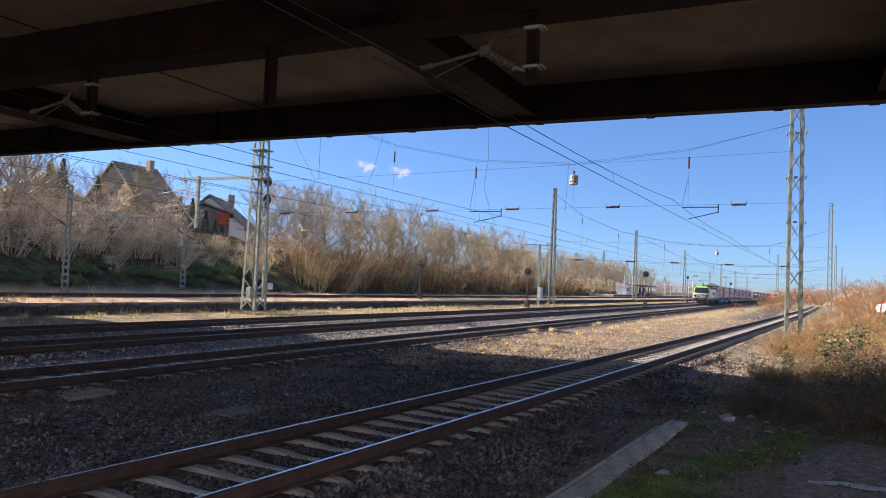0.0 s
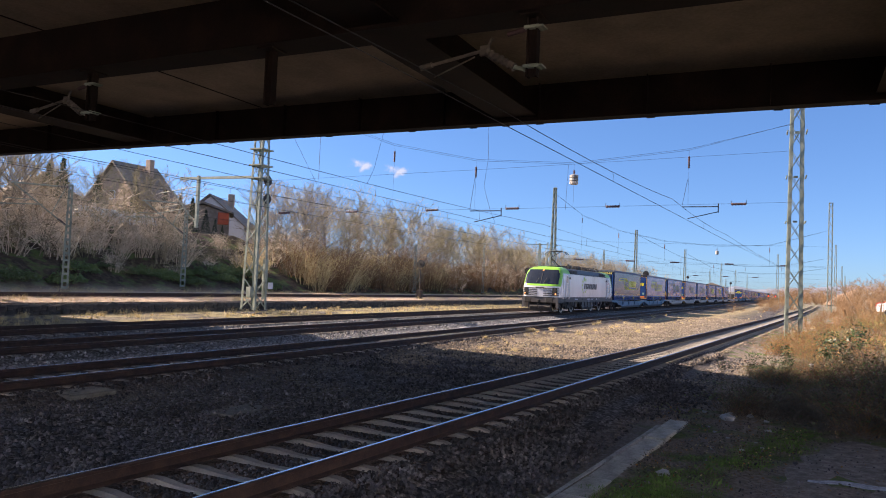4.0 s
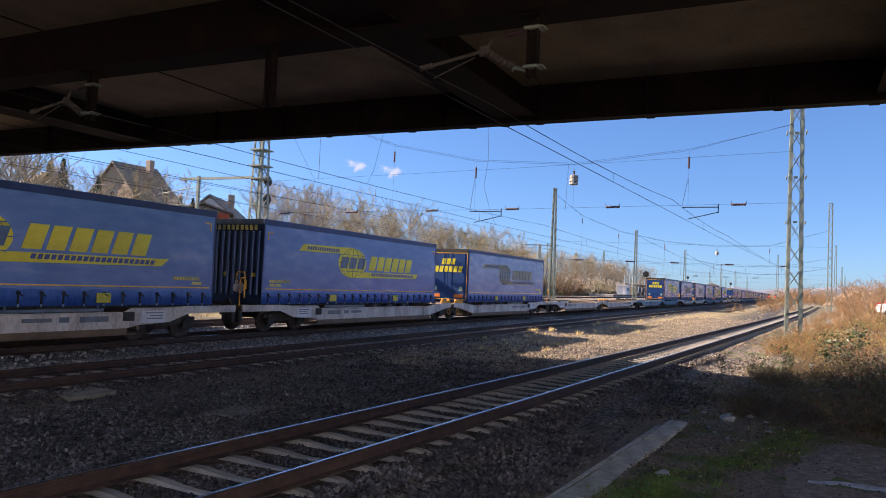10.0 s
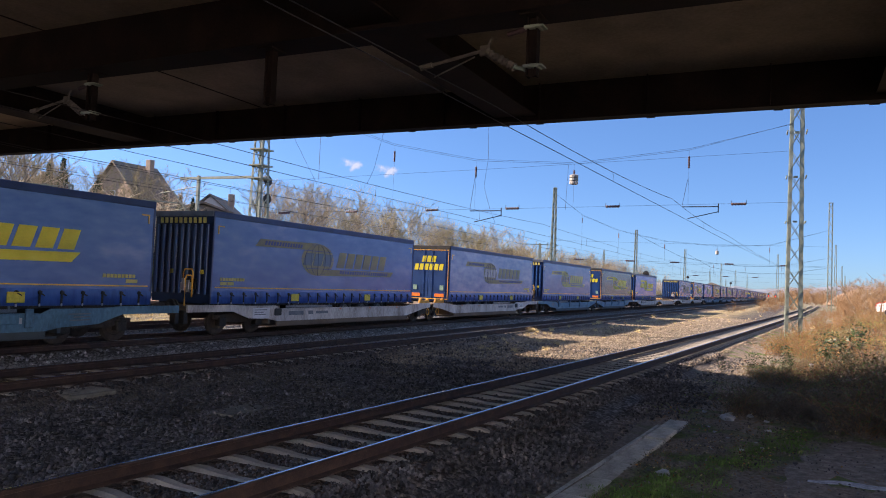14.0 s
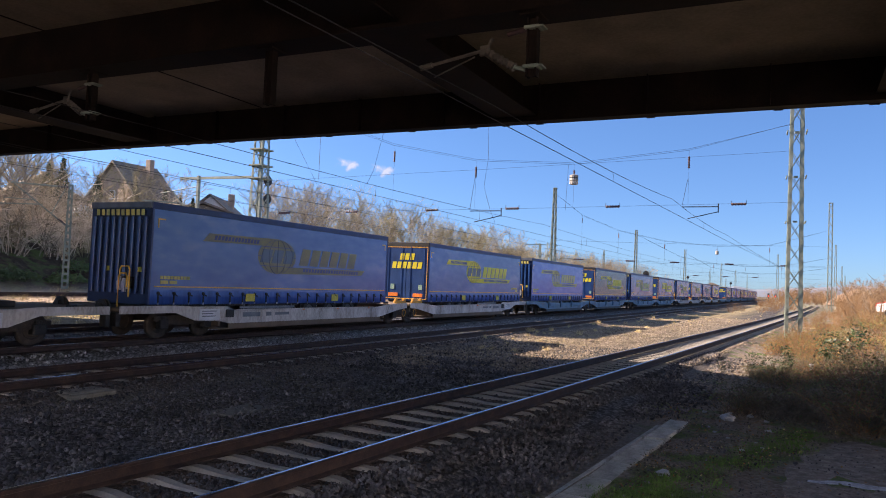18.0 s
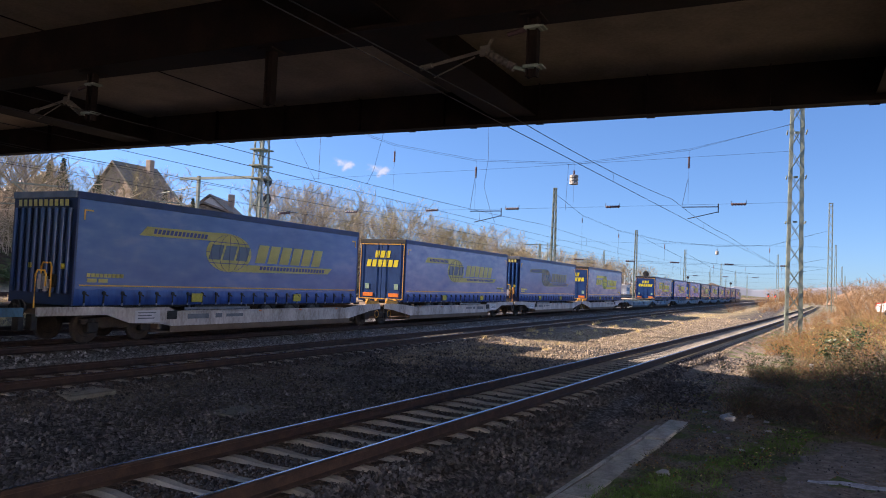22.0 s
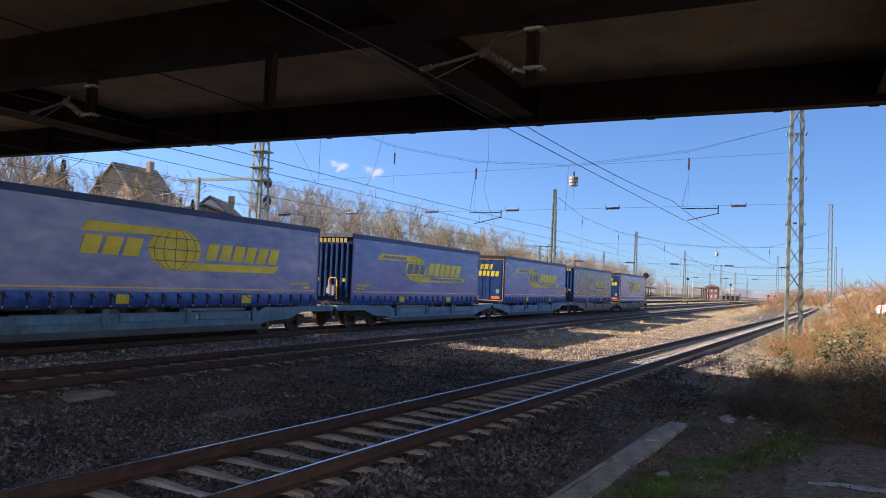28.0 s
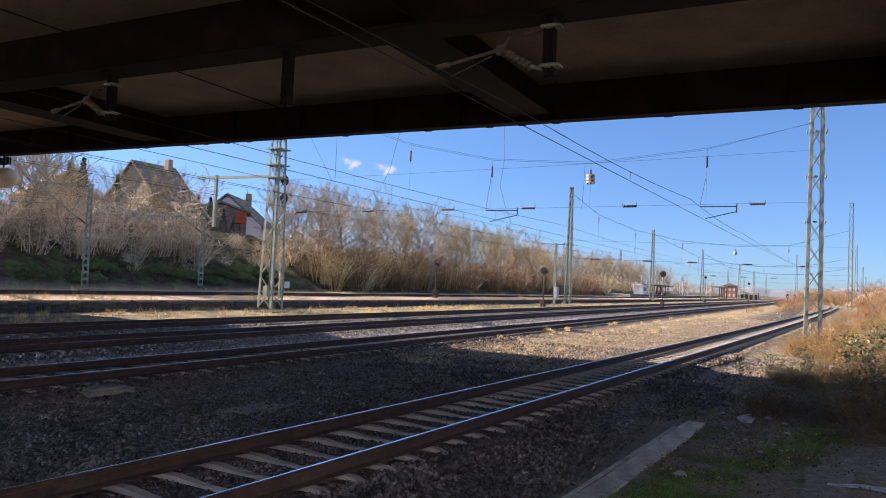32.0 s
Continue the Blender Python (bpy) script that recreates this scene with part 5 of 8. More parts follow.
        sh.bar(head + Vector((-0.28, -0.3, -0.05)), head + Vector((0.28, -0.3, -0.05)), 0.04).bar(head + Vector((-0.28, 0.3, -0.05)), head + Vector((0.28, 0.3, -0.05)), 0.04)
        part("contact_bow", sh, BLACKM, p, "curved contact bow")
        for dx in (-0.8, 0.8):
            for y in (-0.55, 0.55):
                part("foot", Shape().tube([(x + dx, y, 3.64), (x + dx, y, 3.70), (x + dx, y, 3.78)], [0.1, 0.06, 0.06], 8), CERAM, p)

    panto(4.6, True, "pantograph")
    panto(13.9, False, "folded_pantograph")
    return lo


TRAIN.append((make_loco(), HEAD0))


# ---------- lattice masts, spans and wires ----------
def lattice_mast(x, y, z, height, base, top, panel, label, turn=0.0, flat=False, leg=0.075, single=False, cross=False):
    """Four angle legs with laced bracing on a concrete footing."""
    height += z - ground_z(x, y)
    z = ground_z(x, y)
    m = thing("lattice_mast", pose(x, y, z, 0, 0, turn), label, "lattice mast", "catenary masts")
    rnd = random.Random(int(x * 7 + y))

    def corner(k, sx, sy):
        w = base + (top - base) * k
        return Vector((sx * (w * (0.16 if flat else 1.0)) / 2, sy * w / 2, 0.25 + k * (height - 0.25)))

    part("footing", Shape().box(-base / 2 - 0.12, base / 2 + 0.12, -base / 2 - 0.12, base / 2 + 0.12, -0.6, 0.05, 0.03), WALLM, m, "dark weathered concrete footing")
    for sx in (-1, 1):
        for sy in (-1, 1):
            a, b = corner(0, sx, sy), corner(1, sx, sy)
            t = 0.022
            angle = [(0, 0), (-sx * leg, 0), (-sx * leg, -sy * t), (-sx * t, -sy * t), (-sx * t, -sy * leg), (0, -sy * leg)]
            vs = [q + Vector((u, v, 0)) for q in (a, b) for u, v in angle]
            s = Shape().add(vs, [tuple(range(6)), tuple(range(6, 12))] + [(i, (i + 1) % 6, 6 + (i + 1) % 6, 6 + i) for i in range(6)])
            part("leg", s, GALV, m)
    n = max(3, int(height / panel))
    for side in range(4):
        s = Shape()
        for i in range(n):
            if single:
                s = Shape()
            k0, k1 = i / n, (i + 1) / n
            q = [((-1, -1), (1, -1)), ((1, -1), (1, 1)), ((1, 1), (-1, 1)), ((-1, 1), (-1, -1))][side]
            p0, p1 = (q[0], q[1]) if (i + side) % 2 else (q[1], q[0])
            if flat and side % 2 == 1:
                s.bar(corner(k0, *p0), corner(k0, *p1), 0.07, 0.15)
            else:
                s.bar(corner(k0, *p0), corner(k1, *p1), 0.034, 0.034)
                if not flat and (cross or (base > 0.8 and i % 2 == 0)):
                    s.bar(corner(k0, *p1), corner(k1, *p0), 0.03, 0.03)
            if single:
                part("brace", s, GALV, m)
        if not single:
            part("lacing", s, GALV, m)
    part("cap", Shape().box(-top / 2 - 0.03, top / 2 + 0.03, -top / 2 - 0.03, top / 2 + 0.03, height - 0.04, height + 0.03), GALV, m)
    return m


def ins(parent, a, b, r=0.075, n=7):
    """A string of brown insulator sheds from a to b."""
    a, b = Vector(a), Vector(b)
    pts, rs = [], []
    for i in range(2 * n + 1):
        pts.append(a + (b - a) * (i / (2 * n)))
        rs.append(r if i % 2 else r * 0.55)
    return part("insulator", Shape().tube(pts, rs, 8), CERAM, parent, "dark brown ribbed insulator")


tall = "tall weathered green steel lattice mast of the overhead line"
small = "short green-grey steel lattice mast beside the upper track"
mast_1 = lattice_mast(35.9, 30.4, -0.3, 16.5, 1.12, 0.44, 1.0, tall, single=True, leg=0.16)
mast_3 = lattice_mast(43.7, 0.3, -0.3, 15.5, 0.86, 0.62, 1.2, tall, 3, single=True, leg=0.17, cross=True)
mast_2 = lattice_mast(95.3, 30.0, -0.2, 15.7, 0.85, 0.42, 1.1, tall, leg=0.14, cross=True)
mast_4 = lattice_mast(166.4, 33.2, 0.3, 15.4, 0.9, 0.5, 1.2, tall, leg=0.16, cross=True)
mast_5 = lattice_mast(132.0, -4.2, 0.1, 17.3, 0.75, 0.6, 1.3, tall, leg=0.13, cross=True)
for x, y, z, h in ((258.4, -9.8, 0.2, 18.7), (290, 7.4, -0.3, 17.6), (276.5, 67.0, 0.3, 16.6), (232, 31.5, 0.2, 15.0), (330, 30, 0.2, 15), (420, 31, 0.2, 15), (380, -17, 0.2, 17), (420, 44, 0.3, 14), (500, 30, 0.3, 15), (500, -24, 0.3, 16), (610, 52, 0.3, 14)):
    lattice_mast(x, y, z, h, 1.0, 0.5, 1.8, "far steel lattice mast of the station's overhead line", leg=0.14)
mast_a = lattice_mast(31.3, 41.7, 0.5, 6.75, 0.40, 0.25, 0.45, small, 53, True, leg=0.10)
mast_b = lattice_mast(43.4, 44.0, 0.5, 6.45, 0.40, 0.25, 0.45, small, 46, True, leg=0.09)
for x, y, z, h in ((84.2, 45.0, 0.5, 6.3), (109.5, 46.0, 0.5, 8.2), (138.0, 44.6, 0.5, 10.2)):
    lattice_mast(x, y, z, h, 0.34, 0.24, 0.6, small, 40, True, leg=0.07)
# double post with a cross arm beside the second tall mast
t_post = thing("feeder_post", pose(93.6, 31.3, ground_z(93.6, 31.3)), "green steel double post with a cross arm and small cabinet", "post")
for dx in (-0.28, 0.28):
    part("post", Shape().bar((dx, 0, -0.3), (dx, 0, 8.2), 0.14, 0.14), GALV, t_post)
part("cross_arm", Shape().bar((-1.6, 1.6, 8.0), (2.2, -1.8, 8.1), 0.1, 0.1), GALV, t_post)
for z in (5.0, 6.5):
    part("tie", Shape().bar((-0.5, 0, z), (0.5, 0, z), 0.08, 0.1), GALV, t_post)
part("cabinet", Shape().box(-0.45, 0.35, -0.5, -0.12, 0.9, 2.4, 0.03), PALELET, t_post, "pale grey cabinet")


def cantilever(mast, side, z):
    """Bracket with tubes and insulators that holds a contact wire over the track."""
    for a, b, r in (((0, side * 0.2, z), (0, side * 3.3, z + 0.02), 0.04), ((0, side * 0.2, z - 2.4), (0, side * 3.1, z - 0.05), 0.035), ((0, side * 1.0, z - 1.75), (0, side * 0.3, z - 0.1), 0.025), ((0, side * 1.5, z - 1.2), (0, side * 4.4, z - 1.35), 0.03), ((0, side * 1.9, z - 0.95), (0, side * 3.6, z - 0.95), 0.022)):
        part("bracket_tube", Shape().tube([a, b], r * 1.4, 6), GALV, mast, "pale steel bracket tube")
    ins(mast, (0, side * 0.15, z), (0, side * 0.75, z), 0.07)
    ins(mast, (0, side * 0.15, z - 2.4), (0, side * 0.6, z - 2.05), 0.07)


cantilever(mast_a, 1, 6.6)
cantilever(mast_b, 1, 6.8)
# beam of the tall mast over the upper track, with its drop post
for a, b, w in (((-0.1, 0.5, 8.5), (-0.1, 6.6, 8.55), 0.16),):
    part("cross_arm", Shape().bar(a, b, 0.14, 0.16), GALV, mast_1, "pale steel cross arm")
part("drop_post", Shape().bar((-0.1, 5.0, 8.7), (-0.1, 5.0, 5.3), 0.18, 0.18), GALV, mast_1)
part("arm_tube", Shape().tube([(-0.1, 5.0, 8.0), (-0.1, 8.4, 7.6)], 0.03, 6).tube([(-0.1, 5.0, 5.5), (-0.1, 7.2, 7.7)], 0.035, 6).tube([(-0.1, 5.8, 6.6), (-0.1, 8.8, 6.2)], 0.025, 6).tube([(-0.1, 6.0, 6.9), (-0.1, 8.4, 6.6)], 0.02, 6), GALV, mast_1)
for z in (10.2, 9.2, 8.4):
    part("platform_ring", Shape().box(-0.55, 0.55, -0.5, 0.5, z - 0.04, z + 0.04), GALV, mast_1)
for z in (8.0, 6.85):
    part("tension_pulley", Shape().tube([(0.75, 0.05, z + 0.36), (0.75, -0.05, z + 0.36)], 0.33, 18).tube([(0.5, 0.02, z), (0.75, 0.02, z + 0.36)], 0.05, 6), BLACKM, mast_1, "dark round tensioning wheel")
part("tension_weight", Shape().cyl((0.95, 0, 0.9), (0.95, 0, 3.4), 0.16, 10).cyl((0.95, 0, 3.4), (0.95, 0, 7.0), 0.012, 5), GALV, mast_1, "grey stacked tension weight")
part("switch_box", Shape().box(-0.95, -0.6, -0.5, -0.15, 1.0, 1.65, 0.03), GALV, mast_1, "small grey switch box")
part("number_plate", Shape().box(0.3, 0.75, -0.82, -0.79, 1.55, 1.95), WHITEBAR, mast_1, "plain white plate")
for i in range(3):
    part("platform", Shape().box(-0.5, 0.5, -0.5, -0.44, 11.3 - 2.45 * i, 11.38 - 2.45 * i).box(-0.5, 0.5, 0.44, 0.5, 11.3 - 2.45 * i, 11.38 - 2.45 * i).box(0.3, 0.62, -0.1, 0.1, 11.38 - 2.45 * i, 11.46 - 2.45 * i), GALV, mast_3)


def cable(name, pts, r, parent=None):
    return part(name, Shape().tube(pts, r, 5), WIRE, parent)


def sagged(a, b, sag, n=10):
    a, b = Vector(a), Vector(b)
    return [a + (b - a) * (i / n) - Vector((0, 0, 4 * sag * (i / n) * (1 - i / n))) for i in range(n + 1)]


def headspan(a, b, nodes, upper, lower, r=0.0075):
    """Span across the tracks between two masts: a sagging pair of ropes, two straight cross wires, droppers and insulators."""
    hs = thing("headspan", None, "cross-span of thin dark ropes with insulators above the tracks", "overhead line", "cross-spans")
    a, b = Vector(a), Vector(b)

    def at(y, z):
        k = (y - a.y) / (b.y - a.y)
        return Vector((a.x + (b.x - a.x) * k, y, z))

    pts = [a] + [at(y, z) for y, z in nodes] + [b]
    cable("top_rope", pts, r, hs)
    cable("top_rope", [p + Vector((0.1, 0, 0.10 * (1 if 0 < i < len(pts) - 1 else 0))) for i, p in enumerate(pts)], r, hs)
    for z0, z1, nm in ((upper[0], upper[1], "upper_cross_wire"), (lower[0], lower[1], "lower_cross_wire")):
        cable(nm, [at(a.y, z0), at((a.y + b.y) / 2, (z0 + z1) / 2 - 0.05), at(b.y, z1)], r * 0.85, hs)

    def low_at(y):
        return lower[0] + (lower[1] - lower[0]) * (y - a.y) / (b.y - a.y) - 0.04

    for i, (y, z) in enumerate(nodes):
        p = at(y, z)
        cable("dropper", [p, Vector((p.x, p.y, low_at(y) + 0.05))], r * 0.7, hs)
        ins(hs, (p.x, p.y, z - 0.35), (p.x, p.y, z - 1.0), 0.07)
    return hs, at, low_at


N1 = [(5.64, 9.94), (11.73, 9.14), (17.3, 9.32), (22.24, 10.24), (27.0, 11.9)]
hs1, at1, low1 = headspan((43.2, 0.5, 11.38), (36.6, 30.1, 13.2), N1, (9.9, 8.02), (7.13, 6.0))
for y in (2.7, 9.2, 14.75, 19.45, 24.4, 28.75):
    p = at1(y, low1(y))
    d = at1(y + 0.75, low1(y + 0.75))
    ins(hs1, p, d, 0.085, 5)
    for e in (p, d):
        part("horn", Shape().tube([e, e + Vector((0, 0, 0.2))], 0.015, 5), WIRE, hs1)
for y, s in ((5.64, -1), (17.3, -1)):
    p = at1(y, low1(y))
    q = at1(y + s * 1.55, low1(y + s * 1.55))
    part("steady_tube", Shape().tube([p + Vector((0, 0.3, -0.1)), q + Vector((0, 0, -0.12))], 0.03, 6).tube([q + Vector((0, 0, 0.05)), q + Vector((0, 0, -0.45))], 0.03, 6).tube([q + Vector((0, 0, -0.4)), p + Vector((0, 0.0, -0.75))], 0.025, 6), WIRE, hs1, "thin dark steady arm")
    cable("slanted_dropper", [at1(y + 0.05, 8.3), p + Vector((0, 0.3, 0))], 0.012, hs1)
p = at1(11.73, 9.14)
for k in range(3):
    z = -0.62 - 0.185 * k
    part("hanging_weight", Shape().tube([p + Vector((0, 0, z)), p + Vector((0, 0, z - 0.02)), p + Vector((0, 0, z - 0.155)), p + Vector((0, 0, z - 0.175))], [0.2, 0.25, 0.25, 0.2], 14), CONC, hs1, "pale round weight in a hanging stack")
cable("second_dropper", [at1(12.05, 9.14), at1(12.15, 6.5)], 0.008, hs1)
hs2, at2, low2 = headspan((120.0, -3.6, 12.0), (95.5, 29.8, 14.6), [(4.0, 9.3), (10.6, 8.8), (17.0, 9.1), (22.5, 10.2), (26.8, 12.0)], (9.6, 8.4), (6.7, 6.0), 0.012)
hs3, at3, low3 = headspan((200.0, -6.5, 12.0), (166.6, 33.0, 14.6), [(4.0, 9.3), (11.6, 8.8), (18.0, 9.1), (24.5, 10.2)], (9.6, 8.4), (6.7, 6.0), 0.016)
hs4, at4, low4 = headspan((258.0, -9.6, 12.0), (232, 31.4, 14.2), [(4.0, 9.3), (11.6, 8.8), (18.0, 9.1), (24.5, 10.2)], (9.6, 8.4), (6.7, 6.0), 0.02)
p = at2(10.6, 8.8)
part("hanging_weight", Shape().tube([p + Vector((0, 0, -0.62)), p + Vector((0, 0, -0.68)), p + Vector((0, 0, -1.12)), p + Vector((0, 0, -1.16))], [0.12, 0.22, 0.22, 0.15], 14), CONC, hs2, "pale round hanging weight")
for hs, at, low, ys in ((hs2, at2, low2, (1.5, 8.5, 15.2, 20.5, 26.5)), (hs3, at3, low3, (2, 9, 15, 21))):
    for y in ys:
        ins(hs, at(y, low(y)), at(y + 1.1, low(y + 1.1)), 0.12, 5)


def line(name, ys, contact, carrier, sup, r=0.0085):
    """A contact wire with its carrier wire and droppers over one track; sup: places of the supports and the carrier's height there."""
    t = thing(name, None, "contact wire with carrier wire and droppers over a track", "overhead line", "contact lines")
    xs = [q for q, _ in sup]
    cable("contact_wire", [(x, ys(x), contact(x)) for x in range(int(xs[0]), int(xs[-1]) + 1, 10)], r, t)
    pts = []
    for (x0, z0), (x1, z1) in zip(sup, sup[1:]):
        seg = sagged((x0, ys(x0), z0), (x1, ys(x1), z1), carrier if x0 > 30 else 0.12, 8)
        pts += seg if not pts else seg[1:]
        n = max(2, int((x1 - x0) / 9))
        for i in range(1, n):
            k = i / n
            x = x0 + (x1 - x0) * k
            z = z0 + (z1 - z0) * k - 4 * (carrier if x0 > 30 else 0.12) * k * (1 - k)
            if x < 140:
                cable("dropper", [(x, ys(x), z), (x, ys(x), contact(x))], 0.006, t)
    cable("carrier_wire", pts, r, t)
    return t


line("near_line", near_y, lambda x: 5.18 - 0.006 * min(x, 40), 0.35, [(-20, 5.4), (12.5, 5.36), (28.0, 5.5), (41.5, 5.25), (110, 5.6), (190, 6.0), (270, 6.2)])
line("middle_line", lambda x: 13.25, lambda x: 4.92 + 0.002 * min(x, 100), 0.3, [(-20, 5.3), (12.5, 5.3), (40.0, 5.62), (107, 6.0), (180, 7.0), (245, 7.0), (330, 7.0), (420, 7)])
line("main_line", lambda x: 18.35, lambda x: 5.15, 0.3, [(-20, 5.7), (12.5, 5.65), (39.0, 5.8), (103, 6.1), (176, 7.0), (240, 7.0), (330, 7.0), (420, 7)])
line("far_line", lambda x: 23.05, lambda x: 5.3, 0.3, [(-20, 5.9), (12.5, 5.9), (38.0, 6.1), (100, 6.4), (171, 7.2), (236, 7.0), (330, 7.0), (420, 7)])
line("upper_line", lambda x: 37.1, lambda x: 5.9, 0.4, [(-20, 7.4), (36.0, 7.5), (95, 7.5), (166, 7.5), (236, 7.5), (330, 7.5)])
# loose jumpers that hang between the span and the lines
jump = thing("jumper_wires", None, "thin loose jumper wires hanging from the cross-span", "overhead line")
for pts in ([(39.6, 16.7, 11.5), (39.6, 16.6, 9.5), (39.56, 16.8, 7.8), (39.65, 16.4, 6.45), (39.7, 16.06, 5.65)],
            [(36.9, 28.74, 10.77), (37.27, 27.08, 7.84)], [(37.29, 26.99, 10.9), (37.29, 26.97, 8.2)],
            [(38.19, 22.98, 11.08), (38.07, 23.5, 8.75), (37.99, 23.89, 7.88)]):
    cable("jumper", pts, 0.009, jump)


# ---------- signals and small track equipment ----------
def signal(x, y, z, h, disc_r):
    s = thing("track_signal", pose(x, y, z), "dark track signal with round head on a thin post", "railway signal", "track signals")
    part("post", Shape().cyl((0, 0, 0), (0, 0, h), 0.06, 8), RUSTRED, s)
    part("base", Shape().box(-0.25, 0.25, -0.25, 0.25, -0.3, 0.75, 0.03), RUSTRED, s, "rusty brown relay box")
    hd = part("signal_head", Shape().prism([(disc_r * math.cos(k * 0.7854 + 0.39), h + disc_r * 0.6 + disc_r * math.sin(k * 0.7854 + 0.39)) for k in range(8)], "x", -0.08, 0.08), BLACKM, s, "black octagonal head")
    part("hood", Shape().cyl((-0.22, 0.1, h + disc_r * 0.6), (-0.08, 0.1, h + disc_r * 0.6), 0.13, 10), BLACKM, hd)
    return s


signal(66.7, 35.0, 0.45, 3.2, 0.42)
signal(82.1, 28.8, -0.3, 3.9, 0.45)
signal(111.5, 20.65, -0.2, 4.6, 0.45)
signal(215.0, 28.3, -0.3, 6.6, 0.4)
signal(260.0, 20.65, -0.3, 6.0, 0.4)
# retaining edge of the raised strip
wall = thing("retaining_wall", None, "low dark stone retaining wall along the raised strip", "retaining wall", kind="structure")
part("wall_body", Shape().box(-40, 400, WALL_Y - 0.22, WALL_Y + 0.12, -0.6, 0.14, 0), WALLM, wall)
rw = random.Random(5)
STONES = []
for k in range(5):
    s = Shape()
    w, hh = 0.28 + 0.09 * k, 0.2 + 0.03 * k
    s.box(-w / 2, w / 2, -0.09, 0.0, 0, hh, 0.035)
    me = s.mesh("wall_stone")
    me.materials.append(WALLM)
    STONES.append(me)
x = 8.0
while x < 62:
    k = rw.randrange(5)
    for r in range(2):
        part("wall_stone", STONES[(k + r) % 5], WALLM, wall, at=pose(x + rw.uniform(-0.05, 0.05), WALL_Y - 0.2 + rw.uniform(-0.03, 0.02), -0.38 + r * 0.24 + rw.uniform(-0.06, 0.05), rw.uniform(-14, 14), rw.uniform(-16, 16), rw.uniform(-14, 14)))
    x += 0.42


# ---------- bare trees, shrubs and brambles ----------
BARK = surf("grey_brown_bark", [(0.13, 0.11, 0.085), (0.22, 0.19, 0.15), (0.34, 0.30, 0.24)], 4, 0.9, bump=0.2, fine=25, vary=0.25)
SHRUBT = surf("pale_shrub_twigs", [(0.42, 0.335, 0.235), (0.60, 0.49, 0.36), (0.74, 0.62, 0.47)], 0.6, 0.9, bump=0, vary=0.3)
TWIG = surf("tan_twigs", [(0.215, 0.17, 0.11), (0.325, 0.262, 0.172), (0.43, 0.352, 0.24)], 0.6, 0.9, bump=0, vary=0.25)
TWIG_OLIVE = surf("olive_twigs", [(0.185, 0.157, 0.083), (0.27, 0.23, 0.123), (0.36, 0.305, 0.17)], 0.6, 0.9, bump=0, vary=0.25)
TWIG_RED = surf("reddish_stems", [(0.15, 0.083, 0.038), (0.225, 0.13, 0.062), (0.30, 0.185, 0.092)], 0.8, 0.9, bump=0, vary=0.25)
STRAW = surf("dry_straw", [(0.44, 0.33, 0.15), (0.60, 0.47, 0.23), (0.72, 0.58, 0.31)], 3, 0.9, bump=0, vary=0.2)
LEAF_G = surf("bramble_leaf_green", [(0.055, 0.09, 0.024), (0.095, 0.14, 0.04), (0.16, 0.19, 0.065)], 2, 0.55, bump=0, vary=0.3)
LEAF_R = surf("bramble_leaf_rust", [(0.14, 0.05, 0.014), (0.27, 0.115, 0.028), (0.36, 0.21, 0.045)], 2, 0.6, bump=0, vary=0.3)
CONIFER = surf("dark_conifer_needles", [(0.012, 0.025, 0.012), (0.025, 0.045, 0.02), (0.045, 0.07, 0.03)], 1.5, 0.7, bump=0, vary=0.2)
GRASS_G = surf("green_grass", [(0.055, 0.11, 0.018), (0.105, 0.185, 0.033), (0.17, 0.25, 0.06)], 3, 0.7, bump=0, vary=0.2)


def bend(a, d, length, rnd, n, droop):
    pts = [a.copy()]
    p, d = a.copy(), d.normalized()
    for i in range(n):
        d = (d + Vector((rnd.gauss(0, 0.13), rnd.gauss(0, 0.13), rnd.gauss(0, 0.08) + droop))).normalized()
        p = p + d * (length / n)
        pts.append(p.copy())
    return pts


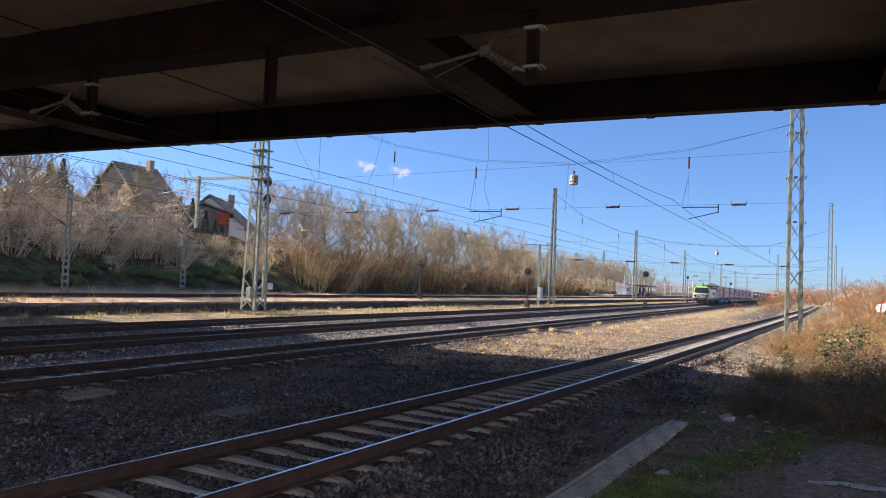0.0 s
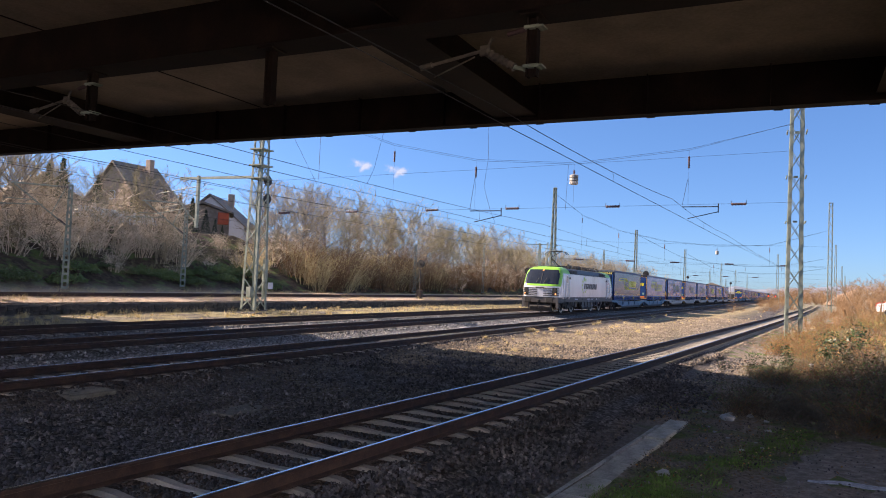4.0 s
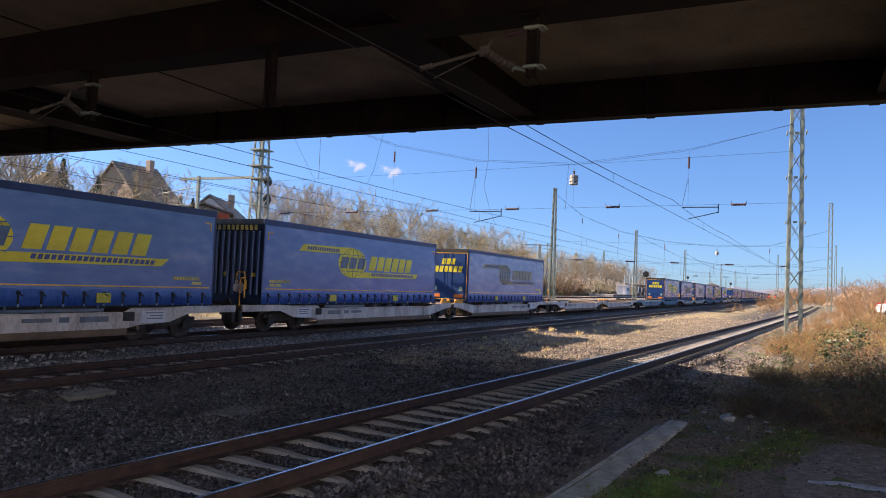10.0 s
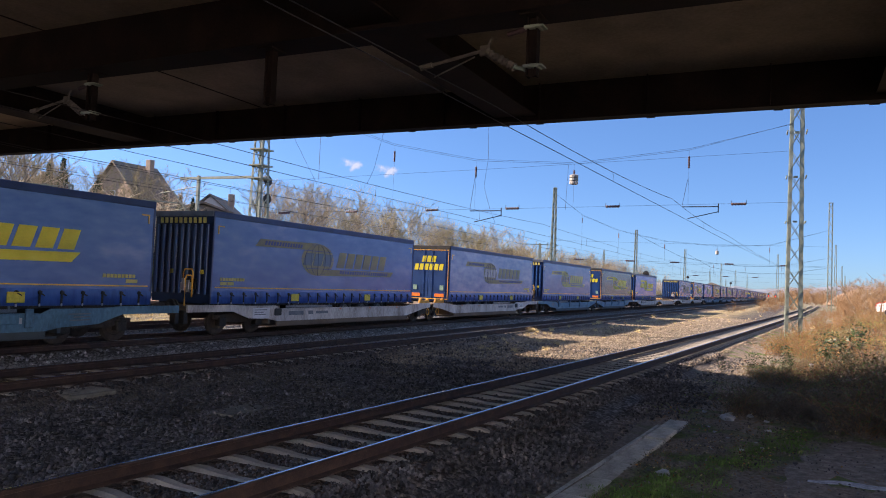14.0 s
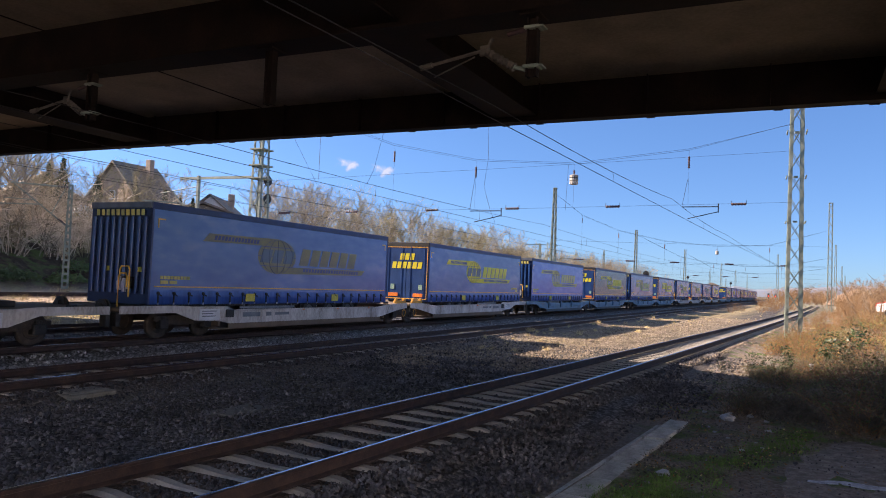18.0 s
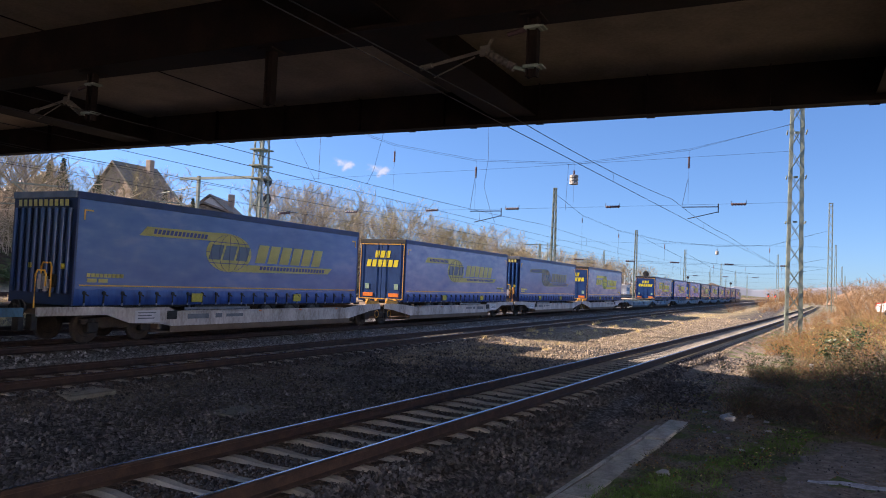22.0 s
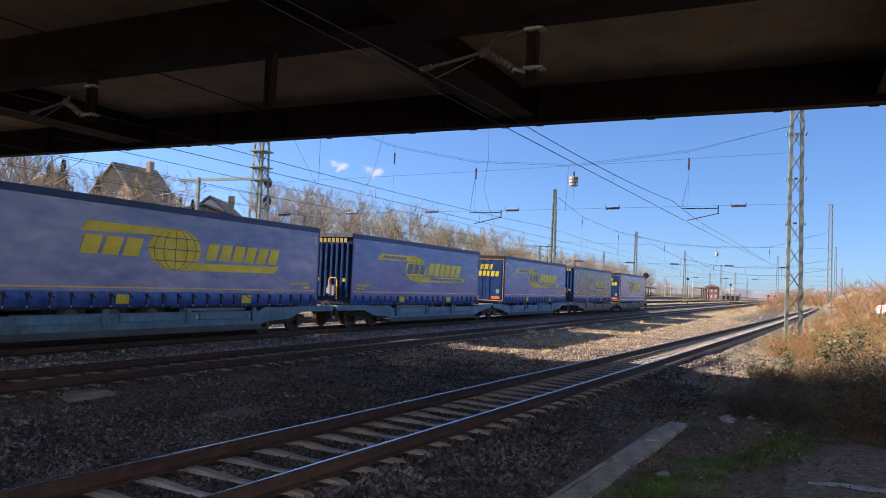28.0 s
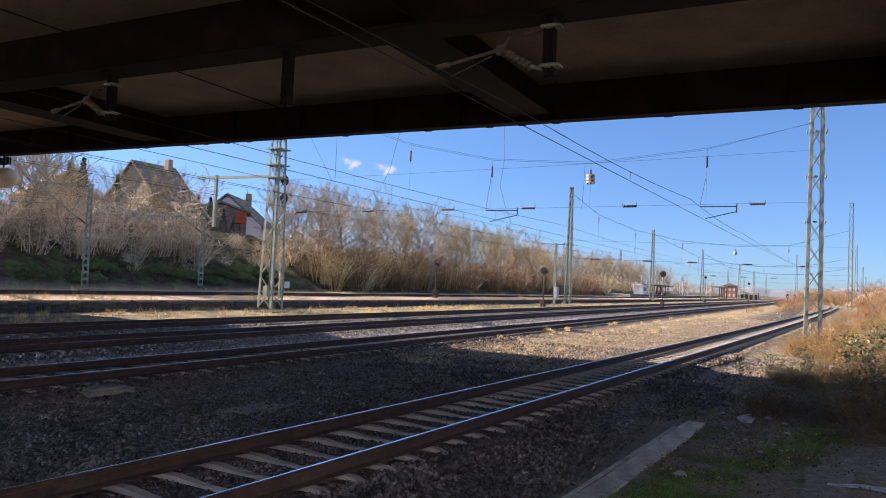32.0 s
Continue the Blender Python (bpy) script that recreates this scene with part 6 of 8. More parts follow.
def bare_tree_shapes(seed, h, spread, dense, fine):
    """Trunk and limbs in one shape, twigs in another."""
    rnd = random.Random(seed)
    wood, twig = Shape(), Shape()
    stems = rnd.choice((1, 1, 2, 3))
    for st in range(stems):
        d0 = Vector((rnd.gauss(0, 0.06 + 0.1 * (stems > 1)), rnd.gauss(0, 0.06 + 0.1 * (stems > 1)), 1))
        tr = bend(Vector((rnd.uniform(-0.3, 0.3) * (stems > 1), rnd.uniform(-0.3, 0.3) * (stems > 1), -0.3)), d0, h * rnd.uniform(0.8, 0.95), rnd, 8, 0.03)
        r0 = h * 0.010 / math.sqrt(stems) + 0.02
        wood.tube(tr, [r0 * (1 - 0.85 * i / 8) for i in range(9)], 6)
        limbs = int(dense * 11 / stems) + 3
        for i in range(limbs):
            k = 0.30 + 0.68 * (i + rnd.random()) / limbs
            f = k * 8
            a = tr[int(f)].lerp(tr[min(8, int(f) + 1)], f - int(f))
            ang = rnd.uniform(0, 2 * math.pi)
            up = 0.36 + 0.75 * k
            ln = h * spread * (0.45 + 0.75 * math.sin(math.pi * min(1.0, 0.15 + 0.8 * k))) * rnd.uniform(0.65, 1.1)
            lb = bend(a, Vector((math.cos(ang), math.sin(ang), up)), ln, rnd, 5, 0.04)
            rl = r0 * (1 - 0.8 * k) * 0.5 + 0.012
            wood.tube(lb, [rl * 1.15 * (1 - 0.8 * j / 5) for j in range(6)], 4)
            for s in range(5):
                q = lb[1 + s] if s < 4 else lb[5]
                a2 = rnd.uniform(0, 2 * math.pi)
                dv = (lb[min(5, s + 1)] - lb[s]).normalized() + Vector((math.cos(a2), math.sin(a2), rnd.uniform(0.0, 0.8))) * 0.75
                l2 = ln * rnd.uniform(0.28, 0.5)
                sb = bend(q, dv, l2, rnd, 3, 0.03)
                twig.tube(sb, [0.028, 0.022, 0.017, 0.010], 3, False)
                for t in range(fine):
                    b = sb[rnd.randrange(1, 4)]
                    a3 = rnd.uniform(0, 2 * math.pi)
                    dv3 = (sb[3] - sb[1]).normalized() * 0.8 + Vector((math.cos(a3), math.sin(a3), rnd.uniform(-0.35, 0.55))) * 0.85
                    tb = bend(b, dv3, l2 * rnd.uniform(0.4, 0.85), rnd, 1, 0.02)
                    twig.tube(tb, [0.013, 0.007], 3, False)
    return wood, twig


def tree_kind(seed, h, spread, dense, fine, tm):
    w, t = bare_tree_shapes(seed, h, spread, dense, fine)
    wm, tmesh = w.mesh("trunk", True, False), t.mesh("crown", False, False)
    wm.materials.append(BARK)
    tmesh.materials.append(tm)
    return wm, tmesh, h


TREES = [tree_kind(11 + i, 9.0, (0.31, 0.36, 0.27, 0.33, 0.39, 0.30)[i], (1.0, 1.15, 0.9, 1.05, 1.15, 1.0)[i], 5, (TWIG, TWIG_OLIVE, TWIG, TWIG_OLIVE, TWIG, TWIG_OLIVE)[i]) for i in range(6)]


LIGHT_TREES = [tree_kind(31 + i, 9.0, (0.33, 0.36, 0.30)[i], 1.0, 4, (TWIG, TWIG_OLIVE, TWIG_OLIVE)[i]) for i in range(3)]


YOUNG = [tree_kind(35 + i, 9.0, 0.3, 0.8, 4, TWIG_RED) for i in range(2)]
FAR_WOOD = []


def plant_tree(k, x, y, z, s, turn, label, young=False):
    if x > 185 and not young:
        FAR_WOOD.append((k % 3, x, y, z, s, turn))
        return None
    wm, tm, h = TREES[k] if abs(x) < 115 else LIGHT_TREES[k % 3]
    if young:
        wm, tm, h = YOUNG[k % 2]
    t = tagged(new("bare_tree", wm), label, "tree", "bare trees on the bank")
    t.matrix_basis = Matrix.LocRotScale((x, y, z), Euler((0, 0, turn)), (s, s, s))
    part("crown", tm, TWIG, t, "crown of fine bare twigs")
    return t


def shrub_shape(seed, h, w, stems, tw):
    rnd = random.Random(seed)
    s = Shape()
    for i in range(stems):
        a = rnd.uniform(0, 2 * math.pi)
        r = w * math.sqrt(rnd.random()) * 0.6
        o = Vector((r * math.cos(a), r * math.sin(a), -0.15))
        lean = Vector((math.cos(a) * rnd.uniform(0.1, 0.6), math.sin(a) * rnd.uniform(0.1, 0.6), 1))
        ln = h * rnd.uniform(0.55, 1.1)
        pts = bend(o, lean, ln, rnd, 3, -0.03)
        s.tube(pts, [0.029, 0.024, 0.018, 0.010], 3, False)
        for t in range(tw):
            q = pts[rnd.randrange(1, 4)]
            a2 = rnd.uniform(0, 2 * math.pi)
            s.tube(bend(q, Vector((math.cos(a2), math.sin(a2), rnd.uniform(0.1, 1.0))), ln * rnd.uniform(0.18, 0.45), rnd, 1, -0.02), [0.016, 0.008], 3, False)
    return s


def leaf_cloud(s, seed, pts, size, spread):
    rnd = random.Random(seed)
    for p in pts:
        c = p + Vector((rnd.gauss(0, spread), rnd.gauss(0, spread), rnd.gauss(0, spread)))
        u = Vector((rnd.gauss(0, 1), rnd.gauss(0, 1), rnd.gauss(0, 0.6))).normalized()
        v = u.cross(Vector((rnd.gauss(0, 1), rnd.gauss(0, 1), rnd.gauss(0, 1)))).normalized()
        k = size * rnd.uniform(0.6, 1.3)
        s.add([c - u * k, c + v * k * 0.55 + u * k * 0.1, c + u * k, c - v * k * 0.55 + u * k * 0.1], [(0, 1, 2), (0, 2, 3)])
    return s


def meshed(name, shape, material):
    me = shape.mesh(name, False, False)
    me.materials.append(material)
    return me


SHRUBS = [meshed("shrub_stems", shrub_shape(50 + i, 2.6, 1.7, 19, 9), (SHRUBT, SHRUBT, TWIG_OLIVE, TWIG)[i]) for i in range(4)]
REEDS = [meshed("tall_stems", shrub_shape(70 + i, 3.2, 1.5, 26, 4), (TWIG_RED, STRAW)[i]) for i in range(2)]


def leafy(seed, n, w, h, size):
    rnd = random.Random(seed)
    pts = []
    for i in range(n):
        a, r = rnd.uniform(0, 6.283), w * math.sqrt(rnd.random())
        top = h * (1 - (r / w) ** 2 * 0.7) * (0.75 + 0.5 * noise.noise(Vector((r * math.cos(a), r * math.sin(a), seed))))
        pts.append(Vector((r * math.cos(a), r * math.sin(a), max(0.02, top * rnd.random() ** 0.5))))
    return leaf_cloud(Shape(), seed, pts, size, 0.05)


IVY = [meshed("ivy_leaves", leafy(90 + i, 1500, 1.8, 1.3, 0.10), LEAF_G) for i in range(3)]


def plant(name, mesh, x, y, s, label, category, group, dz=0.0, sz=None, rnd=random):
    ob = new(name, mesh)
    ob.matrix_basis = Matrix.LocRotScale((x, y, ground_z(x, y) + dz), Euler((rnd.gauss(0, 0.05), rnd.gauss(0, 0.05), rnd.uniform(0, 6.28))), (s, s, sz or s))
    return tagged(ob, label, category, group)


def bank_plants():
    rnd = random.Random(3)
    # wooded bank behind the raised strip; it thins out with distance
    for i in range(210):
        x = 22 + 265 * (i / 210) ** 1.15 + rnd.uniform(-2, 2)
        y = foot_y(x) + rnd.choice((10, 12, 14, 17, 20, 23) if x < 72 else (4, 7, 10, 14, 18)) + rnd.uniform(-2, 2)
        # the houses show through gaps in the wood
        k = x / y
        if 0.99 < k < 1.19 and rnd.random() < 0.93:
            continue
        if 0.78 < k < 0.99 and (rnd.random() < 0.5 or y < foot_y(x) + 11):
            continue
        want = 2 + (10.6 if x < 60 else (13.0 if x < 150 else 11.2)) * y / 62
        g = ground_z(x, y)
        s = max(0.4, (want - g) / 9.0 * rnd.uniform(0.7, 1.06))
        plant_tree(rnd.randrange(6), x, y, g, s, rnd.uniform(0, 6.28), "bare deciduous tree with fine twigs on the wooded bank")
    # a few tall slim trees in front of the crest
    for x, y, s in ((33.5, 53.0, 1.02), (35.8, 52.6, 1.1), (37.4, 53.4, 0.98), (47.0, 54.5, 0.7), (50.0, 54.0, 0.72), (65.5, 51.5, 0.9), (69.0, 51.5, 1.0), (73.0, 51.0, 1.05)):
        plant_tree(rnd.randrange(6), x, y, ground_z(x, y), s, rnd.uniform(0, 6.28), "slim bare tree on the crest of the bank")
    # thicket along the crest and sparse growth on the shaded slope
    for i in range(150):
        x = 20 + 56 * (i / 150) + rnd.uniform(-1.2, 1.2)
        y = foot_y(x) + 4.6 + rnd.random() ** 1.2 * 11
        s = rnd.uniform(0.8, 1.35)
        if 0.98 < x / y < 1.19:
            if y > foot_y(x) + 10 or rnd.random() < 0.4:
                continue
            s *= 0.4
        plant("shrub", SHRUBS[rnd.randrange(4)], x, y, s, "leafless tangled shrub on the bank", "shrub", "bank shrubs", rnd=rnd)
    for i in range(60):
        x = 20 + 56 * rnd.random()
        y = foot_y(x) + 2.5 + 5.0 * rnd.random()
        plant("shrub", SHRUBS[rnd.choice((1, 2))], x, y, rnd.uniform(0.35, 0.7), "low leafless shrub on the slope", "shrub", "bank shrubs", rnd=rnd)
    for i in range(120):
        x = 76 + 170 * (i / 120) ** 1.2 + rnd.uniform(-1.5, 1.5)
        y = foot_y(x) + 1.0 + rnd.random() ** 1.2 * 12
        plant("shrub", SHRUBS[rnd.randrange(4)], x, y, rnd.uniform(0.9, 1.6), "leafless tangled shrub on the bank", "shrub", "bank shrubs", rnd=rnd)
    for i in range(135):
        x = (62 + rnd.random() * 34) if i < 85 else (100 + rnd.random() * 80)
        y = foot_y(x) + 0.2 + rnd.random() * 4
        plant("dry_stem_clump", REEDS[1 if i % 3 == 0 and x < 100 else 0], x, y, rnd.uniform(0.8, 1.4), "clump of tall reddish dry stems at the bank's foot", "shrub", "reddish stems", rnd=rnd)
    for x, y, s in ((54.0, 46.6, 0.9), (55.0, 46.8, 1.05), (56.0, 47.2, 0.85)):
        plant("dry_stem_clump", REEDS[1], x, y, s, "clump of pale dry stems on the slope", "shrub", "pale stems", rnd=rnd)
    for i in range(40):
        x = 30 + i * 0.85 + rnd.uniform(-1, 1)
        if (x < 42 and i % 3) or x > 56:
            continue
        plant("ivy_patch", IVY[i % 3], x, foot_y(x) + 0.6 + rnd.random() * 3.0, rnd.uniform(0.4, 0.8), "patch of dark green ivy on the bank", "ivy", "ivy patches", rnd=rnd)


bank_plants()


# ---------- houses above the bank ----------
BRICKH = surf("brown_brick_house", [(0.30, 0.22, 0.16), (0.38, 0.28, 0.21), (0.45, 0.34, 0.26)], 2, 0.9, bump=0.1, fine=30)
ROOFT = surf("grey_brown_roof_tiles", [(0.15, 0.125, 0.10), (0.22, 0.185, 0.15), (0.30, 0.255, 0.21)], 2, 0.85, bump=0.2, fine=25)
SLATE = surf("grey_slate", [(0.16, 0.17, 0.16), (0.26, 0.27, 0.26)], 2, 0.8, bump=0.05)
RENDERW = surf("white_render", [(0.62, 0.62, 0.62), (0.74, 0.74, 0.74)], 1, 0.9, bump=0.03)
REDW = surf("red_cladding", [(0.35, 0.07, 0.035), (0.48, 0.11, 0.05)], 2, 0.8, bump=0.05)


def house(x, y, z, w, d, eaves, ridge, wallm, roofm, label, turn=0.0, plain=False):
    h = thing("house", pose(x, y, z, 0, 0, turn), label, "house", "houses above the bank")
    part("wall", Shape().prism([(-w / 2, -1), (w / 2, -1), (w / 2, eaves), (0, ridge - 0.15), (-w / 2, eaves)], "y", -d / 2, d / 2), wallm, h)
    k = (ridge - eaves) / (w / 2)
    o = 0.5
    for s in (-1, 1):
        part("roof", Shape().prism([(0, ridge), (s * (w / 2 + o), eaves - o * k), (s * (w / 2 + o), eaves - o * k + 0.22), (0, ridge + 0.25)], "y", -d / 2 - 0.4, d / 2 + 0.4), roofm, h, "tiled pitched roof")
    if ridge > 5.0:
        part("chimney", Shape().box(-0.4 + w * 0.15, 0.4 + w * 0.15, d * 0.1, d * 0.1 + 0.7, ridge - 1.4, ridge + 0.9, 0.03), BRICKH, h)
    if plain:
        return h
    for i in range(3):
        for f in (0, 1):
            if eaves < 2.4 + f * 2.7:
                continue
            wd = part("window", Shape().box(-w / 3 + i * w / 3 - 0.55, -w / 3 + i * w / 3 + 0.55, -d / 2 - 0.05, -d / 2 + 0.05, 0.9 + f * 2.7, 2.2 + f * 2.7, 0.02), RENDERW, h, "white framed window")
            part("pane", Shape().box(-w / 3 + i * w / 3 - 0.45, -w / 3 + i * w / 3 + 0.45, -d / 2 - 0.06, -d / 2 - 0.045, 1.0 + f * 2.7, 2.1 + f * 2.7), GLASS, wd)
    wd = part("gable_window", Shape().box(-0.5, 0.5, -d / 2 - 0.05, -d / 2 + 0.02, eaves + 0.5, eaves + 1.6, 0.02), RENDERW, h)
    part("pane", Shape().box(-0.4, 0.4, -d / 2 - 0.06, -d / 2 - 0.045, eaves + 0.6, eaves + 1.5), GLASS, wd)
    return h


house(65.2, 75.2, 7.0, 10.0, 6.2, 3.0, 8.0, BRICKH, ROOFT, "brown brick gabled house behind bare trees", -90)
house(80.3, 75.3, 4.4, 9.6, 9.0, 4.3, 8.3, RENDERW, ROOFT, "white rendered gable house with a dark tiled roof", -62, plain=True)
red = house(68.0, 66.2, 5.6, 6.2, 6.0, 3.75, 4.7, ROOFT, ROOFT, "dark roofed house with a red clad bay, ivy in front", -47, plain=True)
part("red_bay", Shape().box(1.75, 3.0, -3.5, -2.95, 2.3, 3.72, 0.03), REDW, red, "red clad corner bay")
house(57.5, 83.0, 6.6, 8.0, 8.0, 3.6, 6.1, BRICKH, ROOFT, "brown brick house partly hidden by twigs", -20, plain=True)
tunnel = thing("polytunnel", pose(47.5, 57.0, ground_z(47.5, 57.0), 0, 0, 12), "low pale polytunnel on the terrace above the bank", "polytunnel")
TUNNEL = surf("milky_film", [(0.45, 0.52, 0.52), (0.62, 0.68, 0.67)], 0.8, 0.4, bump=0.1)
part("cover", Shape().prism([(1.3 * math.cos(k * math.pi / 10), 1.25 * math.sin(k * math.pi / 10)) for k in range(11)], "x", -4.5, 4.5), TUNNEL, tunnel, smooth=True)
for i in range(6):
    part("hoop", Shape().tube([(-4.4 + i * 1.76, 1.32 * math.cos(k * math.pi / 10), 1.27 * math.sin(k * math.pi / 10)) for k in range(11)], 0.025, 5), PALELET, tunnel)
church = thing("church_spire", pose(68.0, 95.0, 6), "slim grey church spire above the far roofs", "church tower")
part("tower", Shape().box(-0.55, 0.55, -0.55, 0.55, 0, 8.8, 0.05), SLATE, church)
part("spire", Shape().tube([(0, 0, 8.8), (0, 0, 11.8)], [0.6, 0.04], 8), SLATE, church)


def conifer(x, y, s):
    t = thing("conifer", Matrix.LocRotScale((x, y, ground_z(x, y)), None, (s, s, s)), "dark evergreen conifer beside the houses", "tree", "conifers")
    part("trunk", Shape().tube([(0, 0, -0.5), (0, 0, 7.5)], [0.14, 0.03], 6), BARK, t)
    rnd = random.Random(int(x))
    pts = []
    for i in range(1500):
        z = 0.6 + 7.2 * rnd.random()
        r = (1 - (z - 0.6) / 7.4) * 1.9 * math.sqrt(rnd.uniform(0.25, 1))
        a = rnd.uniform(0, 6.283)
        pts.append(Vector((r * math.cos(a), r * math.sin(a), z - r * 0.25)))
    part("foliage", leaf_cloud(Shape(), int(x), pts, 0.16, 0.1), CONIFER, t, "dark green needles", recalc=False)


for x, y, k in ((60.6, 62.5, 0.52), (62.0, 62.0, 0.5), (59.4, 63.5, 0.55), (62.6, 60.5, 0.34), (64.4, 60.8, 0.25), (65.4, 60.6, 0.2), (44.5, 60.5, 0.72), (49.5, 62.0, 0.62), (47.0, 66.0, 0.7), (57.5, 66.0, 0.6)):
    conifer(x, y, k)


# ---------- bramble bank beside the near track ----------
def arching(seed, n, h, w):
    rnd = random.Random(seed)
    s = Shape()
    tips = []
    for i in range(n):
        a = rnd.uniform(0, 6.283)
        o = Vector((rnd.gauss(0, w * 0.35), rnd.gauss(0, w * 0.35), -0.1))
        pts = bend(o, Vector((math.cos(a) * 0.6, math.sin(a) * 0.6, 1)), h * rnd.uniform(0.8, 1.7), rnd, 6, -0.13)
        pts = [q if q.z > -0.1 else Vector((q.x, q.y, -0.1)) for q in pts]
        s.tube(pts, [0.008, 0.008, 0.007, 0.006, 0.005, 0.004, 0.003], 3, False)
        tips += pts[2:]
    return s, tips


BRAMBLES = []
for i in range(4):
    st, tips = arching(130 + i, 42, 1.1, 0.9)
    BRAMBLES.append((meshed("stems", st, TWIG_RED), meshed("leaves", leaf_cloud(Shape(), 140 + i, tips + tips[::2], 0.040, 0.10), LEAF_R if i % 2 else LEAF_G)))


# leaf green darkened to stand for shoots seen against the light
LEAF_DG = surf("backlit_green_leaf", [(0.02, 0.035, 0.012), (0.035, 0.06, 0.018), (0.06, 0.09, 0.03)], 2, 0.5, bump=0, vary=0.3)
LEAF_Y = surf("bramble_leaf_yellow_green", [(0.10, 0.11, 0.02), (0.22, 0.21, 0.035), (0.36, 0.31, 0.06)], 2, 0.55, bump=0, vary=0.3)
LEAF_D = surf("dark_bramble_leaf", [(0.045, 0.045, 0.028), (0.085, 0.075, 0.045), (0.15, 0.115, 0.065)], 2, 0.6, bump=0, vary=0.3)
STEM_D = surf("dark_bramble_stem", [(0.08, 0.055, 0.04), (0.17, 0.12, 0.085)], 2, 0.8, bump=0, vary=0.3)
# dark kinds whose leaf colour carries part of the shade
for i in range(2):
    st, tips = arching(150 + i, 46, 1.15, 1.0)
    BRAMBLES.append((meshed("stems", st, STEM_D), meshed("leaves", leaf_cloud(Shape(), 155 + i, tips + tips[::2], 0.042, 0.12), LEAF_D)))
for i in range(2):
    st, tips = arching(180 + i, 40, 1.1, 0.9)
    BRAMBLES.append((meshed("stems", st, STEM_D), meshed("leaves", leaf_cloud(Shape(), 185 + i, tips + tips, 0.038, 0.14), (LEAF_Y, LEAF_R)[i])))


def sapling_shapes(seed):
    """An upright stem with short side shoots, and its leaves."""
    rnd = random.Random(seed)
    s = Shape()
    main = bend(Vector((0, 0, -0.1)), Vector((rnd.gauss(0, 0.08), rnd.gauss(0, 0.08), 1)), 1.7, rnd, 8, 0.0)
    s.tube(main, [0.026, 0.025, 0.023, 0.020, 0.017, 0.014, 0.011, 0.008, 0.006], 4, False)
    tips = []
    for i in range(20):
        q = main[rnd.randrange(2, 8)]
        a = rnd.uniform(0, 6.283)
        sh = bend(q, Vector((math.cos(a), math.sin(a), rnd.uniform(-0.1, 0.6))), rnd.uniform(0.15, 0.5), rnd, 2, -0.03)
        s.tube(sh, [0.007, 0.005, 0.003], 3, False)
        tips += sh[1:] * 4
    return s, tips


SAPLINGS = []
for i in range(3):
    st, tips = sapling_shapes(190 + i)
    SAPLINGS.append((meshed("stem", st, STEM_D), meshed("leaves", leaf_cloud(Shape(), 195 + i, tips, 0.055, 0.07), LEAF_DG)))


def grass_tuft(seed, n, h, w):
    rnd = random.Random(seed)
    s = Shape()
    for i in range(n):
        a = rnd.uniform(0, 6.283)
        r = w * math.sqrt(rnd.random())
        o = Vector((r * math.cos(a), r * math.sin(a), -0.02))
        d = Vector((rnd.gauss(0, 0.35), rnd.gauss(0, 0.35), 1)).normalized()
        ln = h * rnd.uniform(0.5, 1.15)
        side = Vector((math.cos(a + 1.57), math.sin(a + 1.57), 0)) * 0.006
        m = o + d * ln * 0.6
        e = o + d * ln + Vector((d.x, d.y, -0.25)) * ln * 0.35
        s.add([o - side, o + side, m + side * 0.7, m - side * 0.7, e], [(0, 1, 2, 3), (3, 2, 4)])
    return s


TUFTS = [meshed("dry_tuft", grass_tuft(160 + i, 70, 0.42, 0.22), STRAW) for i in range(3)]
GTUFTS = [meshed("green_tuft", grass_tuft(170 + i, 110, 0.075, 0.30), GRASS_G) for i in range(3)]


def bramble(x, y, s, k, rnd):
    t = tagged(new("bramble_bush", BRAMBLES[k][0]), "arching bramble bush with rust and green leaves beside the track", "bramble", "brambles beside the track")
    t.matrix_basis = Matrix.LocRotScale((x, y, ground_z(x, y)), Euler((0, 0, rnd.uniform(0, 6.28))), (s, s, s * rnd.uniform(0.8, 1.1)))
    part("foliage", BRAMBLES[k][1], LEAF_R, t)


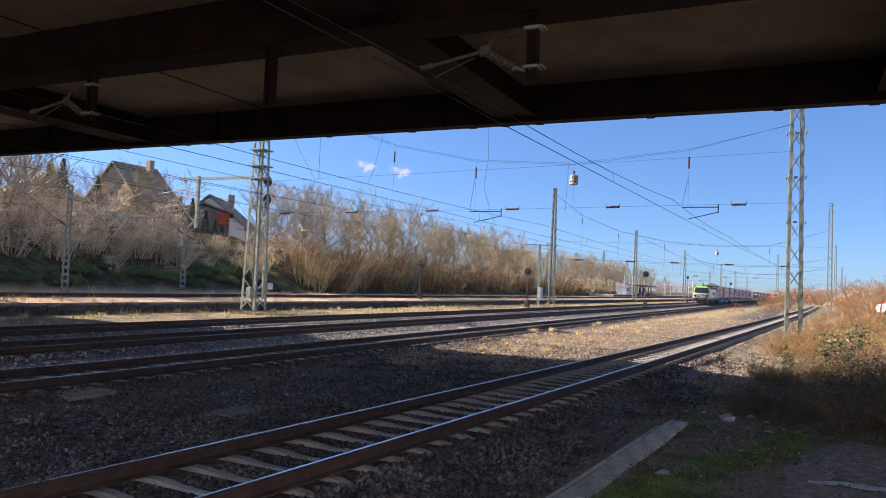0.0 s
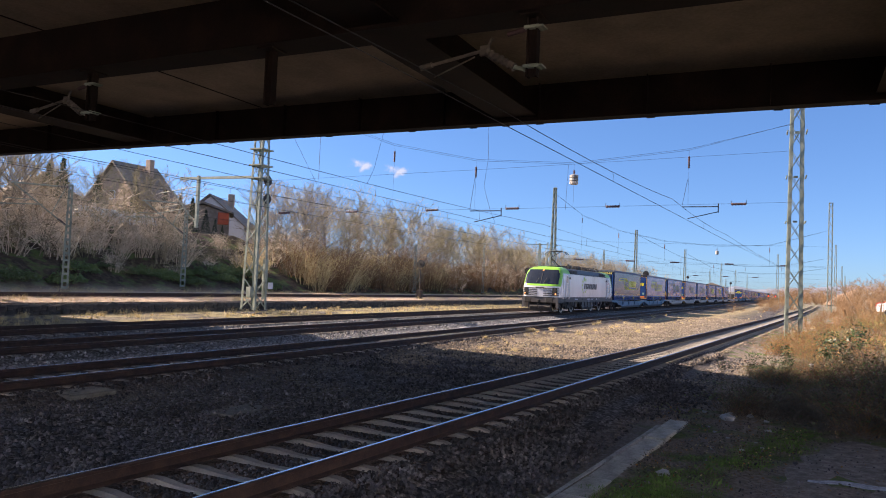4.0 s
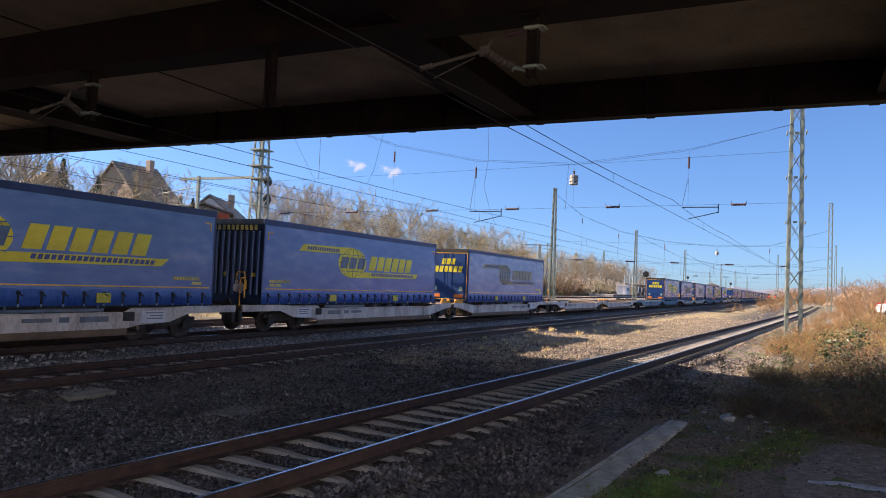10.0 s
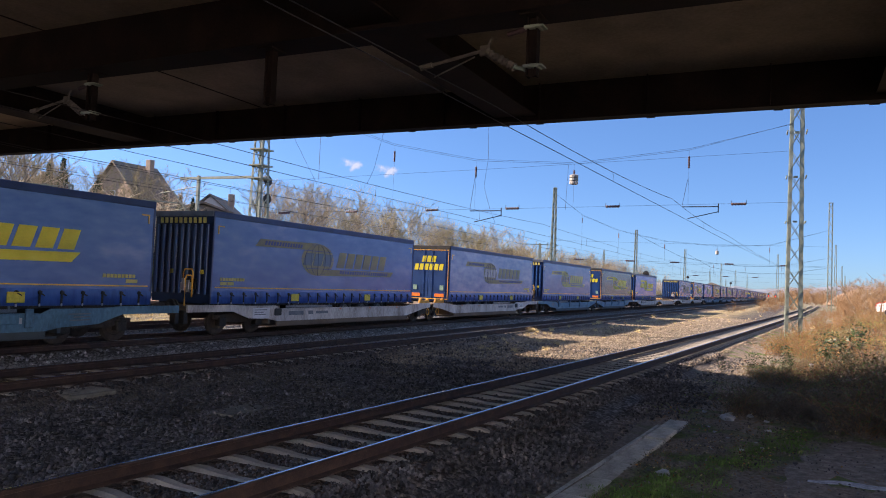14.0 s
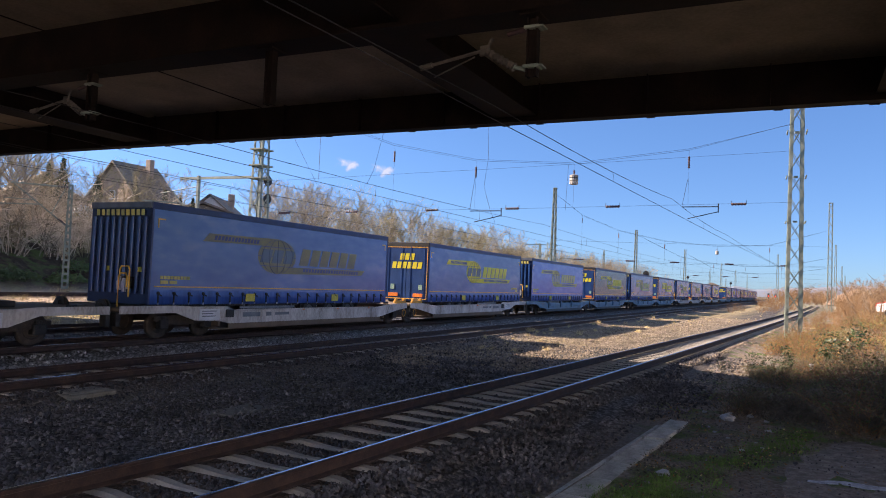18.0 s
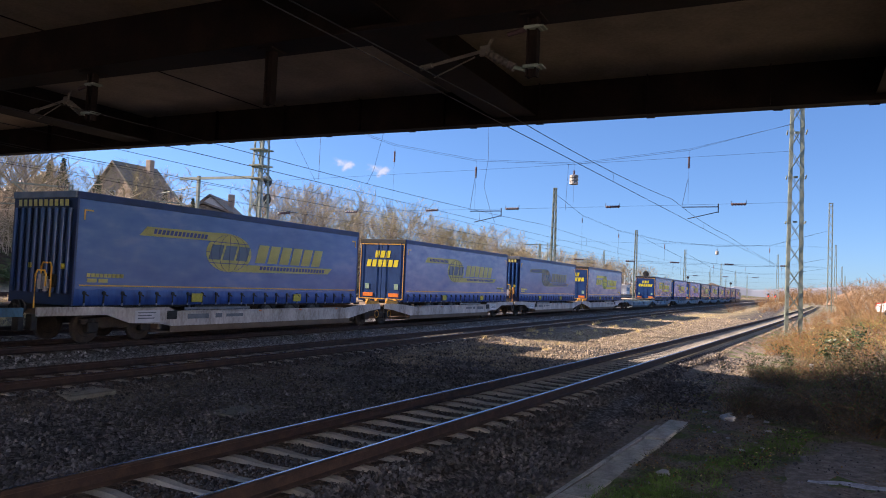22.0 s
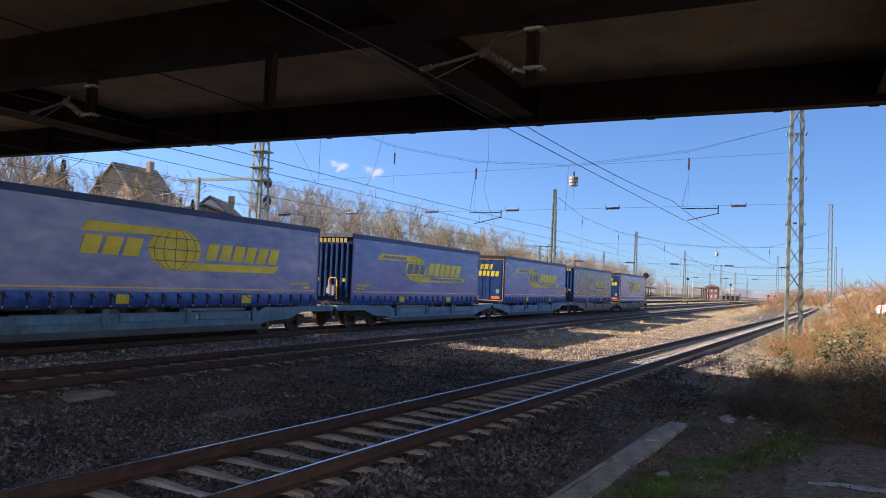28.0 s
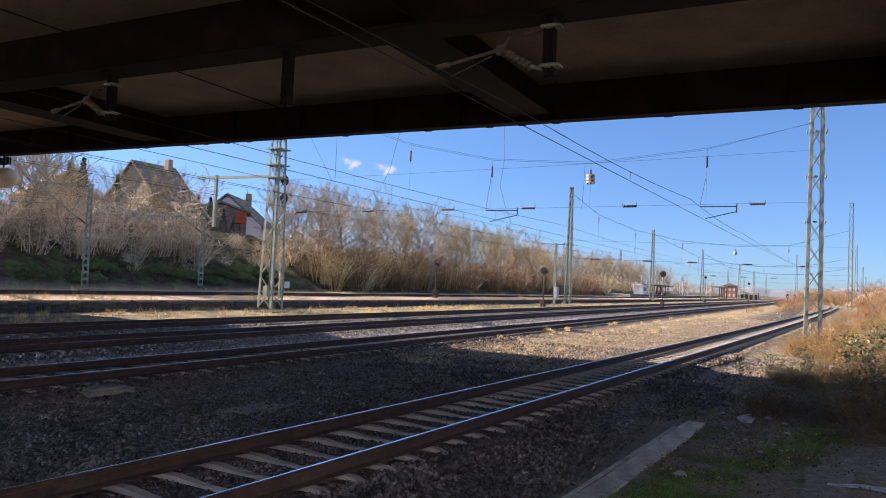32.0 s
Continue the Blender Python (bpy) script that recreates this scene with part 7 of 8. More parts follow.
def right_bank():
    rnd = random.Random(9)
    for i in range(270):
        x = 15.5 + 62 * (i / 270) ** 1.7 + rnd.uniform(-1, 1)
        off = 3.6 + rnd.random() * 7.5
        # shade partly by colour: dark kinds near the bridge, brighter ones past it
        bramble(x, near_y(x) - off, rnd.uniform(0.38, 0.62) if off < 6 else rnd.uniform(0.55, 0.95), rnd.choice((0, 1, 2, 3, 6, 7, 6, 7)) if x > 27.5 else rnd.choice((4, 5, 4, 5, 0)), rnd)
    for i in range(40):
        x = 33 + 12 * rnd.random()
        bramble(x, near_y(x) - 2.9 - rnd.random() * 2.2, rnd.uniform(0.45, 0.85), rnd.choice((0, 1, 3, 6, 7)), rnd)
    for i in range(50):
        x = 31 + 63 * (i / 50) ** 1.3 + rnd.uniform(-1, 1)
        plant("dry_grass_tuft", TUFTS[i % 3], x, near_y(x) - rnd.uniform(3.3, 11), rnd.uniform(0.6, 1.3), "tuft of dry straw grass beside the track", "grass", "dry grass tufts", rnd=rnd)
    for i in range(80):
        x = 60 + 240 * (i / 80) ** 1.4 + rnd.uniform(-3, 3)
        plant("dry_stem_clump", REEDS[0], x, near_y(x) - rnd.uniform(5.5, 17), rnd.uniform(0.45, 0.95), "clump of tall reddish dry stems at the bank's foot", "shrub", "reddish stems", rnd=rnd)
    for i in range(46):
        x = 110 + 190 * (i / 46) + rnd.uniform(-3, 3)
        lo, hi = near_y(x) + 2.6, 10.6
        plant("dry_stem_clump", REEDS[0], x, lo + (hi - lo) * rnd.random(), rnd.uniform(0.22, 0.45) * (1 if x < 150 else 1.5), "low reddish dry stems between the tracks", "shrub", "reddish stems", rnd=rnd)
    for i in range(30):
        x = 62 + i * 7.3 + rnd.uniform(-3, 3)
        k = rnd.randrange(6)
        y = min(-0.052 * x - 0.045 * x * rnd.random(), near_y(x) - 5)
        plant_tree(k, x, y, ground_z(x, y), rnd.uniform(0.26, 0.5) * (0.6 + x / 200), rnd.uniform(0, 6.28), "young bare tree on the scrubby bank", True)
    # dry growth on the open ground where the tracks draw together
    for i in range(45):
        x = 58 + 75 * rnd.random()
        plant("dry_grass_tuft", TUFTS[i % 3], x, near_y(x) + 2.4 + (8.2 - near_y(x)) * rnd.random(), rnd.uniform(0.25, 0.55), "tuft of dry straw grass beside the track", "grass", "dry grass tufts", rnd=rnd)
    for i in range(40):
        x = 52 + 85 * rnd.random()
        plant("dry_stem_clump", REEDS[0], x, near_y(x) - rnd.uniform(2.6, 5.2), rnd.uniform(0.16, 0.32), "low reddish dry stems between the tracks", "shrub", "reddish stems", rnd=rnd)
    # green-leaved brambles along the edge of the ballast
    for i in range(22):
        x = 22.0 + 5.0 * rnd.random()
        bramble(x, 2.2 - 0.45 * (x - 22) - 2.4 * rnd.random(), rnd.uniform(0.3, 0.5), rnd.choice((0, 2, 0, 1)), rnd)
    # slim upright shoots that still hold green leaves
    for i, (x, y, s) in enumerate(((25.5, -0.57, 0.95), (27.6, -1.1, 0.98), (24.9, 0.25, 0.7), (23.6, 1.3, 0.5), (23.9, 1.05, 0.45), (26.4, -0.95, 0.75), (27.9, -2.0, 0.9), (26.8, -1.6, 0.7), (24.2, 0.7, 0.4), (22.6, 2.0, 0.42), (25.9, 0.2, 0.55))):
        t = tagged(new("bramble_shoot", SAPLINGS[i % 3][0]), "slim upright shoot with a few green leaves", "shrub", "upright shoots")
        t.matrix_basis = Matrix.LocRotScale((x, y, ground_z(x, y)), Euler((0, 0, rnd.uniform(0, 6.28))), (s, s, s))
        part("foliage", SAPLINGS[i % 3][1], LEAF_DG, t)
    # upright dead stems among the nearest brambles
    for i in range(8):
        x = 25.5 + 9 * rnd.random()
        plant("dead_stalk_clump", REEDS[0], x, near_y(x) - rnd.uniform(4.2, 7.5), rnd.uniform(0.16, 0.28), "clump of upright dead brown stalks among brambles", "shrub", "dead stalks", rnd=rnd)
    # low tufts on the gravel between the tracks and on the strip before the wall
    for i in range(60):
        x = 25 + 60 * rnd.random() ** 1.4
        plant("dry_grass_tuft", TUFTS[i % 3], x, rnd.choice((11.6, 10.6, 9.0, 11.9)) + rnd.uniform(-0.6, 0.4), rnd.uniform(0.3, 0.8), "tuft of dry straw grass beside the track", "grass", "dry grass tufts", rnd=rnd)
    for i in range(120):
        x = 16 + 60 * rnd.random()
        plant("dry_grass_tuft", TUFTS[i % 3], x, rnd.uniform(26.2, 33.1), rnd.uniform(0.4, 0.8), "tuft of dry straw grass beside the track", "grass", "dry grass tufts", rnd=rnd)
    for i in range(130):
        x = 7.5 + 7.5 * rnd.random()
        y = 2.12 - 0.305 * (x - 7.6) + rnd.gauss(0, 0.16) - (0.0 if i % 4 else rnd.random() * 0.5)
        plant("green_grass_tuft", GTUFTS[i % 3], x, y, rnd.uniform(0.5, 1.05), "low tuft of green grass on dark earth", "grass", "green grass tufts", rnd=rnd)


right_bank()


def fallen_leaves():
    """Fallen leaves and scraps strewn over the dark earth."""
    rnd = random.Random(44)
    for name, mat, n, size in (("fallen_leaves", LEAF_D, 2600, 0.024), ("rusty_fallen_leaves", LEAF_R, 260, 0.02), ("straw_scraps", STRAW, 300, 0.02)):
        pts = []
        while len(pts) < n:
            x = 9.5 + 13.5 * rnd.random()
            y = 2.15 - 0.06 * (x - 8.5) - (0.6 + 0.32 * (x - 8.5)) * rnd.random()
            if noise.noise(Vector((x * 1.3, y * 1.3, 3.0))) > -0.25 + 0.3 * rnd.random():
                pts.append(Vector((x, y, ground_z(x, y) + 0.035)))
        ob = part(name, leaf_cloud(Shape(), n, pts, size, 0.012), mat, None, recalc=False)
        tagged(ob, "fallen leaves and scraps strewn over dark earth", "leaf litter", kind="stuff")


fallen_leaves()

# ---------- cable trough, slabs, litter ----------
TROUGHC = surf("worn_trough_concrete", [(0.20, 0.195, 0.17), (0.36, 0.35, 0.305), (0.50, 0.485, 0.43)], 3, 0.95, bump=0.4, fine=35, vary=0.2)
trough = thing("cable_trough", None, "row of worn concrete cable trough covers beside the ballast", "cable trough", kind="structure")
rt = random.Random(21)
for i in range(12):
    x = 2.9 + i * 1.0
    part("cover_slab", shared("cover_slab", lambda: Shape().box(-0.485, 0.485, -0.17, 0.17, -0.1, 0.035, 0.015), TROUGHC), TROUGHC, trough, at=pose(x, 2.30 - 0.052 * (x - 8.35), -0.365 + rt.uniform(-0.012, 0.012), rt.uniform(-1.5, 1.5), rt.uniform(-0.8, 0.8), -3.0 + rt.uniform(-0.6, 0.6)))
part("trough_wall", Shape().bar((2.4, 2.825, -0.40), (13.7, 2.238, -0.40), 0.055, 0.14), TROUGHC, trough)
PAVE = surf("worn_asphalt", [(0.10, 0.082, 0.066), (0.20, 0.166, 0.135), (0.33, 0.28, 0.23)], 6.0, 0.92, bump=0.9, fine=26)
def ragged(outline, step, amount, seed):
    """The outline with extra points, worn in and out."""
    out = []
    for (x0, y0), (x1, y1) in zip(outline, outline[1:] + outline[:1]):
        n = max(1, int(math.hypot(x1 - x0, y1 - y0) / step))
        for i in range(n):
            x, y = x0 + (x1 - x0) * i / n, y0 + (y1 - y0) * i / n
            out.append((x + amount * noise.noise(Vector((x * 2.1, y * 2.1, seed))), y + amount * noise.noise(Vector((x * 2.1, y * 2.1, seed + 9)))))
    return out


path = part("path", Shape().prism(ragged([(3.0, 0.35), (8.2, 0.3), (9.6, 0.12), (11.6, 0.08), (12.6, -0.1), (13.5, -0.4), (14.6, -0.9), (15.5, -1.15), (17.2, -2.6), (18.5, -5.0), (19.0, -13.0), (-8, -13.0), (-8, 0.35)], 0.12, 0.16, 1.0), "z", -0.44, -0.352), PAVE)
tagged(path, "worn footpath of grey-brown trodden grit below the bridge", "footpath", kind="structure")
WHITEP = surf("scuffed_white_paint", [(0.20, 0.21, 0.24), (0.42, 0.44, 0.48), (0.62, 0.64, 0.68)], 9, 0.8, bump=0.1)
for x, y, l, a in ((11.05, -0.78, 1.3, -84), (13.6, -3.2, 1.3, -75)):
    mk = part("painted_stripe", Shape().prism(ragged([(-l / 2, -0.06), (-l / 4, -0.12), (l / 3, -0.1), (l / 2, -0.05), (l / 2, 0.06), (0.1, 0.1), (-l / 3, 0.09), (-l / 2, 0.03)], 0.05, 0.14, x), "z", -0.351, -0.346), WHITEP)
    mk.matrix_basis = pose(x, y, 0, 0, 0, a)
    tagged(mk, "scuffed white painted patch on the path", "road marking", kind="structure")
LITTER = surf("white_plastic_litter", [(0.26, 0.26, 0.26), (0.42, 0.42, 0.42)], 5, 0.6, bump=0.2)


def crumple(seed, r):
    rnd = random.Random(seed)
    bm = bmesh.new()
    bmesh.ops.create_icosphere(bm, subdivisions=2, radius=r)
    for v in bm.verts:
        v.co = v.co * (0.7 + 0.6 * noise.noise(v.co * (4 / r) * 0.5 + Vector((seed, 0, 0)))) * rnd.uniform(0.8, 1.15)
        v.co.z *= 0.45
    me = bpy.data.meshes.new("crumpled_bag")
    bm.to_mesh(me)
    bm.free()
    me.materials.append(LITTER)
    return me


for i, (x, y, r) in enumerate(((15.2, 1.2, 0.2), (15.76, 0.84, 0.11), (10.07, 1.56, 0.13), (15.8, 1.69, 0.07), (12.4, 1.21, 0.06), (12.5, 0.77, 0.07), (17.6, -0.9, 0.10), (12.9, 0.5, 0.05), (13.8, 1.3, 0.05), (19.5, -2.6, 0.12), (16.0, 1.2, 0.06), (15.4, 0.53, 0.07), (14.4, 0.46, 0.08), (14.2, 1.45, 0.05), (12.6, -0.1, 0.05), (18.5, -0.08, 0.08), (13.3, 0.61, 0.04), (13.3, 1.48, 0.04), (13.4, 1.05, 0.05))):
    ob = new("litter_bag", crumple(i, r))
    ob.matrix_basis = pose(x, y, ground_z(x, y) + r * 0.25, 0, 0, i * 50)
    tagged(ob, "crumpled pale plastic litter on dark earth", "litter", "pieces of litter")
post = thing("marker_post", pose(25.0, -0.35, ground_z(24.2, -0.55)), "short white marker post among brambles", "marker post")
part("post", Shape().box(-0.05, 0.05, -0.05, 0.05, -0.2, 0.32, 0.01), CONC, post)
part("cap", Shape().box(-0.055, 0.055, -0.055, 0.055, 0.32, 0.36, 0.01), WHITEBAR, post)
WORNC = surf("mossy_worn_concrete", [(0.13, 0.12, 0.095), (0.21, 0.195, 0.16), (0.28, 0.26, 0.22)], 3, 0.95, bump=0.4, fine=30, vary=0.15)
for x, y, r in ((9.45, 11.9, 0.42), (10.2, 8.8, 0.55)):
    pl = thing("concrete_cover", pose(x, y, ground_z(x, y) - 0.015), "flat weathered concrete cover in the gravel", "concrete slab", "concrete covers")
    part("slab", Shape().box(-r, r, -r * 0.55, r * 0.55, -0.15, 0.035, 0.02), WORNC, pl)
    part("rim", Shape().box(-r - 0.08, r + 0.08, -r * 0.55 - 0.08, r * 0.55 + 0.08, -0.15, 0.012, 0.02), WORNC, pl)

# ---------- loose stones of the ballast, nearest stretch ----------
def stone_field():
    rnd = random.Random(77)
    base = []
    for k in range(6):
        bm = bmesh.new()
        bmesh.ops.create_icosphere(bm, subdivisions=1, radius=1.0)
        rs = random.Random(k)
        for v in bm.verts:
            v.co = Vector((v.co.x * rs.uniform(0.55, 1.4), v.co.y * rs.uniform(0.5, 1.2), v.co.z * rs.uniform(0.4, 1.0)))
        bm.verts.index_update()
        base.append(([v.co.copy() for v in bm.verts], [tuple(v.index for v in f.verts) for f in bm.faces]))
        bm.free()
    s = Shape()
    n = 0
    while n < 44000:
        x = 3.0 + 27 * rnd.random() ** 1.7
        y = 1.9 + 11.6 * rnd.random() if n % 3 else near_y(x) + rnd.uniform(-2.6, 2.2)
        d = y - near_y(x)
        if d < -3.0 or (y < 2.6 and x < 14.3):
            continue
        if abs(abs(d) - 0.75) < 0.09 or (abs(d) < 1.05 and ((x + 2.925 - 0.33) % 0.6 < 0.10 or (x + 2.925 - 0.33) % 0.6 > 0.50)):
            continue
        dens = 1.0 if abs(d) < 3.2 else 0.55
        if rnd.random() > dens:
            continue
        vs, fs = base[rnd.randrange(6)]
        r = rnd.uniform(0.016, 0.042) if abs(d) > 1.0 else rnd.uniform(0.014, 0.03)
        m = Euler((rnd.uniform(0, 6), rnd.uniform(0, 6), rnd.uniform(0, 6))).to_matrix() * r
        o = Vector((x, y, ground_z(x, y) + r * 0.45))
        s.add([o + m @ q for q in vs], fs)
        n += 1
    # grit and pebbles on the path and the bare earth beside it
    for i in range(2600):
        x, y = 7.0 + 12 * rnd.random(), 2.0 - 7.0 * rnd.random() ** 1.3
        vs, fs = base[rnd.randrange(6)]
        r = rnd.uniform(0.005, 0.02) * (2.2 if i % 40 == 0 else 1.0)
        m = Euler((rnd.uniform(0, 6), rnd.uniform(0, 6), rnd.uniform(0, 6))).to_matrix() * r
        o = Vector((x, y, max(ground_z(x, y), -0.352) + r * 0.3))
        s.add([o + m @ q for q in vs], fs)
    # coarser ones on the open gravel further out, in sunlit tan past the bridge's shadow
    octa = [Vector(q) for q in ((1, 0, 0), (-1, 0, 0), (0, 1, 0), (0, -1, 0), (0, 0, 1), (0, 0, -1))]
    of = [(0, 2, 4), (2, 1, 4), (1, 3, 4), (3, 0, 4), (2, 0, 5), (1, 2, 5), (3, 1, 5), (0, 3, 5)]
    tan, grey = Shape(), Shape()
    for i in range(26000):
        x = 17 + 62 * rnd.random() ** 1.5
        y = near_y(x) + rnd.choice((-1, 1, 1)) * (1.35 + 6.5 * rnd.random() ** 1.2)
        if y > 11.9 or near_y(x) - y > 3.2:
            continue
        r = rnd.uniform(0.02, 0.05)
        m = Euler((rnd.uniform(0, 6), rnd.uniform(0, 6), rnd.uniform(0, 6))).to_matrix() * r
        o = Vector((x, y, ground_z(x, y) + r * 0.4))
        (tan if x > 20 + 3 * noise.noise(Vector((x * 0.5, y * 0.5, 2.0))) else s).add([o + m @ q for q in octa], of)
    for i in range(15000):
        x = 9 + 46 * rnd.random()
        y = rnd.choice((15.7, 15.9, 20.6)) + rnd.gauss(0, 0.75)
        r = rnd.uniform(0.025, 0.055)
        m = Euler((rnd.uniform(0, 6), rnd.uniform(0, 6), rnd.uniform(0, 6))).to_matrix() * r
        o = Vector((x, y, ground_z(x, y) + r * 0.4))
        grey.add([o + m @ q for q in octa], of)
    return s, tan, grey


dark_stones, sunlit_stones, grey_stones = stone_field()
tagged(part("ballast_stones", dark_stones, STONE, recalc=False), "loose dark grey ballast stones beside the rails", "ballast", kind="stuff")
tagged(part("gravel_stones", sunlit_stones, STONE_SUN, recalc=False), "loose gravel between tracks, its tan partly painted sunlight", "gravel", kind="stuff")
tagged(part("fresh_ballast", grey_stones, STONE_GREY, recalc=False), "fresh pale grey ballast between the main tracks", "ballast", kind="stuff")


def floor_litter():
    rnd = random.Random(55)
    s, t = Shape(), Shape()
    for i in range(5200):
        x = 5.5 + 19 * rnd.random() ** 0.8
        y = near_y(x) - 2.6 - 8.5 * rnd.random() ** 1.2
        if y > 2.0 and x < 14:
            continue
        z = ground_z(x, y) + 0.012
        if x < 15 and y < 0.1:
            if rnd.random() < 0.85:
                continue
            z = -0.335
        a, k = rnd.uniform(0, 6.28), rnd.uniform(0.012, 0.035)
        u = Vector((math.cos(a), math.sin(a), rnd.gauss(0, 0.3))) * k
        v = Vector((-math.sin(a), math.cos(a), rnd.gauss(0, 0.3))) * k * 0.6
        c = Vector((x, y, z + rnd.uniform(0, 0.02)))
        s.add([c - u, c + v, c + u, c - v], [(0, 1, 2, 3)])
    for i in range(900):
        x = 7 + 17 * rnd.random()
        y = near_y(x) - 2.9 - 6.5 * rnd.random()
        if (y > 2.0 and x < 14) or (x < 14.5 and y < 0.3):
            continue
        a, k = rnd.uniform(0, 6.28), rnd.uniform(0.05, 0.2)
        c = Vector((x, y, ground_z(x, y) + 0.01))
        t.tube([c, c + Vector((math.cos(a) * k, math.sin(a) * k, rnd.uniform(0, 0.5) * k))], [0.005, 0.003], 3, False)
    return s, t


leaves, twigs = floor_litter()
tagged(part("fallen_leaves", leaves, LEAF_R, recalc=False), "scattered fallen leaves on dark earth", "leaf litter", kind="stuff")
tagged(part("fallen_twigs", twigs, STEM_D, recalc=False), "thin fallen twigs scattered on dark earth", "twigs", kind="stuff")


# ---------- dry grass on the raised strip ----------
def strip_grass():
    rnd = random.Random(91)
    s = Shape()
    for i in range(1500):
        x = 17 + 95 * rnd.random() ** 1.3
        y = rnd.choice((rnd.uniform(33.7, 35.4), rnd.uniform(39.2, 43.5), rnd.uniform(26.0, 33.2), rnd.uniform(26.0, 33.2)))
        if noise.noise(Vector((x * 0.15, y * 0.3, 4.0))) < -0.1:
            continue
        t = grass_tuft(i, 14, rnd.uniform(0.22, 0.5), 0.3)
        o = Vector((x, y, ground_z(x, y)))
        s.add([Vector(q) + o for q in t.v], t.f)
    return s


tagged(part("strip_grass", strip_grass(), STRAW, recalc=False), "dry straw grass on the raised strip", "grass", kind="stuff")


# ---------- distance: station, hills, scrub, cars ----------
# the haze of distance is mixed into the hills' blue-grey
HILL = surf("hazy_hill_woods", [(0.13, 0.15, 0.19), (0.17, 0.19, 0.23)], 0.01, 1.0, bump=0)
hills = Shape()
rows = []
for i in range(60):
    x = 1500 - 6 * i
    y = -500 + 1900 * i / 59
    z = 22 + 20 * noise.noise(Vector((i * 0.13, 2.0, 0))) + 9 * noise.noise(Vector((i * 0.5, 5.0, 0)))
    rows.append([(x, y, -5), (x + 60, y, z * 0.75), (x + 150, y, z)])
hills.strip(rows)
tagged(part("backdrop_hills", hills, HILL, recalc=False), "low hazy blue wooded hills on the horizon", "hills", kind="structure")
PALE = surf("pale_grey_pole", [(0.45, 0.45, 0.44), (0.6, 0.6, 0.58)], 2, 0.7, bump=0)
rp = random.Random(31)
for i in range(16):
    x, y = 190 + rp.random() * 120, 38 + rp.random() * 26
    q = thing("light_pole", pose(x, y, ground_z(x, 40)), "slim pale lamp post on the far platform", "lamp post", "far lamp posts")
    hgt = rp.uniform(4.5, 7.0)
    part("post", Shape().cyl((0, 0, -0.3), (0, 0, hgt), 0.10, 6, 0.07), PALE, q)
    part("lamp_head", Shape().box(-0.1, 0.5, -0.12, 0.12, hgt, hgt + 0.12, 0.03), PALE, q)
pf = thing("station_platform", pose(230, 44, 0.3), "long low station platform with dark edge", "platform")
part("slab", Shape().box(-50, 120, -3, 3, 0, 0.75, 0.05), CONC, pf)
part("edge", Shape().box(-50, 120, -3.15, -3, 0.55, 0.8, 0.02), BLACKM, pf)
sh = thing("platform_shelter", pose(236, 45, 1.05), "dark platform shelter with flat canopy and glass walls", "shelter")
part("canopy", Shape().prism([(-13, 2.9), (13, 2.6), (13, 2.9), (-13, 3.2)], "y", -2.4, 2.4), ROOFT, sh)
for i in range(6):
    part("column", Shape().box(-11.5 + i * 4.6 - 0.1, -11.5 + i * 4.6 + 0.1, -1.0, -0.8, 0, 2.8), BLACKM, sh)
for i in range(3):
    part("glass_wall", Shape().box(-9 + i * 6.5, -5.5 + i * 6.5, 0.2, 0.26, 0.2, 2.4), GLASS, sh)
kb = thing("kiosk", pose(212, 45.5, 1.05), "small white and blue kiosk on the platform", "kiosk")
part("wall", Shape().box(-2.2, 2.2, -1.4, 1.4, 0, 2.5, 0.1), RENDERW, kb)
part("window_band", Shape().box(-2.21, 1.6, -1.42, -1.38, 1.0, 2.0, 0.02), PAINTS["teal"], kb)
part("roof", Shape().box(-2.5, 2.5, -1.7, 1.7, 2.5, 2.75, 0.05), RENDERW, kb)
cn = thing("platform_canopy", pose(300, 33.0, 0.3), "dark flat platform canopy on steel columns", "canopy")
part("roof", Shape().box(-14, 14, -2.6, 2.6, 4.3, 4.75, 0.05), ROOFT, cn)
for i in range(5):
    part("column", Shape().box(-12 + i * 6 - 0.15, -12 + i * 6 + 0.15, -0.15, 0.15, 0, 4.3), BLACKM, cn)
bk = thing("station_building", pose(385, 39.0, 0.2), "small red brick station building with pale windows", "building")
part("wall", Shape().box(-3, 3, -3.0, 3.0, 0, 6.4, 0.05), surf("red_brick_wall", [(0.22, 0.12, 0.09), (0.31, 0.17, 0.13)], 0.8, 0.9, bump=0.05), bk)
part("roof", Shape().prism([(-3.4, 6.3), (3.4, 6.3), (0, 7.6)], "x", -3.3, 3.3), ROOFT, bk)
for i in range(3):
    for f in (1.0, 3.9):
        part("window", shared("station_window", lambda: Shape().box(-3.08, -2.95, -0.4, 0.4, 0, 1.4), PALE), PALE, bk, at=pose(0, -1.9 + i * 1.9, f))
wb = thing("depot_building", pose(425, 33.5, 0.0), "low white depot building with dark openings", "building")
part("wall", Shape().box(-4, 4, -4.6, 4.6, 0, 3.8, 0.05), CONC, wb)
for i in range(4):
    part("gate", Shape().box(-4.08, -3.95, -4.1 + i * 2.2, -2.6 + i * 2.2, 0, 2.6), BLACKM, wb)
RED_GLOW = glow("red_signal_light", (1.0, 0.05, 0.02), 0.9)
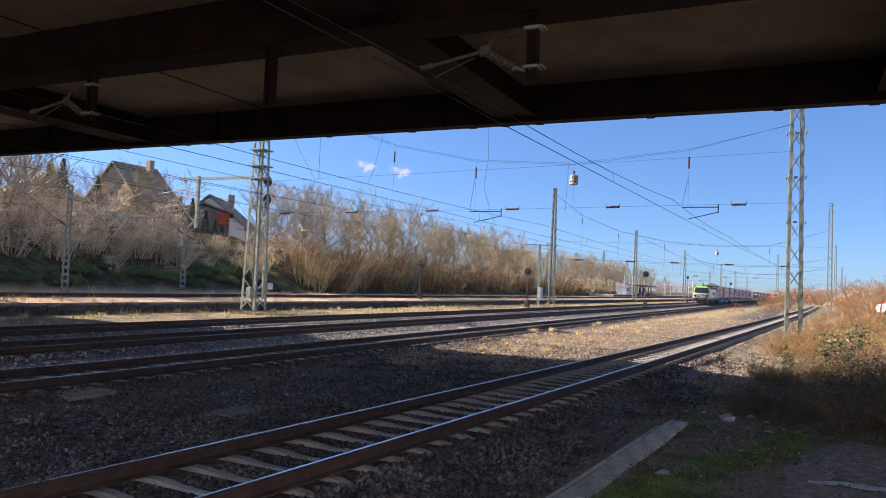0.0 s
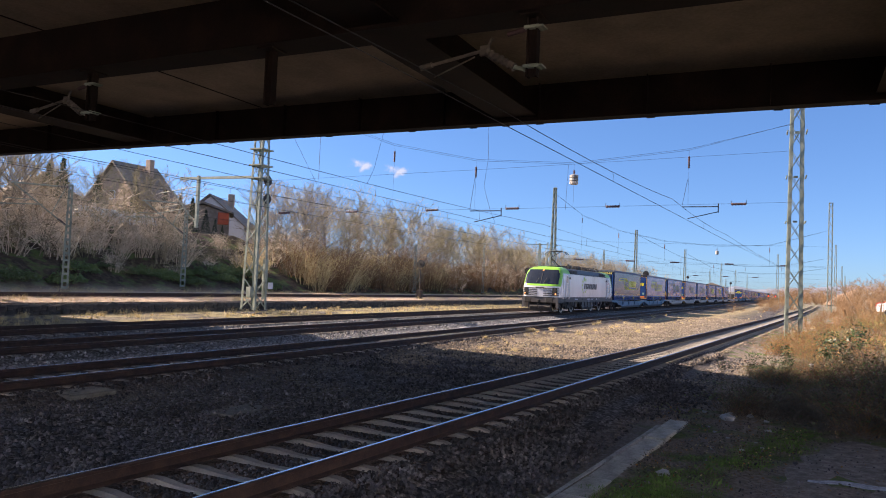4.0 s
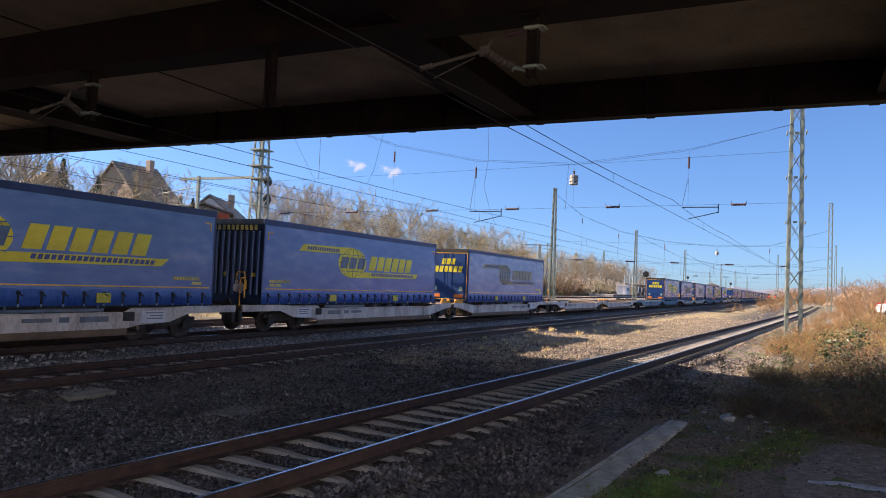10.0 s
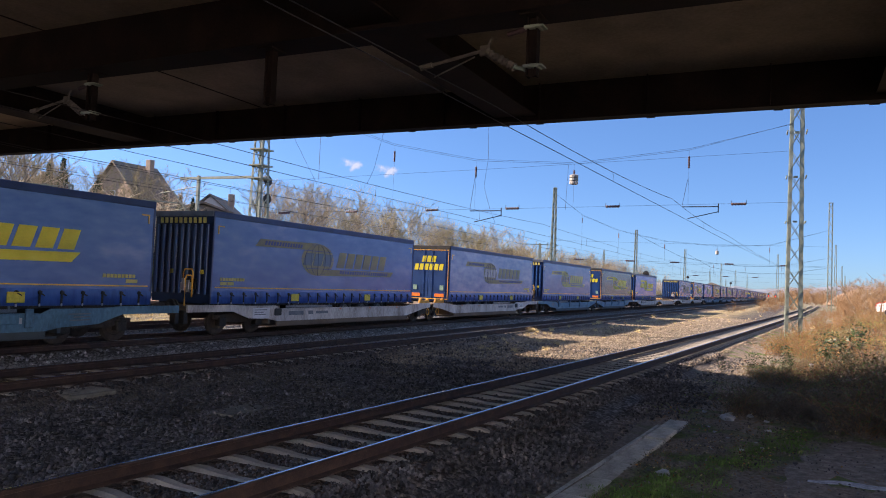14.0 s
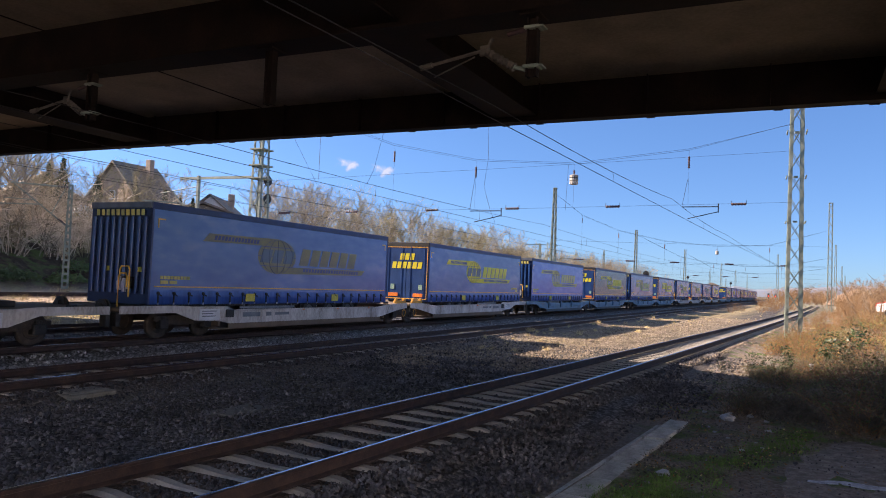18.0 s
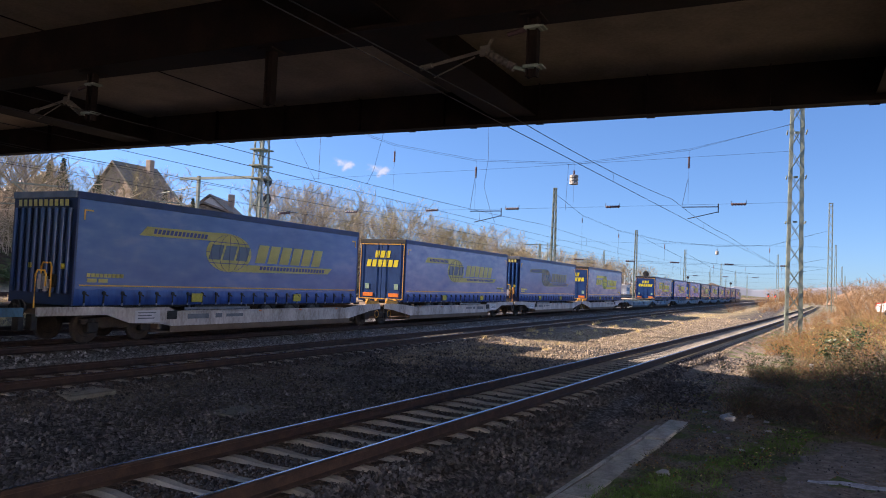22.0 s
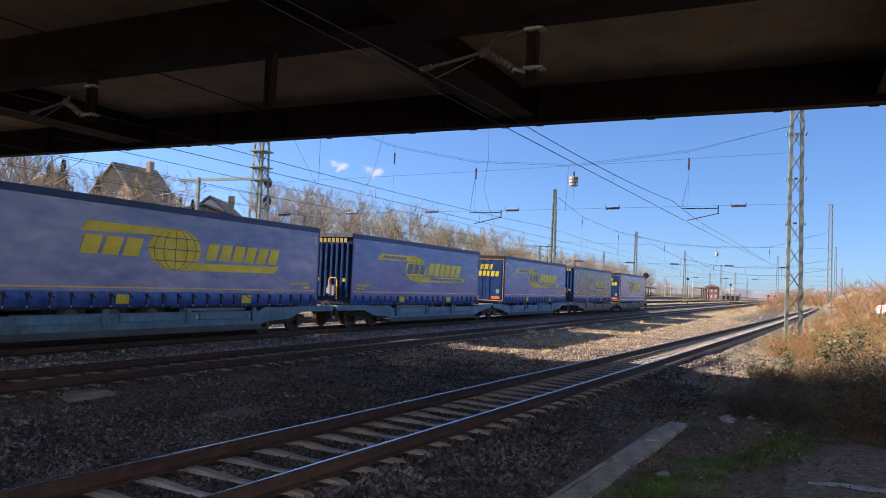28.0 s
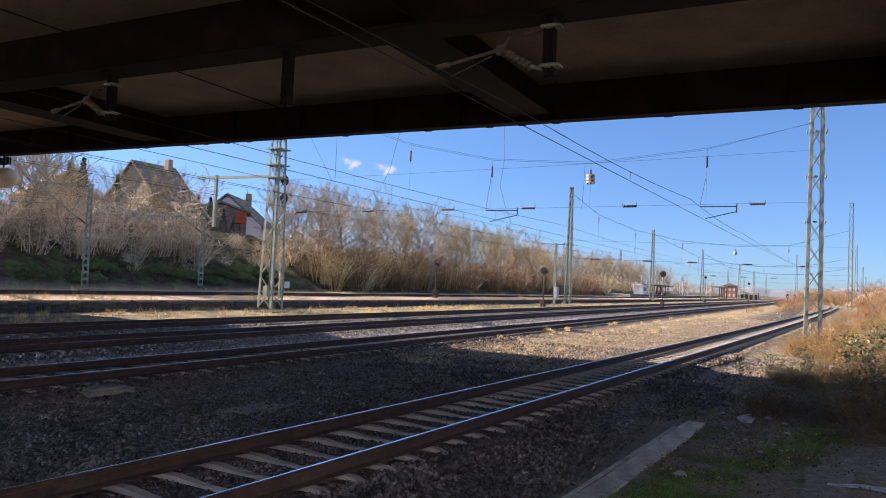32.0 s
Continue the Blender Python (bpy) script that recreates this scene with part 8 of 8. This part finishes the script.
for x, y in ((300.0, 10.6), (304.0, 8.3)):
    sg = thing("light_signal", pose(x, y, -0.3), "small dark light signal that shows red", "railway signal", "light signals")
    part("post", Shape().cyl((0, 0, 0), (0, 0, 3.2), 0.09, 6), BLACKM, sg)
    part("head", Shape().box(-0.15, 0.15, -0.35, 0.35, 2.2, 3.6, 0.04), BLACKM, sg)
    part("lens", Shape().cyl((-0.16, 0, 2.6), (-0.2, 0, 2.6), 0.22, 10), RED_GLOW, sg, "lit red lens")
blk = thing("apartment_block", pose(330, 130, 0), "far grey apartment block beyond the trees", "building")
part("wall", Shape().box(-12, 12, -7, 7, 0, 19, 0.1), surf("grey_block_wall", [(0.13, 0.14, 0.17), (0.19, 0.2, 0.23)], 0.3, 0.9, bump=0), blk)
for f in range(5):
    for i in range(5):
        part("window", shared("far_window", lambda: Shape().box(-0.8, 0.8, -7.1, -6.95, 0, 1.5), GLASS), GLASS, blk, at=pose(-9.5 + i * 4.7, 0, 2 + f * 3.4))
for i in range(70):
    x = 255 + 330 * rp.random()
    y = 42 + (rp.random() ** 1.5) * 75
    plant_tree(rp.randrange(6), x, y, 0.3, rp.uniform(0.5, 1.0), rp.uniform(0, 6.28), "far bare tree beyond the station")
for i in range(70):
    x = 300 + 300 * rp.random()
    plant("dry_stem_clump", REEDS[0], x, rp.uniform(-26, 14), rp.uniform(1.3, 2.4), "far reddish scrub beside the tracks", "shrub", "reddish stems", rnd=rp)


def far_wood():
    """The far trees stand too close together to be told apart: one mesh of bare trees."""
    vs, fs, ms, n = [], [], [], 0
    kinds = []
    for i in range(3):
        w, t = bare_tree_shapes(61 + i, 9.0, (0.34, 0.38, 0.32)[i], 0.8, 4)
        kinds.append([(w, 0), (t, 1)])
    for k, x, y, z, s, turn in FAR_WOOD:
        m = Matrix.LocRotScale((x, y, z), Euler((0, 0, turn)), (s, s, s))
        for sh, slot in kinds[k]:
            vs += [m @ Vector(v) for v in sh.v]
            fs += [tuple(j + n for j in f) for f in sh.f]
            ms += [slot] * len(sh.f)
            n += len(sh.v)
    me = bpy.data.meshes.new("far_wood")
    me.from_pydata(vs, [], fs)
    me.materials.append(BARK)
    me.materials.append(TWIG)
    me.polygons.foreach_set("material_index", ms)
    tagged(new("far_wood", me), "far bare wood of leafless trees beside the line", "trees", kind="stuff")


far_wood()
# earth heap and long low shed beyond the bank
heap = Shape()
rows = []
for i in range(17):
    a = i / 16
    row = []
    for j in range(9):
        b = j / 8
        z = 7.0 * math.sin(math.pi * a) ** 0.8 * math.sin(math.pi * b) ** 0.8 * (0.85 + 0.25 * noise.noise(Vector((a * 5, b * 5, 3))))
        row.append((300 + 30 * b, -34 + 26 * a, z))
    rows.append(row)
heap.strip(rows)
tagged(part("earth_heap", heap, surf("brown_earth_heap", [(0.16, 0.10, 0.065), (0.26, 0.17, 0.11)], 0.6, 0.95, bump=0.4, fine=4), recalc=False), "large brown heap of earth behind the bank", "earth heap")
shed = thing("shed", pose(235, -17.5, 0.2), "long low grey shed beside the near line", "shed")
part("wall", Shape().box(-14, 14, -3, 3, 0, 2.8, 0.05), BRICKH, shed)
part("roof", Shape().prism([(-3.4, 2.7), (3.4, 2.7), (0, 4.2)], "x", -14.4, 14.4), ROOFT, shed)
for i in range(7):
    part("door", Shape().box(-12.5 + i * 4 - 1.2, -12.5 + i * 4 + 1.2, 3.0, 3.06, 0, 2.2, 0.02), ROOFT, shed)


def car(x, y, z, turn, paint, label):
    c = thing("parked_car", pose(x, y, z, 0, 0, turn), label, "car", "parked cars")
    part("body", Shape().prism([(-2.1, 0.35), (-2.15, 0.75), (-1.95, 0.92), (-1.25, 1.0), (-0.6, 1.42), (0.9, 1.45), (1.6, 1.0), (2.1, 0.9), (2.2, 0.6), (2.1, 0.35)], "y", -0.85, 0.85), paint, c)
    part("windows", Shape().prism([(-1.1, 1.0), (-0.55, 1.36), (0.85, 1.39), (1.4, 1.02)], "y", -0.87, 0.87), GLASS, c)
    for dx in (-1.3, 1.3):
        for sy in (-0.78, 0.78):
            w = put("wheel/car", lambda: wheel_shape(0.32, 0.2, 16), TYRE, c, at=pose(dx, sy, 0.32))
            put("rim/car", lambda: Shape().prism([(0.2 * math.cos(k * 0.5236), 0.2 * math.sin(k * 0.5236)) for k in range(12)], "y", -0.115, -0.09), STEELRIM, w)
    for sy in (-0.6, 0.6):
        part("headlight", Shape().box(-2.17, -2.08, sy - 0.18, sy + 0.18, 0.65, 0.8, 0.02), CHROME, c)


CAR_RED = surf("red_car_paint", [(0.45, 0.02, 0.02), (0.55, 0.03, 0.03)], 1, 0.25, bump=0, coat=0.5)
CAR_WHITE = surf("white_car_paint", [(0.65, 0.66, 0.68), (0.75, 0.76, 0.78)], 1, 0.25, bump=0, coat=0.5)
CAR_BLUE = surf("grey_blue_car_paint", [(0.2, 0.25, 0.33), (0.26, 0.32, 0.4)], 1, 0.25, bump=0, coat=0.5)
car(62.0, -7.3, 0.95, 70, CAR_WHITE, "white car parked behind the brambles")
car(70.0, -7.9, 1.0, 70, CAR_RED, "red car parked behind the brambles")
car(67.0, -9.6, 0.95, 70, CAR_BLUE, "grey-blue car parked behind the brambles")
pole = thing("brick_post", pose(88, -9.9, 0.5), "dark timber post among bare trees", "post")
part("post", Shape().cyl((0, 0, -0.5), (0, 0, 6.2), 0.3, 8, 0.25), RUSTRED, pole)
part("top_box", Shape().box(-0.4, 0.4, -0.4, 0.4, 5.0, 6.4, 0.05), RUSTRED, pole)


# ---------- clouds that drift ----------
def cloud_material():
    m = bpy.data.materials.new("thin_white_cloud")
    m.use_nodes = True
    nt = m.node_tree
    n, l = nt.nodes, nt.links
    out = n["Material Output"]
    b = n["Principled BSDF"]
    # black base; the cloud's sunlit white is emitted instead of lit
    b.inputs["Base Color"].default_value = (0.0, 0.0, 0.0, 1)
    b.inputs["Roughness"].default_value = 1.0
    b.inputs["Emission Color"].default_value = (0.85, 0.9, 1.0, 1)
    b.inputs["Emission Strength"].default_value = 0.27
    b.inputs["Specular IOR Level"].default_value = 0.0
    co = n.new("ShaderNodeTexCoord")
    # soft round fade, torn by noise
    reach = n.new("ShaderNodeVectorMath")
    reach.operation = "LENGTH"
    mp = n.new("ShaderNodeMapping")
    mp.inputs["Scale"].default_value = (0.0, 1 / 26.0, 1 / 13.0)
    l.new(co.outputs["Object"], mp.inputs[0])
    l.new(mp.outputs[0], reach.inputs[0])
    ns = n.new("ShaderNodeTexNoise")
    ns.inputs["Scale"].default_value, ns.inputs["Detail"].default_value = 0.07, 7.0
    l.new(co.outputs["Object"], ns.inputs["Vector"])
    torn = n.new("ShaderNodeMath")
    torn.operation = "MULTIPLY_ADD"
    torn.inputs[1].default_value = 2.4
    l.new(ns.outputs[0], torn.inputs[0])
    far_off = n.new("ShaderNodeMath")
    far_off.operation = "MULTIPLY"
    far_off.inputs[1].default_value = -1.0
    l.new(reach.outputs["Value"], far_off.inputs[0])
    l.new(far_off.outputs[0], torn.inputs[2])
    rm = n.new("ShaderNodeMapRange")
    rm.interpolation_type = "SMOOTHSTEP"
    rm.inputs["From Min"].default_value, rm.inputs["From Max"].default_value = 0.42, 1.25
    rm.inputs["To Min"].default_value, rm.inputs["To Max"].default_value = 0.0, 0.8
    l.new(torn.outputs[0], rm.inputs["Value"])
    l.new(rm.outputs[0], b.inputs["Alpha"])
    return m


CLOUDM = cloud_material()


def cloud(seed, w, h):
    """A thin sheet of vapour, far off; its outline comes from the material's fade."""
    rnd = random.Random(seed)
    s = Shape()
    rows = []
    for i in range(15):
        rows.append([(rnd.uniform(-1, 1) * 2, w * (i / 7 - 1), h * (j / 4 - 1)) for j in range(9)])
    s.strip(rows)
    me = s.mesh("cloud", True, False)
    me.materials.append(CLOUDM)
    return new("cloud", me)


CLOUDS = []
for seed, deg, up, w, h in ((4, 32.2, 8.8, 40, 18), (8, 29.5, 8.5, 34, 13)):
    c = cloud(seed, w, h)
    tagged(c, "small thin white cloud in the clear sky", "cloud", "drifting clouds")
    CLOUDS.append((c, deg, up))


# ---------- movement ----------
def motions():
    for ob, s0 in TRAIN:
        walk(ob, [(float(t), pose(s0 - SPEED * t, 18.3, 0)) for t in (0, 8, 16, 24, 32)])
    for ob, deg, up in CLOUDS:
        rows = []
        for t, shift in ((0.0, 0.0), (10.0, 0.75), (20.0, 1.5), (32.0, 2.4)):
            a, e = radians(deg + shift), radians(up)
            rows.append((t, pose(1200 * math.cos(a), 1200 * math.sin(a), 2 + 1200 * math.tan(e), 0, 0, deg)))
        walk(ob, rows)


motions()
